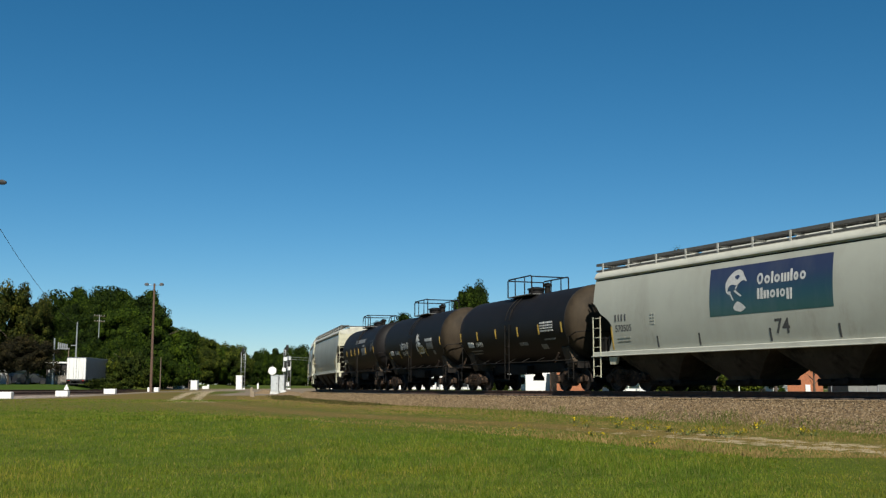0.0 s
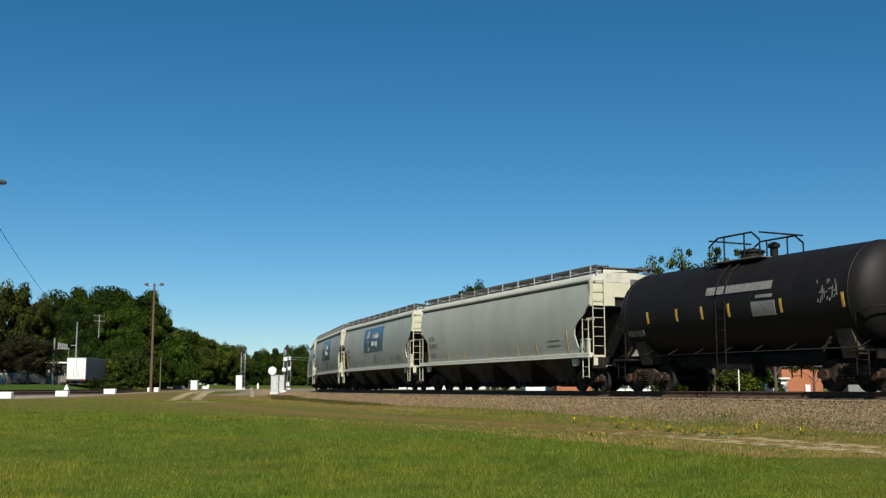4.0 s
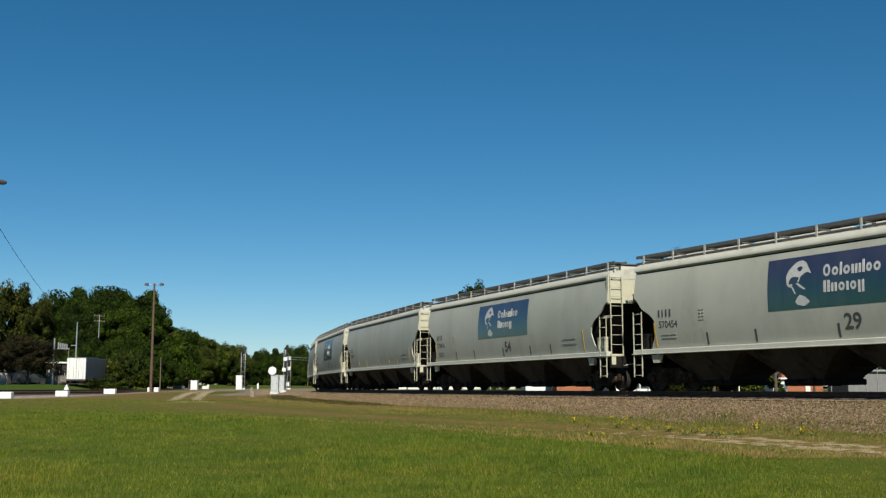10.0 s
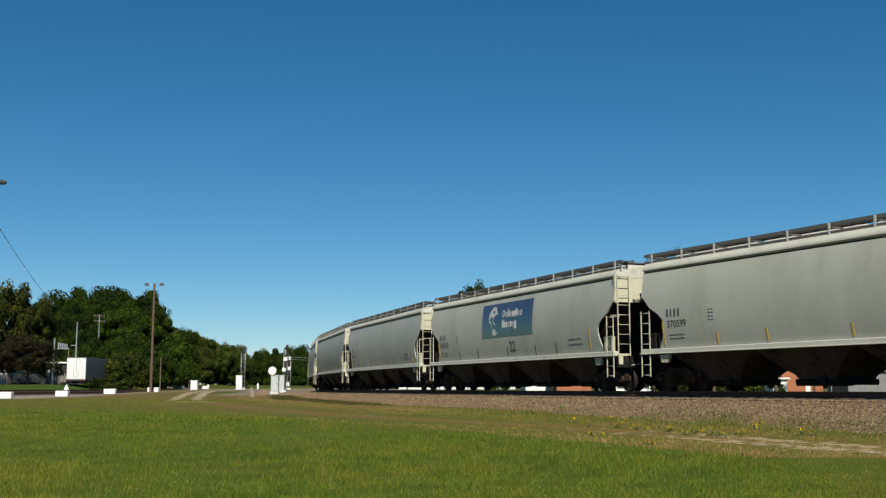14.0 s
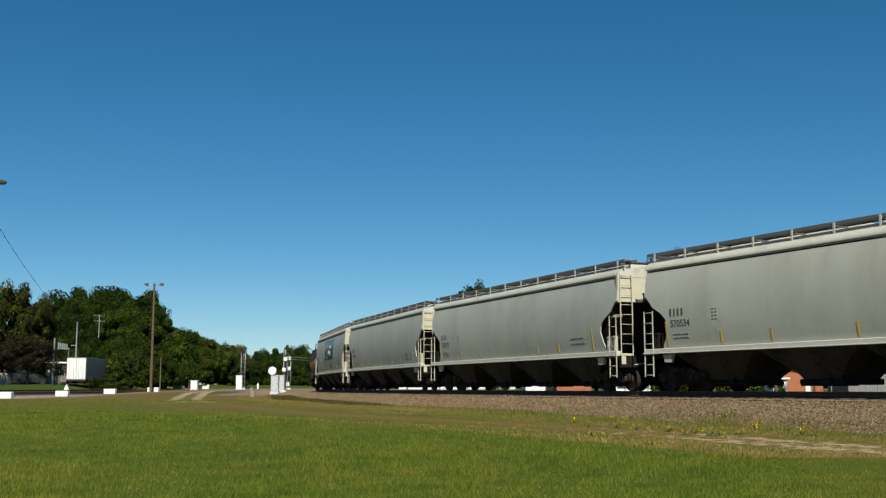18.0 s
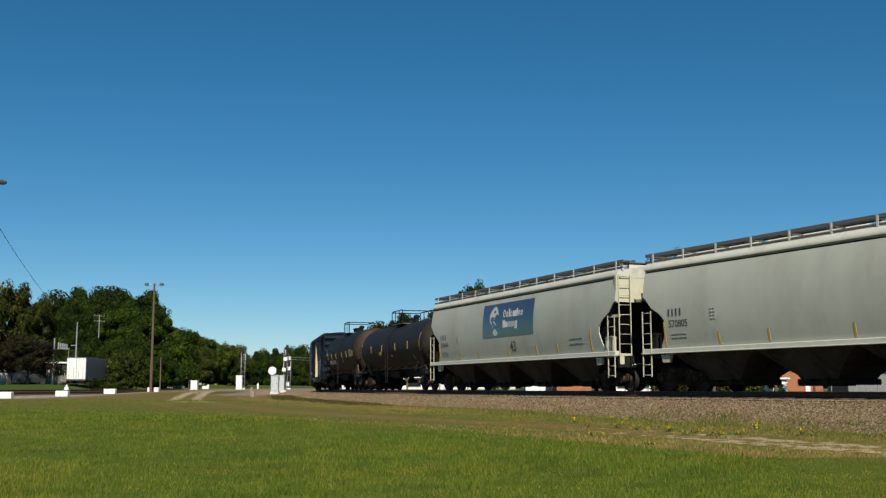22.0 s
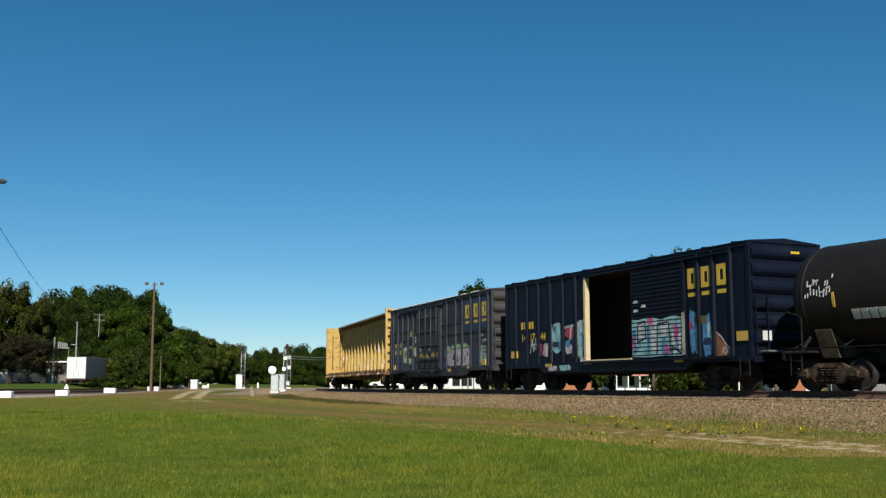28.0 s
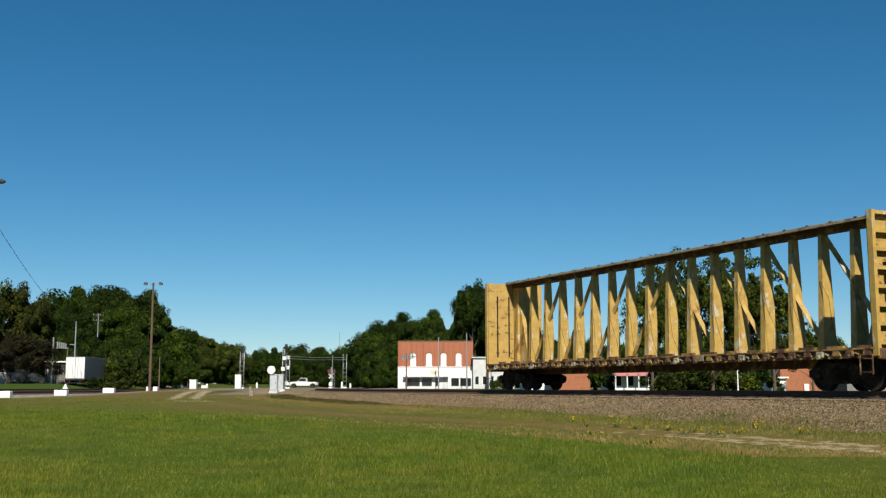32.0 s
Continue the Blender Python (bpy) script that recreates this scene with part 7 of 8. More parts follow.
    for k in range(3):
        part("sign_bar", Build().box(-w * 0.14 + 0.1 * (k == 0), w * 0.06 - 0.1 * (k == 0), -0.062, -0.045, zf - 1.07 + 0.19 * k, zf - 0.97 + 0.19 * k), MARK_Y, house)


shop(-0.0412, 0.0291, 178, 1.35, 0.0432, "two-storey shop, red brick over white painted ground floor")


def low_shop(name, u0, u1, y, z, h, wall, label, roof_mat=SLATE, windows=3, depth=9.0, awning=None, gable=False):
    x0, x1 = u0 * y, u1 * y
    w = (x1 - x0) / 2
    house = thing(name, label, "building", m=pose((x0 + x1) / 2, y, z))
    part("wall", Build().box(-w, w, 0, depth, 0, h), wall, house)
    if gable:
        part("roof", Build().plate([(-w - 0.3, h - 0.02), (0, h + w * 0.75), (w + 0.3, h - 0.02)], "y", -0.3, depth + 0.3), roof_mat, house, "pitched roof")
    else:
        part("roof", Build().bevel_box(-w - 0.25, w + 0.25, -0.3, depth + 0.2, h, h + 0.22, 0.04), roof_mat, house, "flat roof with fascia")
    for k in range(windows):
        a = -w + 2 * w * (k + 0.28) / windows
        e = a + 2 * w * 0.45 / windows
        win = part("window", Build().box(a, e, -0.02, 0.05, 0.7, min(2.0, h - 0.5)), GLASS, house)
        part("window_frame", Build().box(a - 0.07, a, -0.05, 0.05, 0.65, min(2.05, h - 0.45)).box(e, e + 0.07, -0.05, 0.05, 0.65, min(2.05, h - 0.45)).box(a, e, -0.05, 0.05, 0.6, 0.7), WHITEWALL, win)
    if awning:
        part("awning", Build().add([(-w, -0.02, h - 0.1), (w, -0.02, h - 0.1), (w, -1.6, h - 0.75), (-w, -1.6, h - 0.75), (-w, -0.02, h - 0.2), (w, -0.02, h - 0.2), (w, -1.6, h - 1.15), (-w, -1.6, h - 1.15)],
                                   [(0, 1, 2, 3), (7, 6, 5, 4), (3, 2, 6, 7), (0, 3, 7, 4), (1, 5, 6, 2)]), awning, house, "pink awning")
        for k in range(4):
            part("awning_post", Build().box(-w + 0.1 + (2 * w - 0.3) * k / 3, -w + 0.22 + (2 * w - 0.3) * k / 3, -1.6, -1.5, 0, h - 0.9), WHITEWALL, house)
    return house


PINK = shade("pink_awning_cloth", (0.4216, 0.17, 0.1632), 0.8, grain=5, vary=0.1)
ORANGE_BRICK = shade("orange_brick_wall", (0.272, 0.102, 0.0476), 0.9, grain=5, vary=0.2, wear=(0.1904, 0.0748, 0.0408), wear_scale=1.5)
low_shop("annex_building", 0.0291, 0.0433, 176, 1.35, 5.0, PALEWALL, "narrow pale grey building beside the shop", PALEWALL, 2)
low_shop("low_building", 0.0439, 0.0676, 172, 1.35, 2.9, PALEWALL, "low pale building with long porch", PALEWALL, 4)
low_shop("garage_building", 0.0771, 0.1057, 150, 1.2, 3.0, WHITEWALL, "low white painted garage", PALEWALL, 0)
low_shop("brick_building", 0.1062, 0.1384, 140, 1.1, 3.0, ORANGE_BRICK, "low orange brick building with grey side", PALEWALL, 0)
low_shop("cafe_building", 0.159, 0.1934, 128, 1.05, 3.0, WHITEWALL, "small white building with pink awning", SLATE, 3, awning=PINK)
low_shop("brick_hut", 0.3165, 0.3548, 122, 1.0, 2.9, ORANGE_BRICK, "low orange brick hut with flat roof and white door", SLATE, 0, 5.0)
low_shop("white_shed", 0.3080, 0.3215, 119, 1.0, 1.5, WHITEWALL, "low white painted wooden shed", WHITEWALL, 1, 4.0)
low_shop("grey_shed", 0.3783, 0.4259, 112, 0.95, 2.3, shade("grey_corrugated", (0.136, 0.1394, 0.136), 0.7, grain=3, vary=0.15), "low grey corrugated metal shed", GREYSTEEL, 0, 6.0)
hut_door = part("meter_box", Build().bevel_box(-0.28, 0.28, -0.05, 0.02, 0.0, 0.95, 0.01).box(-0.22, 0.22, -0.06, -0.05, 0.5, 0.85), WHITEWALL)
hut_door.location = (0.3405 * 121.9, 121.9, 1.0)
tagged(hut_door, "small white metal box before the brick hut", "box")
low_shop("depot_building", -0.3709, -0.3514, 146, 2.0, 2.9, shade("brown_wall", (0.01904, 0.01632, 0.01496), 0.8, grain=3, vary=0.2), "low dark building with white fascia", WHITEWALL, 2, 10.0)
fence = thing("board_fence", "weathered grey board fence behind the lawn", "fence", m=pose(-0.3704 * 144, 144, 1.9))
for k in range(16):
    part("board", Build().bevel_box(-0.07, 0.07, -0.02, 0.02, 0, 1.35 + 0.05 * (k % 3 == 0), 0.01), shade("grey_fence_wood", (0.1632, 0.1496, 0.1292), 0.9, grain=6, vary=0.3) if k == 0 else fence.children[0].data.materials[0], fence).location = (0.17 * k, 0, 0)
part("fence_rail", Build().box(-0.1, 2.7, 0.02, 0.07, 0.3, 0.4).box(-0.1, 2.7, 0.02, 0.07, 1.0, 1.1), WOODPOLE, fence)
low_shop("shed", -0.4301, -0.4069, 150, 2.0, 1.9, shade("grey_board_wall", (0.2856, 0.2856, 0.2856), 0.8, grain=3, vary=0.2), "pale shed behind trees", GREYSTEEL, 1, 6.0)

# ---- poles, wires, signals ----


def wood_pole(u, y, top, label, arms=0, r=0.15, z=None, lean=0.0, material=None):
    x = u * y
    z = float(land(x, y)) if z is None else z
    h = top * y + 1.5 - z
    p = thing("utility_pole", label, "utility pole", "poles", pose(x, y, z - 0.05))
    part("pole", Build().tube([(0, 0, 0), (lean * 0.5, 0, h * 0.5), (lean, 0, h)], r, 10, r * 0.62), material or WOODPOLE, p)
    for k in range(arms):
        zz = h - 0.35 - 0.9 * k
        arm = part("crossarm", Build().bevel_box(-1.2, 1.2, -0.06, 0.06, zz, zz + 0.12, 0.02), WOODPOLE, p)
        for q in (-1.05, -0.4, 0.4, 1.05):
            part("insulator", Build().spun([(0.02, 0.0), (0.06, 0.03), (0.05, 0.12), (0.02, 0.16)], 8, "z", (q, 0, zz + 0.12)), GREYSTEEL, arm)
    return p, h


p, h = wood_pole(-0.2727, 128, 0.0990, "tall wooden light pole with two floodlights", r=0.175, material=shade("reddish_pole_wood", (0.085, 0.050, 0.034), 0.9, grain=6, vary=0.35, wear=(0.12, 0.085, 0.06), wear_at=(0.55, 0.68), wear_scale=3, wear_stretch=(1, 1, 0.15), bump=0.5, bump_scale=30))
for s in (-1, 1):
    part("lamp_arm", Build().tube([(0, 0, h - 0.25), (s * 0.9, -0.1, h - 0.12)], 0.03, 6), GREYSTEEL, p)
    lamp = part("floodlight", Build().loft([[(s * 0.9 + a * q, -0.1 + b_ * q, h + zz) for a, b_ in ((-1, -1), (1, -1), (1, 1), (-1, 1))] for q, zz in ((0.10, 0.06), (0.17, 0.0), (0.22, -0.16), (0.20, -0.24))]), SLATE, p)
    part("lamp_glass", Build().bevel_box(s * 0.9 - 0.16, s * 0.9 + 0.16, -0.26, 0.06, h - 0.30, h - 0.242, 0.02), WHITEWALL, lamp)
p, h = wood_pole(-0.3646, 142, 0.0474, "plain grey steel pole on the lawn", r=0.16, material=GREYSTEEL)
p, h = wood_pole(-0.344, 150, 0.0623, "slim grey pole with short arm", r=0.13, material=GREYSTEEL)
part("arm", Build().box(-0.75, 0.0, -0.05, 0.05, h - 3.3, h - 3.2), GREYSTEEL, p)
p, h = wood_pole(-0.3509, 150, 0.0374, "short pole with transformer bank", r=0.1)
for k in range(5):
    part("transformer", Build().spun([(0.05, 0), (0.11, 0.05), (0.11, 0.75), (0.05, 0.8)], 8, "z", (-1.45 + 0.29 * k, 0, h + 0.1 - 0.06 * k)), GREYSTEEL, p)
part("crossarm", Build().box(-1.6, 0.1, -0.06, 0.06, h - 0.05, h + 0.06), GREYSTEEL, p)
p, h = wood_pole(-0.3234, 179, 0.0697, "far grey utility pole with crossarms", arms=2, z=2.2, r=0.11, material=GREYSTEEL)
p.matrix_basis = p.matrix_basis @ pose(0, 0, 0, 0, 0, 62)
wood_pole(-0.3271, 146, 0.0211, "thin white post by the lawn", r=0.05, material=GREYSTEEL)
wood_pole(-0.2642, 152, 0.0295, "thin grey post before the trees", r=0.09)
wood_pole(-0.2373, 190, 0.0211, "thin grey post by the road", r=0.07)
wood_pole(-0.0032, 172, 0.0474, "tall slim grey pole before the shop", r=0.12, material=GREYSTEEL)
wood_pole(0.0232, 170, 0.0517, "tall slim grey pole before the shop", r=0.12, material=GREYSTEEL)
p, h = wood_pole(-0.0333, 170, 0.0316, "pole with bank of grey transformers", r=0.14)
for k in range(5):
    part("transformer", Build().spun([(0.05, 0), (0.13, 0.05), (0.13, 0.8), (0.05, 0.85)], 8, "z", (-0.55 + 0.38 * k, -0.1, h - 0.95 + 0.05 * k)), GREYSTEEL, p)
part("crossarm", Build().box(-0.75, 1.5, -0.05, 0.05, h - 0.5, h - 0.35), WOODPOLE, p)
wood_pole(0.2764, 96, 0.0211, "short white post past the railway", r=0.07, z=0.9, material=WHITE)
for u, y, top, r in ((0.3625, 104, 0.034, 0.05), (0.3955, 104, 0.030, 0.05), (0.4060, 104, 0.034, 0.06)):
    wood_pole(u, y, top, "thin grey post by the metal shed", r=r, z=0.9, material=GREYSTEEL)
wood_pole(-0.1025, 196, 0.0305, "grey pole at the road crossing", r=0.1, z=1.5, material=GREYSTEEL)
p, h = wood_pole(-0.0962, 300, 0.0517, "very thin far mast", r=0.05, z=1.6)

# street lamp whose head just reaches into view, and its wire
lampx, lampy = -0.4449 * 60, 60.0
sl = thing("street_lamp", "grey street lamp on a wooden pole with cobra head", "street lamp", "poles", pose(lampx, lampy, float(land(lampx, lampy)) - 0.05))
lh = 0.1964 * 60 + 1.5 - float(land(lampx, lampy))
part("pole", Build().tube([(0, 0, 0), (0, 0, lh + 0.4)], 0.16, 10, 0.11), WOODPOLE, sl)
part("lamp_arm", Build().tube([(0, 0, lh - 0.5), (0.5, 0, lh - 0.1), (1.05, 0, lh)], 0.03, 6), GREYSTEEL, sl)
hd = part("lamp_head", Build().loft([[(x, yy, lh + zz) for yy, zz in ((-q, 0.02), (-q * 0.7, q), (q * 0.7, q), (q, 0.02), (q * 0.6, -q * 0.7), (-q * 0.6, -q * 0.7))] for x, q in ((0.95, 0.06), (1.15, 0.14), (1.45, 0.16), (1.62, 0.07))], True), BLACK, sl)


def wire(a, b_, sag, label, r=0.012, material=BLACK):
    pts = []
    for k in range(15):
        q = k / 14
        p = Vector(a).lerp(Vector(b_), q)
        pts.append((p.x, p.y, p.z - sag * 4 * q * (1 - q)))
    tagged(part("overhead_wire", Build().tube(pts, r, 4), material), label, "wire", "overhead wires")


wire((lampx, lampy, 1.5 + 0.1865 * 60), (-0.344 * 150, 150, 1.5 + 0.0602 * 150), 1.2, "thin dark overhead wire between poles", 0.02)
wire((-0.1443 * 178, 178, 1.5 + 0.0295 * 178), (-0.0909 * 200, 200, 1.5 + 0.0284 * 200), 0.15, "thin pale overhead wire past the crossing", 0.035, GREYSTEEL)
wire((-0.1443 * 178, 178, 1.5 + 0.0274 * 178), (-0.0909 * 200, 200, 1.5 + 0.0263 * 200), 0.15, "thin pale overhead wire past the crossing", 0.035, GREYSTEEL)


TAIL_DULL = shade("faded_red_lens", (0.10, 0.018, 0.014), 0.5, grain=5, vary=0.2)


def signal_mast(u, y, top, z, heads, label, lattice=False, face=1):
    x = u * y
    h = top * y + 1.5 - z
    s = thing("railway_signal", label, "railway signal", "signals", pose(x, y, z))
    if lattice:
        for dx in (-0.32, 0.32):
            part("mast_leg", Build().tube([(dx, 0, 0), (dx, 0, h)], 0.05, 6), GREYSTEEL, s)
        for k in range(int(h / 0.8)):
            part("rung", Build().tube([(-0.32, 0, 0.5 + 0.8 * k), (0.32, 0, 0.5 + 0.8 * k)], 0.035, 5), GREYSTEEL, s)
    else:
        part("mast", Build().tube([(0, 0, 0), (0, 0, h)], 0.09, 8), GREYSTEEL, s)
        part("ladder", ladder(0.25, 0.1, 0.3, h - 0.4, 0.4, "x"), GREYSTEEL, s)
    part("base", Build().bevel_box(-0.4, 0.4, -0.4, 0.4, -0.3, 0.25, 0.04), WHITE, s)
    for zz, col, dx in heads:
        if col == "w":
            part("number_board", Build().bevel_box(dx - 0.3, dx + 0.3, -0.4, -0.34, h + zz, h + zz + 0.6, 0.01), WHITE, s, "white board")
            continue
        hd = part("signal_head", Build().bevel_box(dx - 0.22, dx + 0.22, -0.35, -0.1, h + zz, h + zz + 0.95, 0.04), BLACK if col == "b" else SILVER, s, "black signal head" if col == "b" else "silver backed signal head")
        for k in range(2):
            part("visor", Build().spun([(0.13, -0.62), (0.14, -0.62), (0.14, -0.36), (0.13, -0.36)], 10, "y", (dx, 0, h + zz + 0.27 + 0.42 * k)), BLACK, hd)
    return s


signal_mast(-0.1871, 176, 0.0337, 1.35, ((-0.2, "b", 0.0), (-1.3, "s", 0.25)), "railway signal mast with ladder and dark heads", lattice=True)
signal_mast(-0.149, 176, 0.0358, 1.35, ((-0.9, "s", 0.15), (-0.1, "b", 0.55), (-1.75, "w", 0.3), (-2.9, "b", 0.3), (-3.5, "w", 0.1), (-4.8, "b", 0.2)), "railway signal mast with silver and black heads")
signal_mast(-0.1443, 178, 0.0305, 1.35, ((-0.7, "w", 0.0), (-1.7, "b", 0.0), (-2.4, "w", 0.0), (-3.6, "b", 0.0), (-5.0, "w", -0.1)), "railway signal mast with stacked heads", lattice=True)
signal_mast(-0.0909, 200, 0.0316, 1.45, (), "bare lattice signal mast at the crossing", lattice=True)
cs = signal_mast(-0.1036, 197, 0.019, 1.45, (), "crossing signal with crossbuck and red lamps")
for a in (-45, 45):
    ob = part("crossbuck", Build().bevel_box(-0.6, 0.6, -0.14, -0.11, -0.11, 0.11, 0.01), WHITE, cs)
    ob.matrix_basis = pose(0, 0, 2.2, 0, a, 0)
for dx in (-0.4, 0.4):
    part("crossing_lamp", Build().spun([(0.05, -0.2), (0.28, -0.18), (0.28, -0.12), (0.05, -0.1)], 12, "y", (dx, 0, 3.1)), TAIL_DULL, cs, "faded red crossing lamp")
part("counterweight", Build().spun([(0.1, -0.3), (0.42, -0.28), (0.42, -0.2), (0.1, -0.18)], 16, "y", (0, 0, 0.75)), WHITE, cs)
for u, h in ((-0.0935, 1.0), (-0.0856, 0.75), (-0.1728, 0.9), (-0.2193, 0.7)):
    b = Build().spun([(0.06, 0), (0.17, 0.02), (0.17, h), (0.10, h + 0.12), (0.02, h + 0.15)], 12, "z")
    bo = part("bollard", b, WHITE)
    bo.location = (u * 192, 192, 1.42)
    tagged(bo, "short white painted bollard by the crossing", "bollard", "white bollards")


def cabinet(u, y, z, w, d, h, mt, label, cap=True):
    c = thing("relay_cabinet", label, "relay cabinet", "relay cabinets", pose(u * y, y, z))
    part("body", Build().bevel_box(-w / 2, w / 2, -d / 2, d / 2, 0.1, h, 0.03), mt, c)
    part("base", Build().box(-w / 2 - 0.06, w / 2 + 0.06, -d / 2 - 0.06, d / 2 + 0.06, -0.35, 0.1), PALEWALL, c)
    dr = part("door", Build().bevel_box(-w / 2 + 0.06, w / 2 - 0.06, -d / 2 - 0.03, -d / 2 + 0.01, 0.2, h - 0.12, 0.01), mt, c)
    part("handle", Build().tube([(w / 2 - 0.16, -d / 2 - 0.05, h * 0.5), (w / 2 - 0.16, -d / 2 - 0.05, h * 0.6)], 0.02, 6), BLACK, dr)
    if cap:
        part("cap", Build().bevel_box(-w / 2 - 0.05, w / 2 + 0.05, -d / 2 - 0.05, d / 2 + 0.05, h, h + 0.07, 0.02), mt, c)
    return c


cabinet(-0.1902, 168, 1.30, 0.92, 0.8, 2.2, WHITE, "tall white relay cabinet beside the signal")
cabinet(-0.232, 160, 1.28, 1.0, 0.9, 1.38, WHITE, "white relay cabinet at the field's edge")
cabinet(-0.1517, 118, 0.98, 0.95, 0.9, 1.95, SILVER, "silver metal relay cabinet on a post", True)
cabinet(-0.1569, 117, 1.1, 0.8, 0.7, 1.75, SILVER, "silver metal relay cabinet", True)
dish = thing("round_sign", "white round sign disc on a post", "sign", m=pose(-0.1596 * 119.6, 119.6, 0.98))
part("post", Build().tube([(0, 0, 0), (0, 0, 2.2)], 0.05, 8), GREYSTEEL, dish)
part("disc", Build().spun([(0.05, -0.08), (0.44, -0.07), (0.46, -0.04), (0.44, -0.02)], 24, "y", (0, 0, 2.50)), WHITE, dish)
pad = part("concrete_block", Build().bevel_box(-0.32, 0.32, -0.3, 0.3, -0.1, 0.42, 0.09), PALEWALL)
pad.location = (-0.1490 * 115, 115, float(land(-0.1490 * 115, 115)))
tagged(pad, "rounded pale concrete block before the silver cabinets", "concrete block")


def heap(u, y, wide, high, seed):
    """A low uneven pile of crushed stone."""
    rng = np.random.default_rng(seed)
    rings = []
    for q in np.linspace(0, 1, 9)[::-1]:
        rings.append([(math.cos(a) * wide * q * (0.85 + 0.3 * rng.random()), math.sin(a) * 1.2 * q * (0.85 + 0.3 * rng.random()), high * (1 - q * q) * (0.9 + 0.2 * rng.random()) - 0.12) for a in np.linspace(0, 2 * math.pi, 25)[:-1]])
    ob = part("gravel_heap", Build().loft(rings, True), BALLAST)
    ob.location = (u * y, y, float(land(u * y, y)))
    tagged(ob, "low heap of brown crushed stone by the cabinets", "gravel heap", "gravel heaps")


heap(-0.1655, 119, 1.5, 0.55, 1)
heap(-0.1415, 112, 1.9, 0.42, 2)
for u, y, h in ((-0.1786, 100, 0.85), (-0.177, 98, 0.5)):
    st = part("wooden_stake", Build().bevel_box(-0.11, 0.11, -0.1, 0.1, -0.2, h, 0.03), shade("dry_wood", (0.204, 0.1632, 0.1156), 0.9, grain=8, vary=0.2))
    st.location = (u * y, y, float(land(u * y, y)))
    tagged(st, "weathered wooden stake in the grass", "stake")
for u, y, w in ((-0.2468, 176, 1.8), (-0.2214, 182, 1.1)):
    cb = part("concrete_barrier", Build().plate([(-0.3, 0), (0.3, 0), (0.12, 0.5), (-0.12, 0.5)], "x", -w / 2, w / 2), PALEWALL)
    cb.location = (u * y, y, float(land(u * y, y)) + 0.02)
    tagged(cb, "low grey concrete barrier", "barrier")
cone = part("white_post", Build().spun([(0.42, 0), (0.42, 0.12), (0.3, 0.35), (0.06, 0.85), (0.02, 0.9)], 14, "z"), WHITE)
cone.location = (-0.3514 * 128, 128, float(land(-0.3514 * 128, 128)) + 0.02)
tagged(cone, "small white cone-shaped marker", "marker")

# ---- vehicles ----
TYRE = shade("tyre_rubber", (0.01224, 0.01224, 0.01292), 0.9, grain=10, vary=0.2)
CARWHITE = shade("white_car_paint", (0.612, 0.612, 0.6043), 0.3, grain=1, vary=0.02)
CARDARK = shade("dark_car_paint", (0.0136, 0.01496, 0.01904), 0.25, grain=1, vary=0.1)
CARRED = shade("red_car_paint", (0.204, 0.0136, 0.0136), 0.3, grain=1, vary=0.1)
TAIL = shade("red_lens", (0.204, 0.0102, 0.0068), 0.3)
HEADL = shade("clear_lens", (0.408, 0.408, 0.4216), 0.15)


def wheels_on(v, xs, half, r=0.36, w=0.22):
    for x in xs:
        for y in (-half, half):
            wh = part("wheel", Build().spun([(r * 0.6, -w / 2), (r * 0.96, -w / 2), (r, -w * 0.3), (r, w * 0.3), (r * 0.96, w / 2), (r * 0.6, w / 2)], 20, "y"), TYRE, v)
            wh.location = (x, y, r)
            part("rim", Build().spun([(0.03, -w * 0.4), (r * 0.25, -w * 0.48), (r * 0.55, -w * 0.45), (r * 0.6, -w * 0.3), (r * 0.6, w * 0.3), (r * 0.55, w * 0.45), (r * 0.25, w * 0.48), (0.03, w * 0.4)], 16, "y"), GREYSTEEL, wh)
            yield wh, (x, y, r)


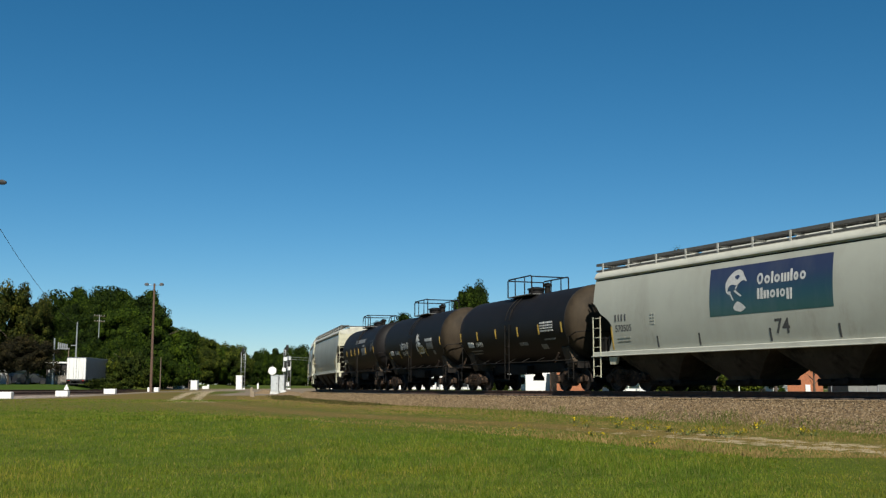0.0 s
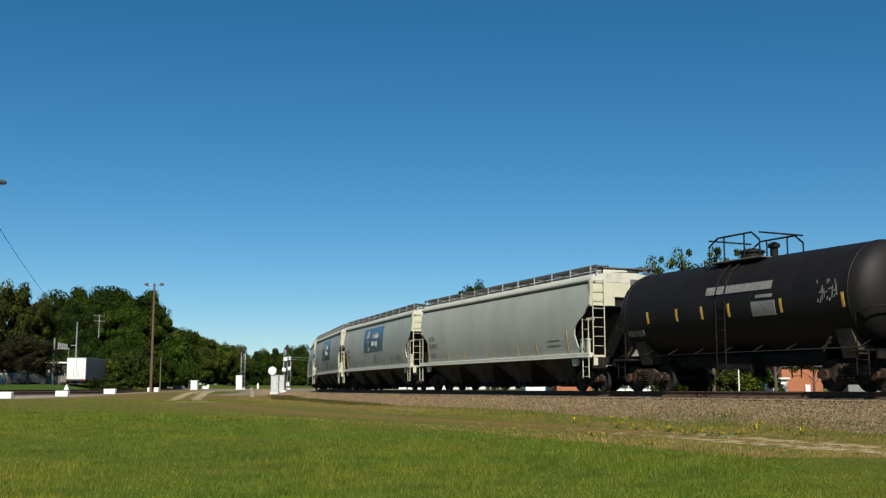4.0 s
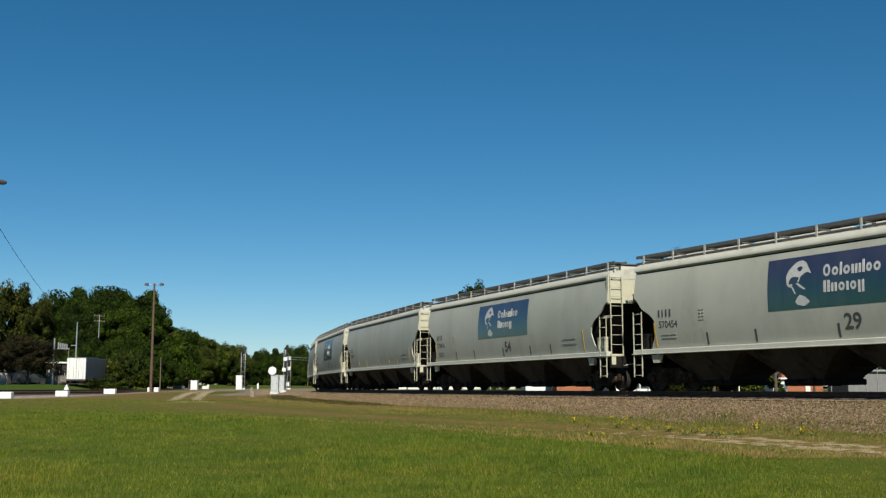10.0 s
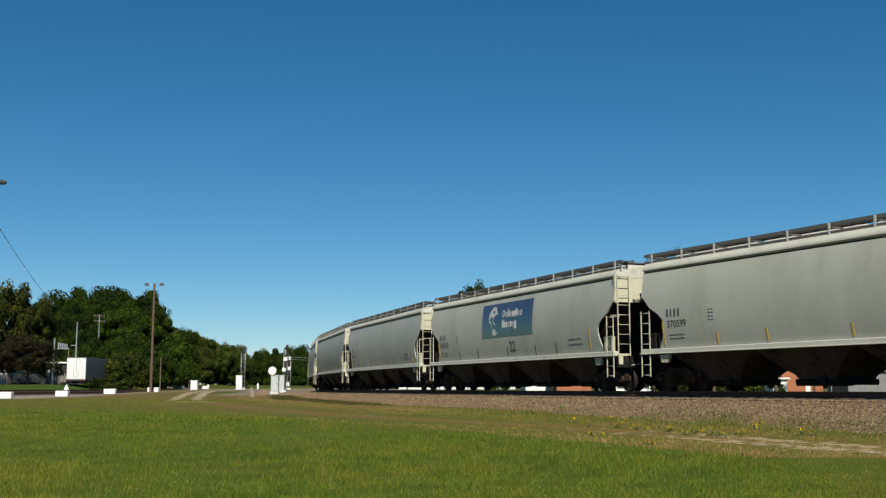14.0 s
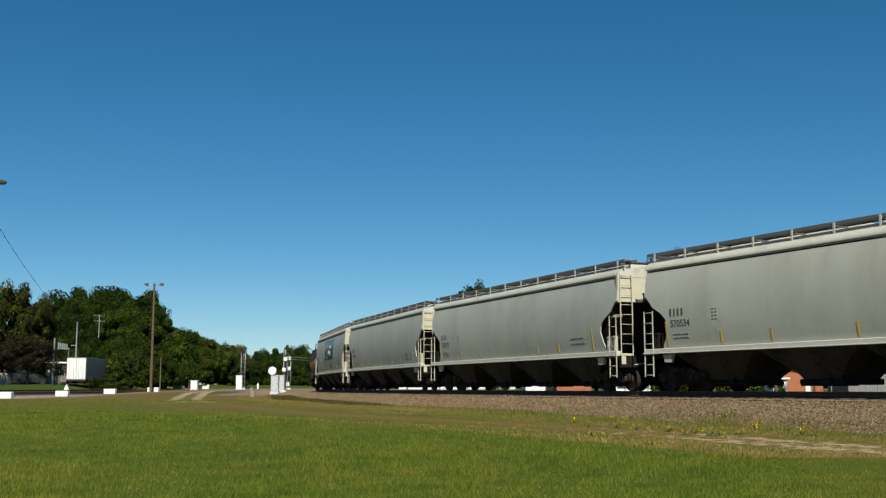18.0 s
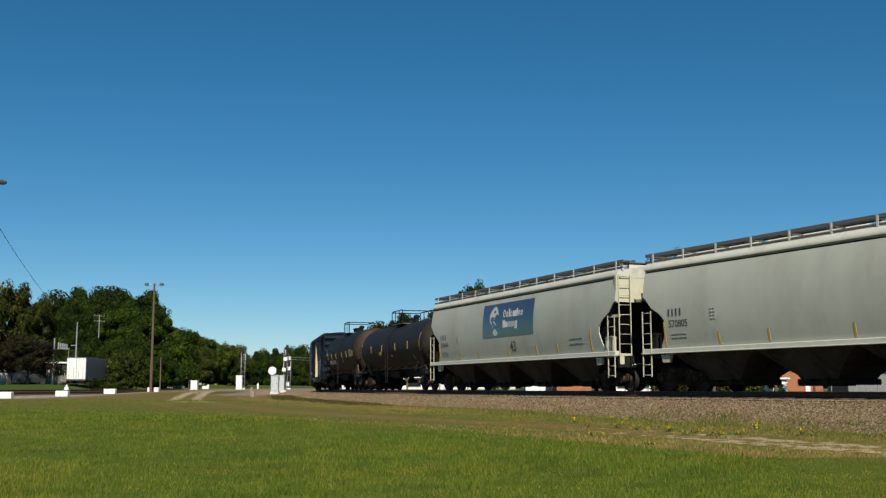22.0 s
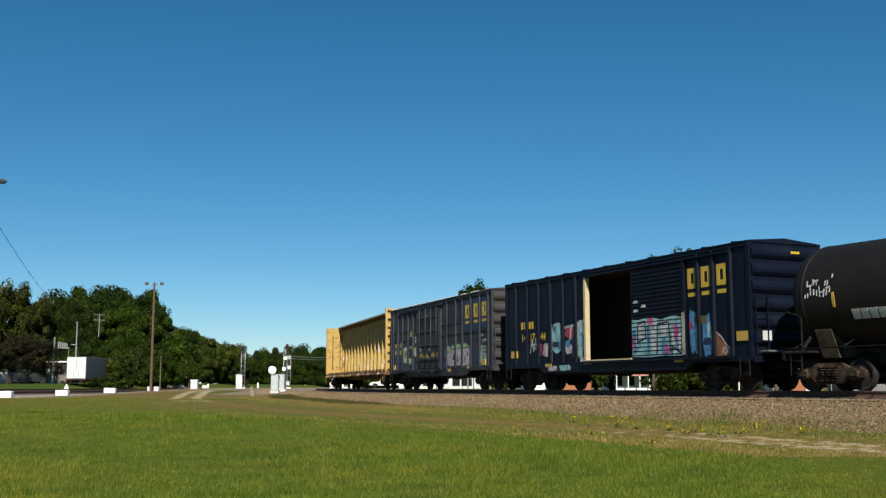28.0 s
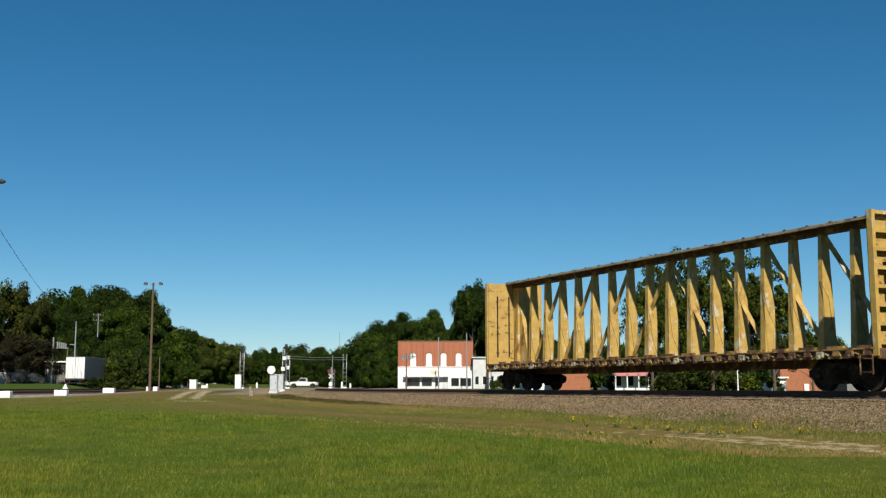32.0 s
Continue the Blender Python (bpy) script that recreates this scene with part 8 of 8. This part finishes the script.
def motor_car(name, label, paint, m, pickup=False, category="car"):
    """A car whose nose points along +x; side profile drawn in (x, z)."""
    v = thing(name, label, category, "", m)
    if pickup:
        low = [(-2.65, 0.52), (-2.65, 1.02), (-0.75, 1.04), (-0.70, 1.10), (0.95, 1.12), (2.35, 1.02), (2.6, 0.88), (2.65, 0.50), (2.2, 0.40), (2.12, 0.62), (1.85, 0.80), (1.5, 0.80), (1.24, 0.62), (1.15, 0.40), (-1.2, 0.40), (-1.28, 0.62), (-1.55, 0.80), (-1.9, 0.80), (-2.15, 0.62), (-2.22, 0.42)]
        cab = [(-0.72, 1.06), (-0.62, 1.68), (-0.45, 1.76), (0.45, 1.75), (1.05, 1.10)]
        glass = [(0.42, 1.70), (0.98, 1.13), (-0.58, 1.12), (-0.52, 1.68)]
        xs, half = (1.68, -1.72), 0.76
    else:
        low = [(-2.2, 0.45), (-2.25, 0.85), (-1.9, 1.0), (1.0, 0.98), (2.0, 0.82), (2.2, 0.6), (2.15, 0.38), (1.8, 0.34), (1.7, 0.55), (1.45, 0.7), (1.2, 0.68), (0.98, 0.5), (0.9, 0.32), (-0.9, 0.32), (-0.98, 0.5), (-1.2, 0.68), (-1.5, 0.7), (-1.7, 0.5), (-1.78, 0.36)]
        cab = [(-1.95, 0.96), (-1.5, 1.5), (-1.2, 1.58), (0.2, 1.56), (1.05, 0.95)]
        glass = [(0.18, 1.5), (0.9, 0.99), (-1.75, 1.0), (-1.4, 1.5)]
        xs, half = (1.35, -1.35), 0.74
    part("body", Build().plate(low, "y", -0.88, 0.88), paint, v)
    part("cab", Build().loft([[(x, y * (0.82 if z > 1.3 else 0.86) / 0.86, z) for x, z in cab] for y in (-0.84, 0.84)]), paint, v)
    for y in (-1, 1):
        part("side_window", Build().plate(glass, "y", y * 0.845, y * 0.80), GLASS, v)
        part("mirror", Build().bevel_box(0.72, 0.85, y * 0.9 if y > 0 else -1.08, y * 1.08 if y > 0 else -0.9, 1.12, 1.3, 0.02), paint, v)
    nose = max(p[0] for p in low)
    tail = min(p[0] for p in low)
    part("windscreen", Build().add([(cab[3][0] + 0.05, -0.72, cab[3][1] - 0.05), (cab[3][0] + 0.05, 0.72, cab[3][1] - 0.05), (cab[4][0] + 0.01, 0.76, cab[4][1] + 0.04), (cab[4][0] + 0.01, -0.76, cab[4][1] + 0.04)], [(0, 1, 2, 3)]), GLASS, v)
    part("grille", Build().bevel_box(nose - 0.02, nose + 0.02, -0.55, 0.55, 0.62, 0.84, 0.01), BLACK, v)
    part("bumper", Build().bevel_box(nose - 0.08, nose + 0.08, -0.86, 0.86, 0.42, 0.58, 0.03), GREYSTEEL, v)
    part("bumper", Build().bevel_box(tail - 0.08, tail + 0.06, -0.86, 0.86, 0.42, 0.56, 0.03), GREYSTEEL, v)
    for y in (-0.7, 0.7):
        part("headlight", Build().bevel_box(nose - 0.03, nose + 0.03, y - 0.13, y + 0.13, 0.66, 0.82, 0.02), HEADL, v)
        part("taillight", Build().bevel_box(tail - 0.02, tail + 0.04, y - 0.1, y + 0.1, 0.7, 0.95, 0.01), TAIL, v)
    if pickup:
        part("cargo_bed", Build().box(-2.55, -0.8, -0.74, 0.74, 1.035, 1.045), BLACK, v)
        part("door_line", Build().box(-0.55, -0.53, -0.885, -0.87, 0.5, 1.08).box(0.92, 0.94, -0.885, -0.87, 0.5, 1.08), BLACK, v)
    return v, list(wheels_on(v, xs, half))


pickup, pickup_wheels = motor_car("pickup_truck", "white pickup truck driving over the crossing", CARWHITE, pose(0, 194, 1.52, 0, 0, 180), True, "pickup truck")


def drive(t):
    """Where the pickup is along its road."""
    return -0.111 * 194 - 3.55 * (t - 31.0) + (0.035 * (31.0 - t) ** 2 if t < 31 else 0)


TRUCK_ROWS = [pickup, [(t, pose(drive(t), 194, 1.52, 0, 0, 180)) for t in (0.0, 4, 8, 12, 16, 20, 23, 25, 26, 27, 28, 29, 30, 31, 32)]]
motor_car("parked_car", "dark parked car under the trees", CARDARK, pose(-0.3815 * 150, 150, 2.02, 0, 0, 5))
motor_car("parked_car", "dark parked car under the trees", CARDARK, pose(-0.3952 * 152, 152, 2.02, 0, 0, 172))
motor_car("parked_car", "red parked car under the trees", CARRED, pose(-0.4069 * 156, 156, 2.02, 0, 0, 80))
motor_car("parked_car", "white parked car past the hedge", CARWHITE, pose(0.2922 * 112, 112, 0.95, 0, 0, 75))

trailer = thing("semi_trailer", "semi-trailer with white rear doors parked beside trees", "trailer", m=pose(-0.3430 * 142, 142, 1.6, 0, 0, 91))
# its rear doors look towards the field
part("box", Build().bevel_box(0.0, 14.5, -1.28, 1.28, 1.05, 4.02, 0.04), shade("trailer_grey", (0.10, 0.115, 0.13), 0.5, spec=0.4, grain=1.5, vary=0.08), trailer, "dull grey trailer box")
for y in (-0.63, 0.63):
    d = part("rear_door", Build().bevel_box(-0.04, 0.0, y - 0.6, y + 0.6, 1.15, 3.92, 0.01), CARWHITE, trailer)
    for q in (-0.3, 0.3):
        part("lock_rod", Build().tube([(-0.06, y + q, 1.15), (-0.06, y + q, 3.9)], 0.02, 6), GREYSTEEL, d)
for k in range(18):
    part("side_post", Build().box(0.5 + 0.8 * k, 0.56 + 0.8 * k, -1.285, -1.27, 1.15, 3.9), trailer.children[0].data.materials[0], trailer)
part("rear_frame", Build().box(-0.05, 0.12, -1.3, 1.3, 0.9, 1.1).box(-0.05, 0.05, -1.0, 1.0, 0.5, 0.6).box(-0.05, 0.05, -0.75, -0.65, 0.5, 1.0).box(-0.05, 0.05, 0.65, 0.75, 0.5, 1.0), BLACK, trailer)
list(wheels_on(trailer, (1.6, 2.9), 1.0, 0.5, 0.5))
for y in (-0.8, 0.8):
    part("landing_leg", Build().box(11.4, 11.6, y - 0.08, y + 0.08, 0.0, 1.05), BLACK, trailer)
part("rear_light", Build().box(-0.06, -0.04, -1.1, -0.8, 0.93, 1.03), TAIL, trailer)
part("rear_light", Build().box(-0.06, -0.04, 0.8, 1.1, 0.93, 1.03), TAIL, trailer)

# ---- goldenrod by the lane ----
STEM = shade("weed_stem", (0.068, 0.0884, 0.0204), 0.8)
BLOOM = foliage("goldenrod_bloom", (0.19, 0.145, 0.0075), (0.27, 0.205, 0.011), (0.35, 0.265, 0.02))


def goldenrod(x, y, h, seed):
    rnd = random.Random(seed)
    g = thing("goldenrod", "weed clump with yellow flower heads", "wildflower", "flowering weeds by the lane", pose(x, y, float(land(x, y)) - 0.02))
    rng = np.random.default_rng(seed)
    for k in range(4):
        a, o = rnd.random() * 6.28, rnd.uniform(0.02, 0.16)
        tip = Vector((math.cos(a) * o * 2, math.sin(a) * o * 2, h * rnd.uniform(0.45, 0.95)))
        part("stem", Build().tube([(math.cos(a) * o * 0.4, math.sin(a) * o * 0.4, 0), tip * 0.6, tip], 0.007, 4), STEM, g)
        n = 16
        p = np.array(tip) + rng.normal(size=(n, 3)) * np.array([0.05, 0.05, 0.03])
        up = rng.normal(size=(n, 3)) * 0.013
        part("flower_head", leaf_mesh("flower_head", p, up, np.cross(up, rng.normal(size=(n, 3))) * 0.5), BLOOM, g)
    n = 14
    a = rng.random(n) * 6.28
    base = np.stack([np.cos(a) * 0.06, np.sin(a) * 0.06, rng.random(n) * h * 0.3], -1)
    tip = np.stack([np.cos(a) * 0.10, np.sin(a) * 0.10, 0.04 + 0.08 * rng.random(n)], -1)
    part("leaves", leaf_mesh("leaves", base, tip, np.stack([-np.sin(a), np.cos(a), 0 * a], -1) * 0.010), STEM, g)


for i, (x, y, h) in enumerate([(4.0, 30.2, 0.2), (5.19, 31.7, 0.3), (4.83, 29.9, 0.24), (5.26, 28.9, 0.17), (5.9, 29.9, 0.17), (5.89, 28.0, 0.2), (6.38, 27.5, 0.2), (6.52, 26.4, 0.24), (6.66, 26.0, 0.28), (8.28, 28.7, 0.26),
                               (8.79, 29.6, 0.2), (8.63, 26.0, 0.28), (9.01, 26.2, 0.17), (4.55, 23.4, 0.14), (6.01, 26.6, 0.17), (4.03, 33.2, 0.2), (6.84, 25.8, 0.17), (7.27, 26.8, 0.15), (3.71, 26.6, 0.12), (2.03, 28.4, 0.14)]):
    goldenrod(x, y, h, 40 + i)


def motions():
    """The train rolls along the curved line; its wheels turn as it goes; a pickup crosses behind."""
    for car, place, centres in TRAIN:
        rows = []
        for k in range(65):
            t = k * 0.5
            s = place + travelled(t)
            (xa, ya, _), (xb, yb, _) = on_line(s - centres / 2), on_line(s + centres / 2)
            rows.append((t, pose((xa + xb) / 2, (ya + yb) / 2, RAIL_Z, 0, 0, math.degrees(math.atan2(yb - ya, xb - xa)))))
        walk(car, rows)
    for k, (ws, dx) in enumerate(WHEELS):
        start = (k * 37) % 90
        walk(ws, [(i / 15, pose(dx, 0, 0.46) @ Matrix.Rotation(radians(start) + (travelled(i / 15) - travelled(0)) / 0.468, 4, "Y")) for i in range(481)])
    if TRUCK_ROWS:
        walk(TRUCK_ROWS[0], TRUCK_ROWS[1])


motions()
